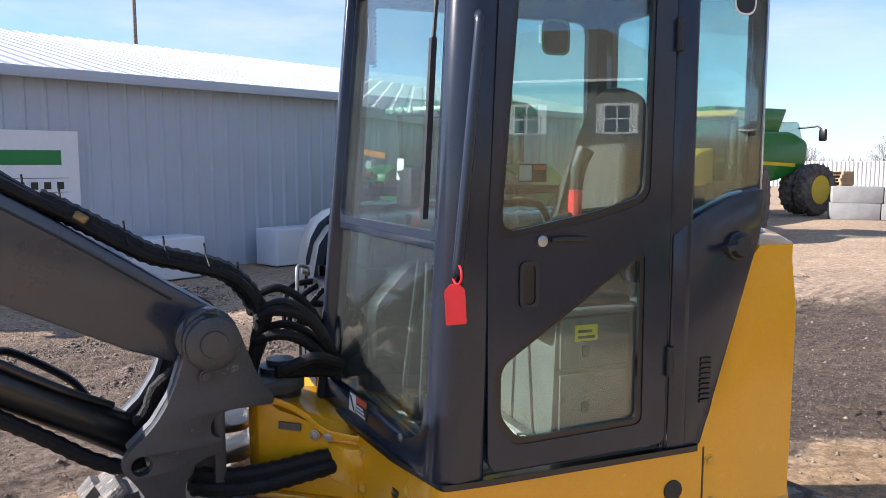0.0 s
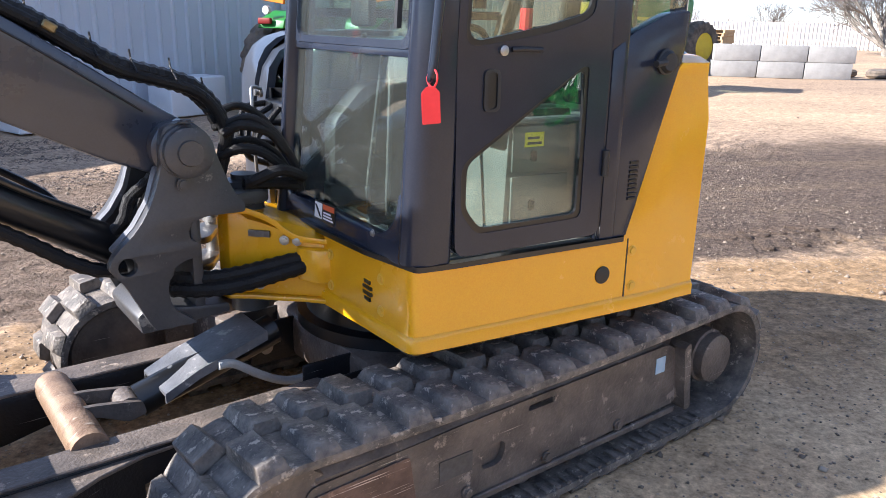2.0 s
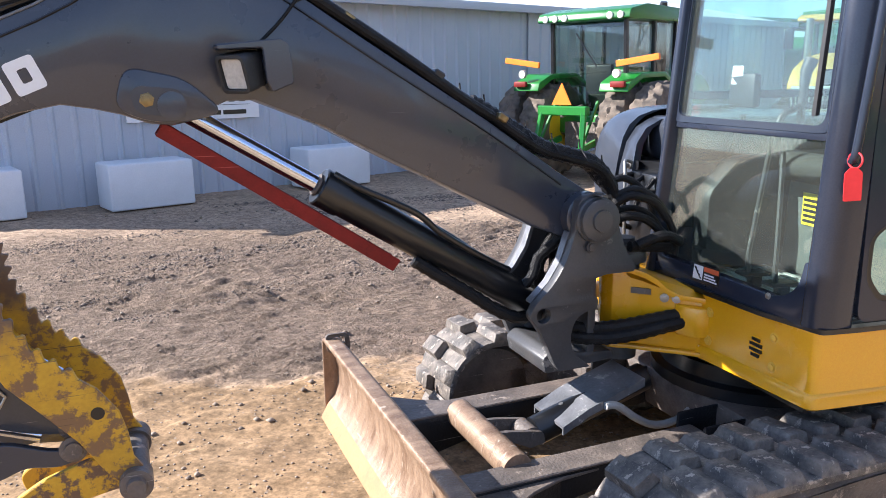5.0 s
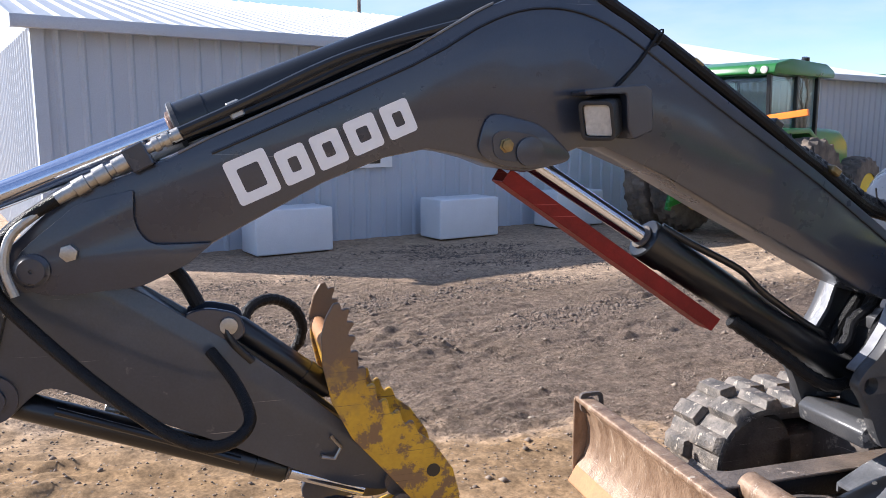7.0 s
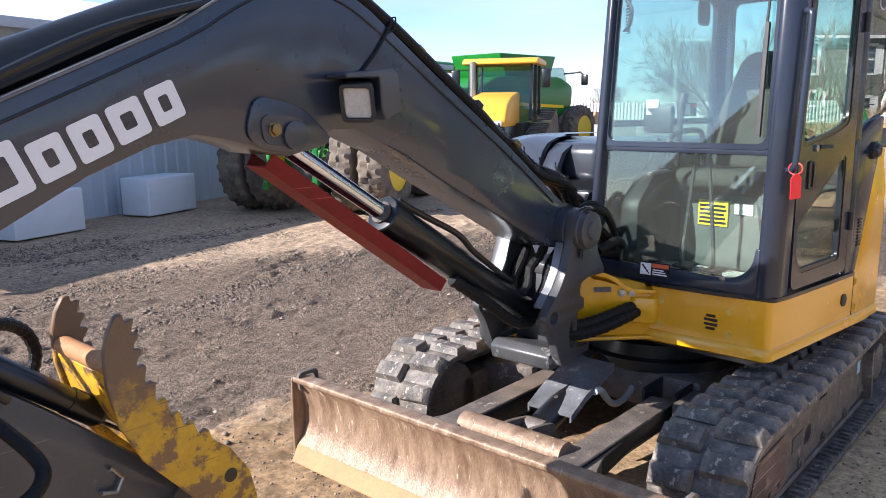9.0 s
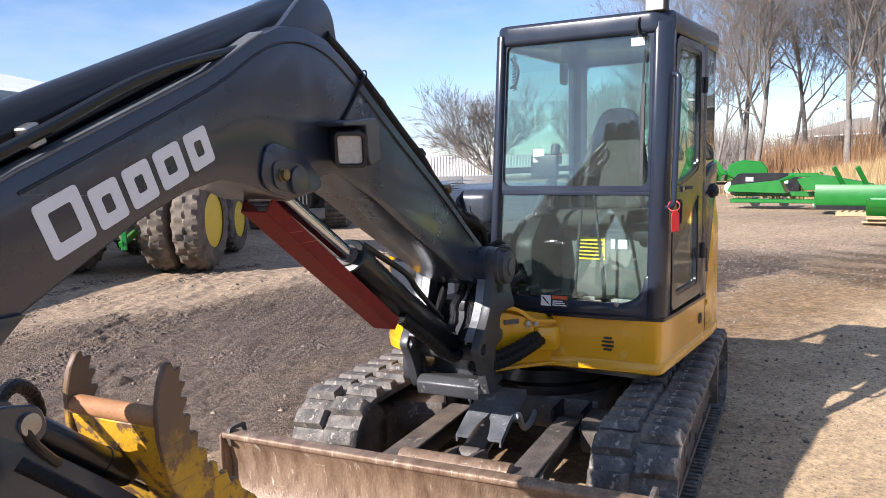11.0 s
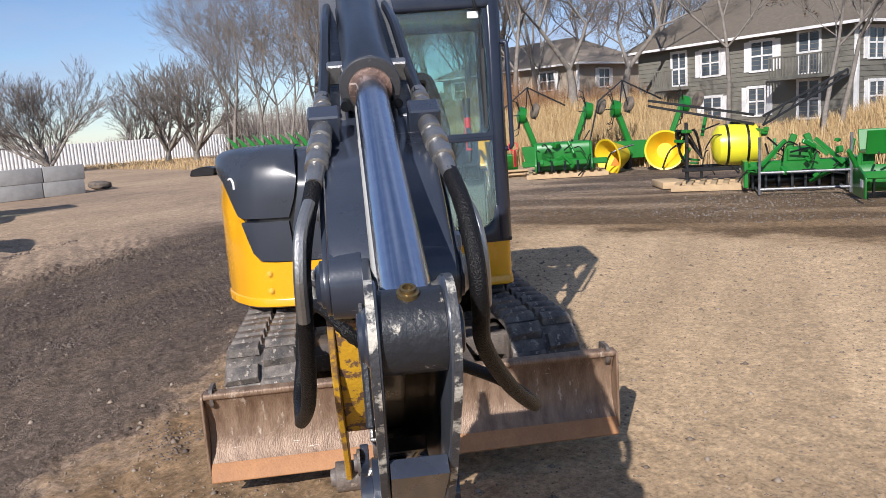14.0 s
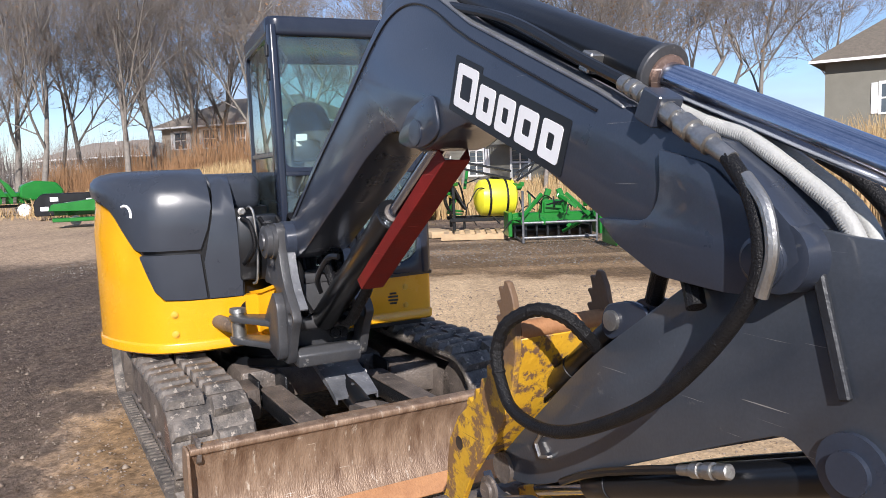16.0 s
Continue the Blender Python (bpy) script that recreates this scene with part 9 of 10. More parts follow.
# green seed box and black attachments behind
ob, m = implement("seed_box", 13.0, -2.0, 95, "green open seed box on low frame")
plate("trough", [(-0.3, 0.5), (0.3, 0.5), (0.45, 0.98), (0.40, 0.98), (0.26, 0.56), (-0.26, 0.56), (-0.40, 0.98), (-0.45, 0.98)], -0.5, 0.5, "x", M_GREEN, ob, m)
bits(ob, m, [("leg", (-0.42, 0, 0), (-0.42, 0, 0.52), 0.08, 0.3), ("leg", (0.42, 0, 0), (0.42, 0, 0.52), 0.08, 0.3)])
for i, (x, y, w) in enumerate(((14.2, -3.55, 1.6), (14.0, -5.3, 1.4))):
    ob, m = implement("skid_attachment", x, y, 97, "black steel loader attachment on a pallet", "attachment")
    plate("housing", rounded([(-0.45, 0.14), (0.4, 0.14), (0.45, 0.6), (0.2, 1.04), (-0.35, 1.08), (-0.5, 0.65)], 0.12, 4), -w / 2, w / 2, "x", M_BLACK, ob, m, "black sheet steel housing", 0.03)
    plate("sticker", [(-0.4, 0.36), (-0.1, 0.36), (-0.1, 0.54), (-0.4, 0.54)], 0.452, 0.456, "y", M_WHITE, ob, m, "white warning sticker", 0)
    plate("sticker", [(0.2, 0.32), (0.5, 0.32), (0.5, 0.42), (0.2, 0.42)], 0.452, 0.456, "y", M_WHITE, ob, m, "white warning sticker", 0)
    bm = bmesh.new()
    tube(bm, [(-w / 2 + 0.1, 0.5, 0.3), (-w / 2 + 0.2, 0.55, 0.9), (0.1, 0.45, 1.1), (w / 2 - 0.2, 0.5, 0.95)], 0.03, 8, smooth=5)
    part("hose", bm, M_HOSE, ob, "", m)
    pallet("pallet", pose(x, y, 0, 0, 0, 95), w=1.5, d=1.1, group="pallets under implements", label="wooden pallet under a black attachment")
for k in range(3):
    pallet("pallet", pose(13.4, -7.3, k * 0.139, 0, 0, 102 + 4 * k), group="pallets by the grass", label="worn wooden pallet in a low stack")
ob, m = implement("front_loader", 14.6, -8.0, 100, "green loader frame beside stacked pallets")
bits(ob, m, [("rail", (-1.2, 0, 0.35), (1.3, 0, 0.35), 0.12, 0.2), ("rail", (-1.2, 0.6, 0.75), (1.3, 0.6, 0.75), 0.12, 0.16), ("upright", (-0.9, 0.3, 0), (-0.9, 0.3, 0.9), 0.14, 0.2), ("upright", (0.9, 0.3, 0), (0.9, 0.3, 0.9), 0.14, 0.2)])
bar("upright", (0.2, -0.1, 0), (0.3, -0.1, 1.0), 0.1, 0.25, M_BLACK, ob, m)
# corn head with pointed snouts
ob, m = implement("corn_head", 27.1, 21.3, 123, "green corn header with raised pointed snouts on a cart", "header")
plate("back_frame", [(-0.2, 0.55), (0.3, 0.55), (0.35, 1.0), (-0.2, 1.05)], -1.6, 2.4, "x", M_GREEN, ob, m)
for k in range(9):
    bm = bmesh.new()
    x = -1.0 + k * 0.40
    b = [bm.verts.new(p) for p in ((x - 0.15, 0.2, 0.80), (x + 0.15, 0.2, 0.80), (x + 0.13, 0.5, 0.86), (x - 0.13, 0.5, 0.86))]
    mid = [bm.verts.new(p) for p in ((x + 0.20, 0.35, 1.35), (x + 0.42, 0.35, 1.35), (x + 0.40, 0.55, 1.38), (x + 0.20, 0.55, 1.38))]
    tip = bm.verts.new((x + 0.66, 0.5, 1.78))
    bm.faces.new(b)
    for j in range(4):
        bm.faces.new((b[j], b[(j + 1) % 4], mid[(j + 1) % 4], mid[j]))
        bm.faces.new((mid[j], mid[(j + 1) % 4], tip))
    part("snout", bm, M_GREEN, ob, "", m)
    bar("row_unit", (x, 0.4, 0.80), (x + 0.05, 1.0, 0.62), 0.14, 0.10, M_FRAME, ob, m)
plate("end_hood", rounded([(-2.75, 0.72), (-2.85, 1.05), (-2.55, 1.42), (-1.75, 1.50), (-1.2, 1.30), (-1.15, 0.80), (-1.6, 0.66)], 0.14, 4), -0.2, 1.0, "y", M_GREEN, ob, m, "rounded green end hood", 0.06)
for x in (-1.3, 0.2):
    for y in (-0.5, 0.8):
        small_wheel(ob, m, (x, y, 0.27), (0.2, 1, 0), 0.27, 0.2, M_TRIM)
bits(ob, m, [("cart_rail", (-2.3, 0.0, 0.45), (2.3, 0.0, 0.45), 0.12, 0.12), ("cart_rail", (-1.3, -0.6, 0.35), (-1.3, 0.9, 0.35), 0.1, 0.1), ("cart_rail", (0.2, -0.6, 0.35), (0.2, 0.9, 0.35), 0.1, 0.1)], M_BLACK)
ob, m = implement("scrap_frame", 25.3, 23.6, 110, "black steel scrap frames on the ground")
plate("housing", rounded([(-0.9, 0.0), (-0.95, 0.35), (-0.5, 0.75), (0.1, 0.78), (0.35, 0.4), (0.4, 0.0)], 0.15, 4), -0.5, 0.5, "y", M_BLACK, ob, m, "", 0.03)
plate("housing", rounded([(0.55, 0.0), (0.5, 0.35), (1.1, 0.42), (1.6, 0.3), (1.7, 0.0)], 0.08, 3), -0.4, 0.5, "y", M_BLACK, ob, m, "", 0.03)
fittings(ob, m, (-2.0, 0.4), (-0.5, 0.6), (0.1, 0.6), 14, 61)
ob, m = implement("loader_attachment", 24.6, 16.6, 112, "black steel attachment with white stickers beside a green frame", "attachment")
plate("housing", rounded([(-1.3, 0.15), (-1.35, 0.75), (-1.0, 1.0), (0.9, 1.0), (1.2, 0.7), (1.2, 0.15)], 0.08, 3), -0.35, 0.35, "y", M_BLACK, ob, m, "black steel housing", 0.03)
for x0, z0 in ((-0.9, 0.62), (-0.2, 0.50), (0.35, 0.70), (0.7, 0.35)):
    plate("sticker", [(x0, z0), (x0 + 0.28, z0), (x0 + 0.28, z0 + 0.16), (x0, z0 + 0.16)], 0.352, 0.356, "y", M_WHITE, ob, m, "white sticker", 0)
fittings(ob, m, (-2.4, -1.2), (-0.2, 0.6), (0.1, 0.95), 22, 92)
for i, (x, y, r) in enumerate(((18.0, 25.6, 0.42), (18.9, 25.0, 0.40), (19.6, 25.9, 0.38), (34, 30, 0.5), (35.2, 29.4, 0.45))):
    bm = bmesh.new()
    disc_stack(bm, (0, 0, 0), (0, 0, 1), [(0, r * 0.5), (0.02, r * 0.85), (0.08, r), (0.2, r), (0.26, r * 0.85), (0.28, r * 0.5)], 24)
    solid("old_tyre", bm, M_TYRE, "worn black tyre lying on the dirt", "tyre", "scrap tyres", m=pose(x, y, 0))

# ---- houses on the bank ----
def window_unit(parent, m, x, z, w, h, wall_y=0.0):
    bm = bmesh.new()
    holed(bm, [(x - w / 2 - 0.12, z - 0.1), (x + w / 2 + 0.12, z - 0.1), (x + w / 2 + 0.12, z + h + 0.14), (x - w / 2 - 0.12, z + h + 0.14)], [[(x - w / 2, z), (x + w / 2, z), (x + w / 2, z + h), (x - w / 2, z + h)]], wall_y - 0.06, wall_y + 0.01)
    f = part("window_frame", bm, M_TRIM, parent, "white window frame", m)
    bm = bmesh.new()
    box(bm, x - w / 2, x + w / 2, wall_y - 0.02, wall_y - 0.005, z, z + h)
    part("pane", bm, M_PANE, f, "dark window pane", m)
    bm = bmesh.new()
    box(bm, x - 0.04, x + 0.04, wall_y - 0.05, wall_y - 0.02, z, z + h)
    part("mullion", bm, M_TRIM, f, "", m)
    bm = bmesh.new()
    box(bm, x - w / 2, x + w / 2, wall_y - 0.05, wall_y - 0.02, z + h * 0.48, z + h * 0.54)
    part("rail", bm, M_TRIM, f, "", m)
    if h < 1.6:
        for sx in (-1, 1):
            bm = bmesh.new()
            box(bm, x + sx * (w / 2 + 0.14), x + sx * (w / 2 + 0.42), wall_y - 0.05, wall_y - 0.002, z - 0.05, z + h + 0.08)
            part("shutter", bm, M_TRIM, f, "white shutter", m)


def house(m, L, D, base, eave, ridge, wins, side_wins, label, gable=False, boards=True, tan=False):
    """Front wall along x at y=0 (facing -y), the other seen wall along +y at x=L."""
    ob = thing("house", m, label, "house")
    bm = bmesh.new()
    box(bm, 0, L, 0, D, base, eave)
    w = part("wall", bm, M_TANWALL if tan else M_SIDING, ob, "tan clapboard wall" if tan else "grey-brown clapboard wall", m)
    if boards:
        z = base + 0.25
        while z < eave - 0.1:
            bm = bmesh.new()
            box(bm, -0.02, L + 0.02, -0.025, -0.002, z, z + 0.03)
            box(bm, L + 0.002, L + 0.025, 0.02, D, z, z + 0.03)
            part("clapboard", bm, M_SIDING, w, "", m)
            z += 0.24
    bm = bmesh.new()
    o = 0.6
    v = [bm.verts.new(p) for p in ((-o, -o, eave), (L + o, -o, eave), (L + o, D + o, eave), (-o, D + o, eave), (D * 0.42, D / 2, ridge), (L - D * 0.42, D / 2, ridge))]
    v2 = [bm.verts.new(Vector(p.co) + Vector((0, 0, -0.16))) for p in v[:4]]
    for f in ((0, 1, 5, 4), (1, 2, 5), (2, 3, 4, 5), (3, 0, 4)):
        bm.faces.new([v[i] for i in f])
    for i in range(4):
        bm.faces.new((v2[i], v2[(i + 1) % 4], v[(i + 1) % 4], v[i]))
    bm.faces.new(v2[::-1])
    r = part("roof", bm, M_TANROOF if tan else M_SHINGLE, ob, "brown shingle hip roof", m)
    bm = bmesh.new()
    box(bm, -o - 0.04, L + o + 0.04, -o - 0.05, -o - 0.002, eave - 0.16, eave - 0.03)
    box(bm, L + o + 0.002, L + o + 0.05, -o, D + o, eave - 0.16, eave - 0.03)
    part("gutter", bm, M_TRIM, r, "white gutter", m)
    if gable:
        bm = bmesh.new()
        gx = D * 0.55
        v = [bm.verts.new(p) for p in ((L + 0.5, gx - 2.6, eave + 0.5), (L + 0.5, gx + 2.6, eave + 0.5), (L + 0.5, gx, eave + 2.6), (L - 3.4, gx, eave + 2.6), (L - 3.4, gx - 2.6, eave + 0.5), (L - 3.4, gx + 2.6, eave + 0.5))]
        for f in ((0, 2, 3, 4), (2, 1, 5, 3), (0, 1, 2)):
            bm.faces.new([v[i] for i in f])
        part("gable_roof", bm, M_SHINGLE, r, "", m)
        bm = bmesh.new()
        beam(bm, (L + 0.55, gx - 2.75, eave + 0.42), (L + 0.55, gx, eave + 2.68), 0.08, 0.22)
        beam(bm, (L + 0.55, gx + 2.75, eave + 0.42), (L + 0.55, gx, eave + 2.68), 0.08, 0.22)
        part("barge_board", bm, M_TRIM, r, "", m)
    bm = bmesh.new()
    box(bm, L - 0.12, L + 0.05, -0.06, 0.1, base, eave)
    part("corner_board", bm, M_TRIM, w, "white corner board", m)
    for x, z, ww, hh in wins:
        window_unit(w, m, x, z, ww, hh)
    side = m @ Matrix.Translation((L, 0, 0)) @ Matrix.Rotation(radians(90), 4, "Z")
    for x, z, ww, hh in side_wins:
        window_unit(w, side, x, z, ww, hh)
    bm = bmesh.new()
    tube(bm, [(L * 0.6, D * 0.35, ridge - 1.2), (L * 0.6, D * 0.35, ridge + 0.1)], 0.09, 8)
    part("vent_pipe", bm, M_TRIM, r, "", m)
    return ob, w



AT_1 = pose(42.5, 6.8, 0, 0, 0, 234.4)
h1, w1 = house(AT_1, 13.0, 9.5, 0.3, 4.95, 8.6,
               [(5.1, 3.2, 1.1, 1.25), (8.2, 3.2, 1.2, 1.35), (5.2, 0.9, 1.1, 1.1), (7.9, 1.0, 0.9, 1.3), (10.7, 0.75, 1.0, 1.7), (10.7, 2.85, 1.0, 1.85), (3.0, 2.85, 0.9, 1.7)],
               [(1.5, 3.3, 1.2, 1.3), (5.4, 3.5, 0.9, 0.9), (1.6, 0.9, 1.2, 1.3)], "two-storey grey clapboard house with brown hip roof", True)
for x0, x1, z in ((9.5, 12.9, 2.75), (2.3, 3.7, 2.75)):
    bm = bmesh.new()
    box(bm, x0, x1, -1.4, -0.05, z - 0.18, z)
    b = part("balcony", bm, M_SIDING, h1, "wooden balcony with railing", AT_1)
    bm = bmesh.new()
    box(bm, x0, x1, -1.4, -1.34, z + 0.85, z + 0.93)
    part("handrail", bm, M_SIDING, b, "", AT_1)
    n = int((x1 - x0) / 0.16)
    for k in range(n + 1):
        bm = bmesh.new()
        box(bm, x0 + k * 0.16, x0 + k * 0.16 + 0.05, -1.39, -1.35, z, z + 0.85)
        part("baluster", bm, M_SIDING, b, "", AT_1)
AT_2 = pose(56.0, 24.5, 0, 0, 0, 244)
house(AT_2, 14.0, 8.0, 1.0, 5.2, 7.4, [(2.0, 3.5, 1.2, 1.2), (5.0, 3.5, 1.3, 1.3), (8.0, 3.1, 0.9, 1.9), (11.2, 3.5, 1.3, 1.2)], [(3, 3.5, 1.2, 1.2)], "single-storey tan house behind bare trees", False, False, True)
AT_3 = pose(32.97, -16.37, 0, 0, 0, 236)
house(AT_3, 12.0, 9.0, 1.2, 6.0, 9.2, [(3.0, 3.4, 1.2, 1.3), (7.5, 3.4, 1.2, 1.3)], [(3, 3.4, 1.2, 1.3)], "grey house with brown roof beyond the grass", False, False)
AT_4 = pose(54.0, -17.0, 0, 0, 0, 250)
house(AT_4, 5.5, 4.5, 1.0, 4.3, 5.7, [(1.6, 2.4, 1.0, 1.2), (4.0, 2.4, 1.0, 1.2)], [], "small far house across the grass", False, False)
AT_5 = pose(74.0, 44.0, 0, 0, 0, 235)
house(AT_5, 16.0, 8.0, 0.5, 3.4, 5.0, [(3.0, 1.9, 1.4, 1.2), (8.0, 1.9, 1.4, 1.2), (13.0, 1.9, 1.4, 1.2)], [], "low far tan house among bare trees", False, False, True)


# ---- tall dry grass on the bank ----
def grass_blades(name, n, along, deep, hlo, hhi, seed, label):
    rng = np.random.default_rng(seed)
    s = rng.uniform(along[0], along[1], n)
    d = deep[0] + (deep[1] - deep[0]) * rng.random(n) ** 1.25
    x = BANK_X + BANK_T[0] * s + BANK_N[0] * d
    y = BANK_Y + BANK_T[1] * s + BANK_N[1] * d
    wob = np.array([0.5 + 0.5 * noise.noise((a * 0.35, b * 0.35, 5)) for a, b in zip(x, y)])
    hgt = (hlo + (hhi - hlo) * rng.random(n)) * (0.62 + 0.5 * wob) * np.clip(1.0 - (s - 6.0) * 0.022, 0.45, 1.0) * (1.0 - 0.56 * np.exp(-np.abs((s - 8.3 - 0.46 * (d - 3.0)) / (3.2 + 0.1 * d)) ** 3))
    ang = rng.uniform(0, math.pi, n)
    lean = rng.normal(0, 0.16, (n, 2)) * hgt[:, None]
    wid = rng.uniform(0.006, 0.017, n)
    z0 = np.array([bank_height(a, b) for a, b in zip(x, y)]) - 0.03
    dx, dy = np.cos(ang) * wid, np.sin(ang) * wid
    v = np.zeros((n, 5, 3))
    v[:, 0] = np.stack([x - dx, y - dy, z0], 1)
    v[:, 1] = np.stack([x + dx, y + dy, z0], 1)
    v[:, 2] = np.stack([x + lean[:, 0] * 0.4 + dx * 0.8, y + lean[:, 1] * 0.4 + dy * 0.8, z0 + hgt * 0.6], 1)
    v[:, 3] = np.stack([x + lean[:, 0] * 0.4 - dx * 0.8, y + lean[:, 1] * 0.4 - dy * 0.8, z0 + hgt * 0.6], 1)
    v[:, 4] = np.stack([x + lean[:, 0], y + lean[:, 1], z0 + hgt], 1)
    base = np.arange(n)[:, None] * 5
    faces = [tuple(r) for r in (base + np.array([0, 1, 2, 3])).tolist()] + [tuple(r) for r in (base + np.array([3, 2, 4])).tolist()]
    me = bpy.data.meshes.new(name)
    me.from_pydata(v.reshape(-1, 3).tolist(), [], faces)
    me.materials.append(M_REED)
    return tagged(new(name, me), label, "grass", kind="stuff")


def island_material(name, c0, c1, c2, rough=0.85):
    """Each blade or stone takes its own shade."""
    m = bpy.data.materials.new(name)
    m.use_nodes = True
    n, l = m.node_tree.nodes, m.node_tree.links
    geo = n.new("ShaderNodeNewGeometry")
    rp = n.new("ShaderNodeValToRGB")
    rp.color_ramp.elements[0].color, rp.color_ramp.elements[1].color = (*c0, 1), (*c2, 1)
    e = rp.color_ramp.elements.new(0.5)
    e.color = (*c1, 1)
    l.new(geo.outputs["Random Per Island"], rp.inputs["Fac"])
    l.new(rp.outputs["Color"], n["Principled BSDF"].inputs["Base Color"])
    n["Principled BSDF"].inputs["Roughness"].default_value = rough
    return m


M_REED = island_material("dry_reed", (0.34, 0.22, 0.10), (0.45, 0.31, 0.145), (0.56, 0.42, 0.22))
M_PEBBLE = island_material("pebbles", (0.14, 0.107, 0.08), (0.215, 0.168, 0.128), (0.32, 0.26, 0.20))
M_GRAVEL = island_material("pale_gravel", (0.14, 0.115, 0.092), (0.205, 0.175, 0.143), (0.29, 0.255, 0.215))
M_CLOD = island_material("dark_clods", (0.085, 0.064, 0.051), (0.125, 0.095, 0.076), (0.165, 0.127, 0.10))
grass_blades("tall_grass", 90000, (-34, 30), (0.6, 9.0), 1.1, 1.9, 3, "tall dry golden grass on the bank")
grass_blades("short_grass", 9000, (22, 80), (-1.0, 10.0), 0.4, 1.0, 4, "thin dry grass along the far fence")


# ---- bare trees ----
def tree_mesh(seed, height, spread=0.5, depth=6, trunk=0.20, first=0.28, leaves=0, stem=1.0):
    """A trunk with limbs and fine twigs; returns meshes for trunk with limbs and for twigs."""
    rng = random.Random(seed)
    tv, tf, wv, wf, lv, lf = [], [], [], [], [], []
    fan = stem < 0.5    # low trunk that breaks into a fan of limbs

    def seg(p, q, r0, r1, k, vs, fs):
        d = (q - p).normalized()
        u = d.orthogonal().normalized()
        w = d.cross(u)
        b = len(vs)
        for c, r in ((p, r0), (q, r1)):
            for j in range(k):
                a = 2 * math.pi * j / k
                vs.append(tuple(c + u * (math.cos(a) * r) + w * (math.sin(a) * r)))
        for j in range(k):
            fs.append((b + j, b + (j + 1) % k, b + k + (j + 1) % k, b + k + j))

    def grow(p, d, length, r, lvl):
        n = 3 if lvl > 1 else 2
        full, length = length, length * (stem if lvl == depth else 1.0)
        r_end = r * 0.62
        q = p
        for i in range(n):
            dd = (d + Vector((rng.uniform(-1, 1), rng.uniform(-1, 1), rng.uniform(-0.3, 0.8))) * (0.12 if lvl > 3 else 0.19)).normalized()
            e = q + dd * (length / n)
            ra, rb = r + (r_end - r) * i / n, r + (r_end - r) * (i + 1) / n
            big = lvl >= depth - 2
            seg(q, e, ra, rb, 7 if lvl == depth else (5 if big else 3), tv if big else wv, tf if big else wf)
            q, d = e, dd
            if lvl > 0 and (lvl < depth or i > 0) and rng.random() < (0.45 if fan else 0.68):
                fork(q, d, full * rng.uniform(0.45, 0.72), rb * 0.60, lvl - 1, rng.uniform(0.30, 0.60) if fan else rng.uniform(0.45, 0.95))
        if lvl > 0:
            for j in range(8 if fan and lvl == depth else (2 if rng.random() < 0.72 else 3)):
                if fan:
                    fork(q, d, full * rng.uniform(0.66, 0.88), r_end * rng.uniform(0.66, 0.86), lvl - 1, rng.uniform(0.35, 1.30) if lvl == depth else rng.uniform(0.20, 0.62))
                elif j == 0 and stem == 1.0:
                    fork(q, d, full * rng.uniform(0.74, 0.92), r_end * rng.uniform(0.86, 0.97), lvl - 1, rng.uniform(0.05, 0.26))
                else:
                    fork(q, d, full * rng.uniform(0.62, 0.86), r_end * rng.uniform(0.66, 0.88), lvl - 1, rng.uniform(0.32, 0.42 + spread * 0.7))
        elif leaves and rng.random() < leaves:
            b = len(lv)
            s = rng.uniform(0.05, 0.10)
            a = Vector((rng.uniform(-1, 1), rng.uniform(-1, 1), rng.uniform(-1, 1))).normalized()
            c = a.orthogonal().normalized()
            lv.extend([tuple(q - a * s), tuple(q + c * s * 0.5), tuple(q + a * s), tuple(q - c * s * 0.5)])
            lf.append((b, b + 1, b + 2, b + 3))

    def fork(p, d, length, r, lvl, angle):
        side = d.orthogonal().normalized()
        side.rotate(Matrix.Rotation(rng.uniform(0, 2 * math.pi), 3, d))
        nd = (d * math.cos(angle) + side * math.sin(angle) + Vector((0, 0, 0.06 if fan else 0.11))).normalized()
        grow(p, nd, length, max(r, 0.0065 if depth > 5 else 0.011), lvl)

    grow(Vector((0, 0, -0.2)), Vector((rng.uniform(-0.06, 0.06), rng.uniform(-0.06, 0.06), 1)), height * first, trunk, depth)
    out = []
    for nm, vs, fs, mt in (("trunk", tv, tf, M_BARK), ("crown", wv, wf, M_TWIG), ("leaves", lv, lf, M_LEAF)):
        if not fs:
            continue
        me = bpy.data.meshes.new(nm)
        me.from_pydata(vs, [], fs)
        me.materials.append(mt)
        me.polygons.foreach_set("use_smooth", [True] * len(me.polygons))
        out.append((nm, me))
    return out


def plant(meshes, x, y, yaw, scale, label, z=None):
    z = bank_height(x, y) if z is None else z
    m = pose(x, y, z, 0, 0, yaw) @ Matrix.Diagonal((scale, scale, scale, 1))
    ob = thing("tree", m, label, "tree", "bare trees")
    for nm, me in meshes:
        part(nm, me, None, ob, "", m)
    return ob


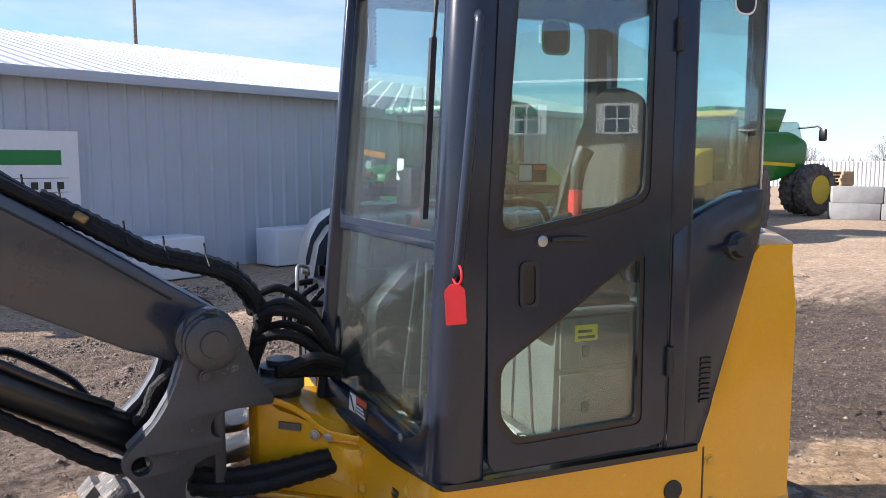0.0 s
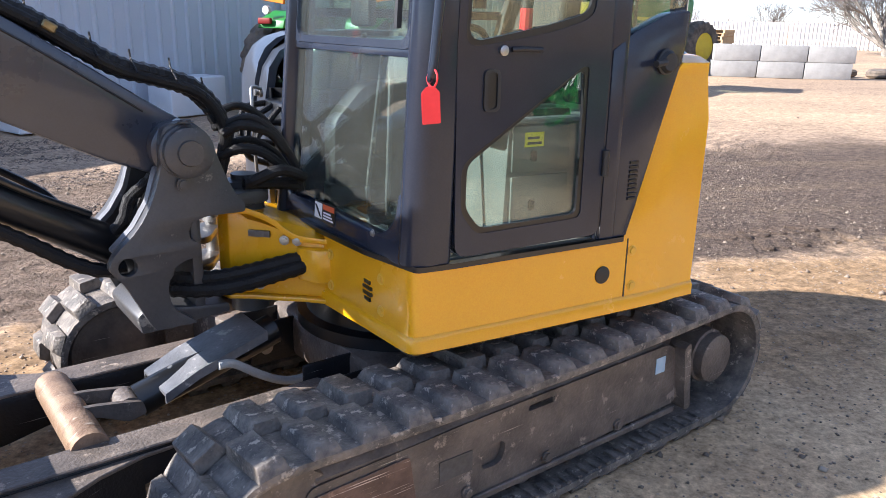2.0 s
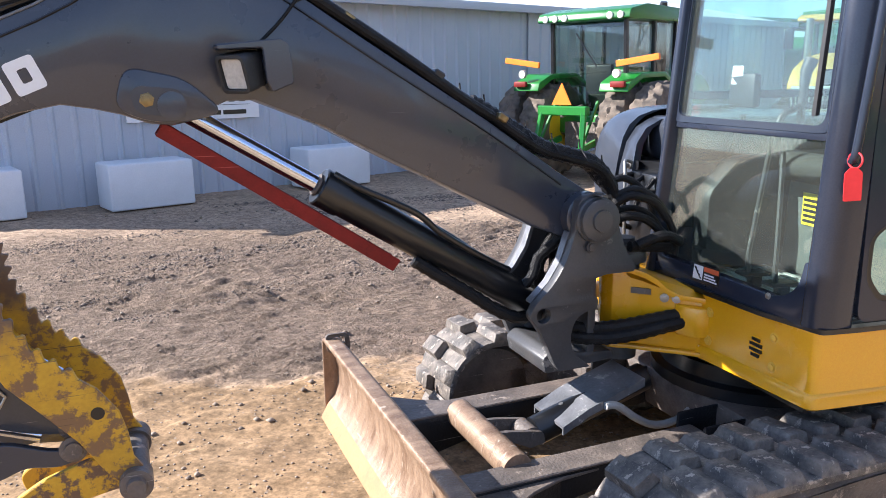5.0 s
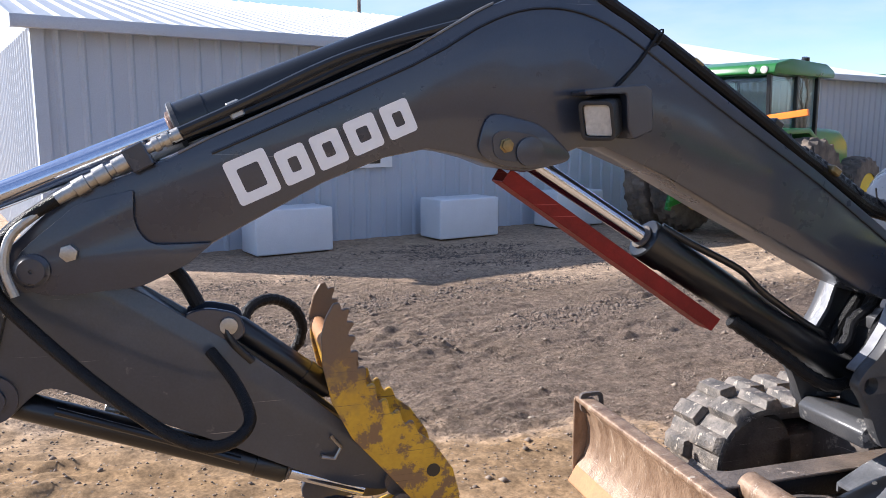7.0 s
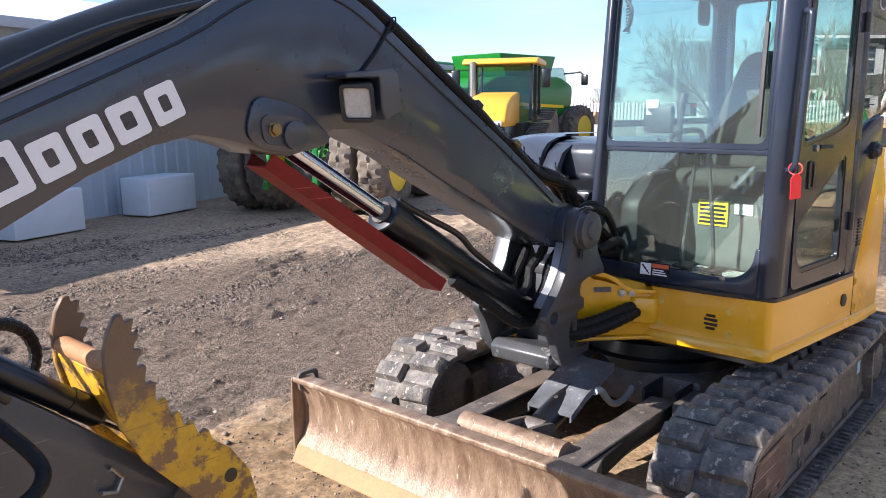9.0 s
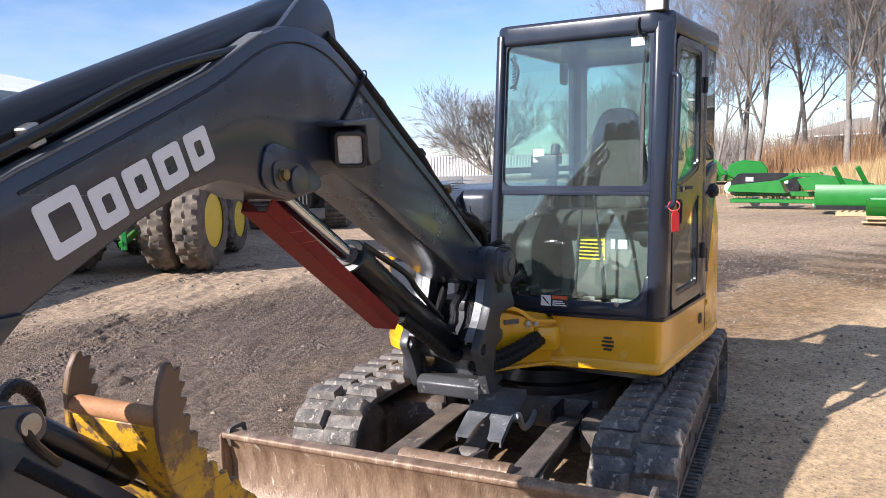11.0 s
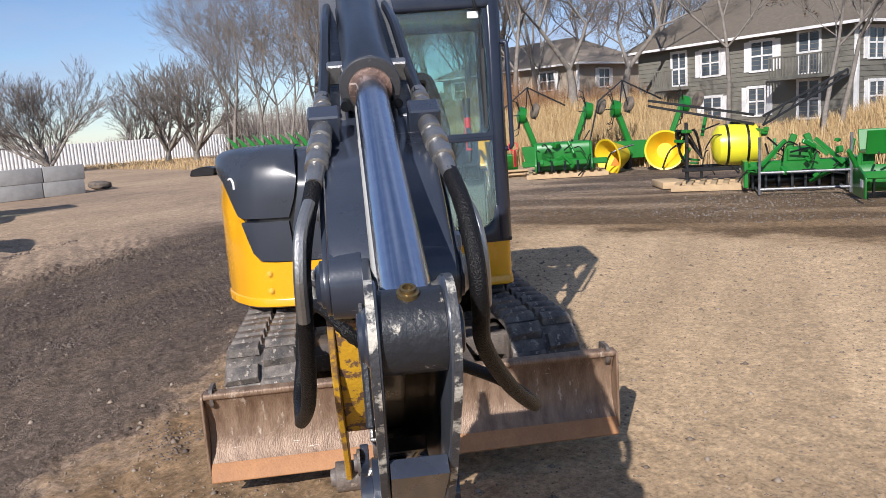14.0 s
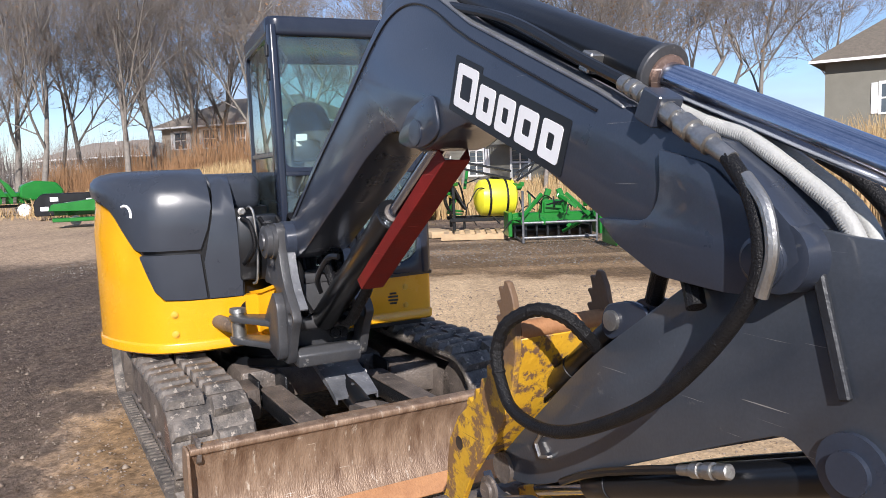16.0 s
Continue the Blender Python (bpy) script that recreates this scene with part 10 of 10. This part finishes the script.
FAR_KIND = [tree_mesh(12, 18, 0.5, 5, 0.24, 0.26), tree_mesh(24, 17, 0.4, 5, 0.20, 0.28), tree_mesh(38, 19, 0.55, 5, 0.28, 0.24), tree_mesh(52, 15, 0.45, 5, 0.16, 0.30), tree_mesh(65, 8, 0.8, 5, 0.18, 0.22, 0, 0.35)]
KIND = [tree_mesh(11, 18, 0.5, 6, 0.20, 0.24), tree_mesh(23, 17, 0.4, 6, 0.17, 0.27, 0.05), tree_mesh(37, 19, 0.55, 6, 0.23, 0.22, 0.12), tree_mesh(51, 15, 0.45, 6, 0.13, 0.28, 0.10), tree_mesh(64, 8, 0.9, 6, 0.17, 0.20, 0, 0.3), tree_mesh(83, 15, 0.9, 6, 0.26, 0.22, 0.10, 0.7)]


def polar(az, dist):
    a = radians(az)
    return -4.6 + dist * math.cos(a), 0.6 + dist * math.sin(a)


TALL = "tall bare grey-brown tree on the bank"
for az, dist, k, yaw, sc in ((31.0, 46, 0, 20, 1.0), (27.0, 48, 1, 80, 0.95), (22.6, 46, 2, 140, 1.0), (19.6, 50, 0, 200, 1.05), (16.5, 44, 1, 250, 1.0), (12.0, 38, 5, 300, 1.0), (8.6, 44, 5, 60, 1.05),
                             (35.0, 60, 1, 30, 1.0), (5.0, 62, 0, 110, 1.2), (-1.0, 64, 1, 190, 1.2), (-11.0, 58, 2, 15, 1.2), (-8.2, 62, 0, 95, 1.3), (-13.2, 54, 1, 160, 1.15), (-15.4, 34, 5, 100, 1.0), (-18.4, 36, 5, 220, 0.95), (-21.0, 56, 1, 140, 1.2), (-26.0, 60, 3, 280, 1.2), (24.0, 70, 0, 310, 1.2), (17.8, 58, 2, 240, 1.1),
                             (28.4, 54, 3, 150, 1.1), (20.5, 64, 1, 350, 1.1), (30.0, 40, 1, 310, 0.95), (33.0, 54, 3, 200, 0.9), (11.0, 60, 1, 77, 1.1), (24.4, 42, 0, 50, 0.9), (14.6, 52, 0, 170, 1.05), (34.0, 44, 3, 120, 0.8), (7.0, 68, 2, 25, 1.25), (2.0, 72, 3, 85, 1.25), (37.0, 52, 0, 290, 0.8)):
    x, y = polar(az, dist)
    plant((FAR_KIND if dist > 66 else KIND)[k], x, y, yaw, sc, TALL)
for az, dist, sc in ((1.6, 29, 0.80), (-4.4, 27, 0.72), (-5.4, 27.5, 0.75)):
    x, y = polar(az, dist)
    plant(KIND[3], x, y, az * 40, sc, "thin young bare tree in the grass")
x, y = polar(48.8, 60)
plant(KIND[4], x, y, 40, 1.75, "rounded bare tree beyond the white fence", 0)
for az, dist, k, sc in ((41.5, 70, 4, 1.9), (39.6, 66, 4, 1.8), (37.4, 64, 3, 0.75), (43.5, 80, 4, 1.6), (57.5, 110, 4, 1.1), (62.5, 90, 4, 0.9), (66.0, 100, 4, 1.0), (36.5, 75, 4, 1.0)):
    x, y = polar(az, dist)
    plant(FAR_KIND[k], x, y, az * 9, sc, "low bare tree by the far fence", 0)

# trees on the other side of the yard, mirrored in the cab's glass
for x, y, k, yaw, sc in ((-34, -14, 0, 0, 1.0), (-38, -22, 1, 60, 1.0), (-30, -26, 2, 120, 0.9), (-44, -6, 3, 200, 1.0), (-36, -33, 0, 250, 1.1), (-22, -36, 1, 10, 1.0), (-48, -18, 2, 300, 1.1), (-8, -40, 3, 80, 1.0)):
    plant(FAR_KIND[k], x, y, yaw, sc, "tall bare tree across the yard", 0)
# thicket behind the houses
rng = np.random.default_rng(19)
wv, wf = [], []
for i in range(34000):
    az = radians(rng.uniform(-35, 40))
    dist = rng.uniform(62, 120)
    hgt = rng.uniform(2.0, 8.0) * (0.75 + 0.45 * noise.noise((math.degrees(az) * 0.3, 1, 0)))
    x, y = dist * math.cos(az), dist * math.sin(az)
    w = rng.uniform(0.012, 0.045)
    b = len(wv)
    lx, ly = rng.normal(0, 0.9, 2)
    wv += [(x - w * math.sin(az), y + w * math.cos(az), -0.3), (x + w * math.sin(az), y - w * math.cos(az), -0.3), (x + lx, y + ly, hgt)]
    wf.append((b, b + 1, b + 2))
me = bpy.data.meshes.new("thicket")
me.from_pydata(wv, [], wf)
me.materials.append(M_FAR)
tagged(new("thicket", me), "grey-brown thicket behind the houses", "woods", kind="stuff")

# brown undergrowth below the trees on the bank
rng = np.random.default_rng(29)
uv_, uf_ = [], []
while len(uf_) < 14000:
    az, dist = radians(rng.uniform(7, 30)), rng.uniform(40, 56)
    x, y = -4.6 + dist * math.cos(az), 0.6 + dist * math.sin(az)
    clump = noise.noise((x * 0.22, y * 0.22, 3.0))
    if clump < rng.uniform(-0.25, 0.35):
        continue
    hgt = rng.uniform(0.4, 2.8) * (0.6 + clump)
    g, w, b = bank_height(x, y), rng.uniform(0.008, 0.02), len(uv_)
    lx, ly = rng.normal(0, 0.35, 2)
    uv_ += [(x - w * math.sin(az), y + w * math.cos(az), g - 0.1), (x + w * math.sin(az), y - w * math.cos(az), g - 0.1), (x + lx, y + ly, g + hgt)]
    uf_.append((b, b + 1, b + 2))
me = bpy.data.meshes.new("undergrowth")
me.from_pydata(uv_, [], uf_)
me.materials.append(M_LEAF)
tagged(new("undergrowth", me), "rusty brown undergrowth below the bare trees", "brush", kind="stuff")

# far line of woods, one low uneven mass of twigs near the horizon
rng = np.random.default_rng(9)
wv, wf = [], []
for i in range(9000):
    az = radians(rng.uniform(-75, 95))
    dist = rng.uniform(150, 230)
    hgt = rng.uniform(2.0, 6.0) * (0.7 + 0.5 * noise.noise((math.degrees(az) * 0.22, 0, 0)))
    x, y = dist * math.cos(az), dist * math.sin(az)
    w = rng.uniform(0.05, 0.22)
    b = len(wv)
    lx, ly = rng.normal(0, 0.9, 2)
    wv += [(x - w * math.sin(az), y + w * math.cos(az), -0.3), (x + w * math.sin(az), y - w * math.cos(az), -0.3), (x + lx, y + ly, hgt)]
    wf.append((b, b + 1, b + 2))
me = bpy.data.meshes.new("far_woods")
me.from_pydata(wv, [], wf)
me.materials.append(M_FAR)
tagged(new("far_woods", me), "distant line of bare woods", "woods", kind="stuff")

# pebbles and clods on the yard
rng = np.random.default_rng(21)
pv, pf = [], []
unit = [(1, 0, 0), (0, 1, 0), (-1, 0, 0), (0, -1, 0), (0, 0, 1), (0, 0, -1)]
tri = [(0, 1, 4), (1, 2, 4), (2, 3, 4), (3, 0, 4), (1, 0, 5), (2, 1, 5), (3, 2, 5), (0, 3, 5)]
for i in range(42000):
    if i < 30000:
        x, y = rng.uniform(-7, 5), rng.uniform(-1.5, 11)
    else:
        x, y = rng.uniform(-9, 20), rng.uniform(-5, 17)
    r = rng.uniform(0.004, 0.011) * (1 + 1.6 * (rng.random() > 0.965))
    b = len(pv)
    q = rng.uniform(0.6, 1.2, 6)
    for (ux, uy, uz), s in zip(unit, q):
        pv.append((x + ux * r * s, y + uy * r * s, ground_height(x, y) + uz * r * s * 0.7 + r * 0.2))
    pf += [tuple(b + j for j in t) for t in tri]
me = bpy.data.meshes.new("pebbles")
me.from_pydata(pv, [], pf)
me.materials.append(M_PEBBLE)
me.polygons.foreach_set("use_smooth", [True] * len(me.polygons))
tagged(new("pebbles", me), "loose pebbles and clods on the yard", "gravel", kind="stuff")

# clods in broken bands where wheels have churned the yard
rng = np.random.default_rng(33)
cv, cf = [], []
while len(cf) < 8 * 17000:
    x, y = rng.uniform(-9, 7), rng.uniform(3.5, 12.5)
    u, v = x * 0.73 + y * 0.68, -x * 0.68 + y * 0.73
    w = noise.noise((u * 0.35, v * 1.3, 4.0)) + 0.5 * noise.noise((u * 1.3, v * 2.5, 8.0)) - 0.10 * abs(v - 8.0) + 0.05
    if w < rng.uniform(0.0, 0.5):
        continue
    r = rng.uniform(0.006, 0.016) * (1 + 1.4 * (rng.random() > 0.93))
    b = len(cv)
    q = rng.uniform(0.6, 1.3, 6)
    g = ground_height(x, y)
    for (ux, uy, uz), s in zip(unit, q):
        cv.append((x + ux * r * s, y + uy * r * s, g + uz * r * s * 0.55 + r * 0.05))
    cf += [tuple(b + j for j in t) for t in tri]
me = bpy.data.meshes.new("clods")
me.from_pydata(cv, [], cf)
me.materials.append(M_CLOD)
me.polygons.foreach_set("use_smooth", [True] * len(me.polygons))
tagged(new("clods", me), "churned dark dirt clods between the wheel ruts", "dirt clods", kind="stuff")
# print of a bar-lug tyre in the soft dirt
bm = bmesh.new()
for row in range(7):
    for col in (-1, 1):
        c = pose(3.0 + row * 0.17, 5.4 + row * 0.035, 0, 0, 0, 12) @ Vector((0, col * 0.17, 0))
        g = ground_height(c.x, c.y)
        prism(bm, rounded([(-0.045, -0.14), (0.045, -0.14), (0.03, 0.14), (-0.06, 0.14)], 0.02, 2), -0.03, 0.018, "z", Matrix.Translation((c.x, c.y, g)) @ Matrix.Rotation(radians(12 + col * 28), 4, "Z"))
bevel(bm, 0.01, 1)
tagged(solid("tyre_print", bm, M_DIRT, "raised print of a lugged tyre in soft dirt", "tyre print"), kind="stuff")

# pale gravel before the implements
rng = np.random.default_rng(57)
qv, qf = [], []
for i in range(11000):
    a = rng.uniform(0, 1)
    x, y = 7.0 + rng.uniform(0, 10) * (0.4 + 0.6 * a), rng.uniform(-6, 9)
    if noise.noise((x * 0.5, y * 0.5, 2.0)) < rng.uniform(-0.5, 0.35):
        continue
    r = rng.uniform(0.008, 0.022)
    b = len(qv)
    g = ground_height(x, y)
    q = rng.uniform(0.6, 1.3, 6)
    for (ux, uy, uz), s in zip(unit, q):
        qv.append((x + ux * r * s, y + uy * r * s, g + uz * r * s * 0.7 + r * 0.2))
    qf += [tuple(b + j for j in t) for t in tri]
me = bpy.data.meshes.new("gravel")
me.from_pydata(qv, [], qf)
me.materials.append(M_GRAVEL)
me.polygons.foreach_set("use_smooth", [True] * len(me.polygons))
tagged(new("gravel", me), "pale crushed gravel before the implements", "gravel", kind="stuff")
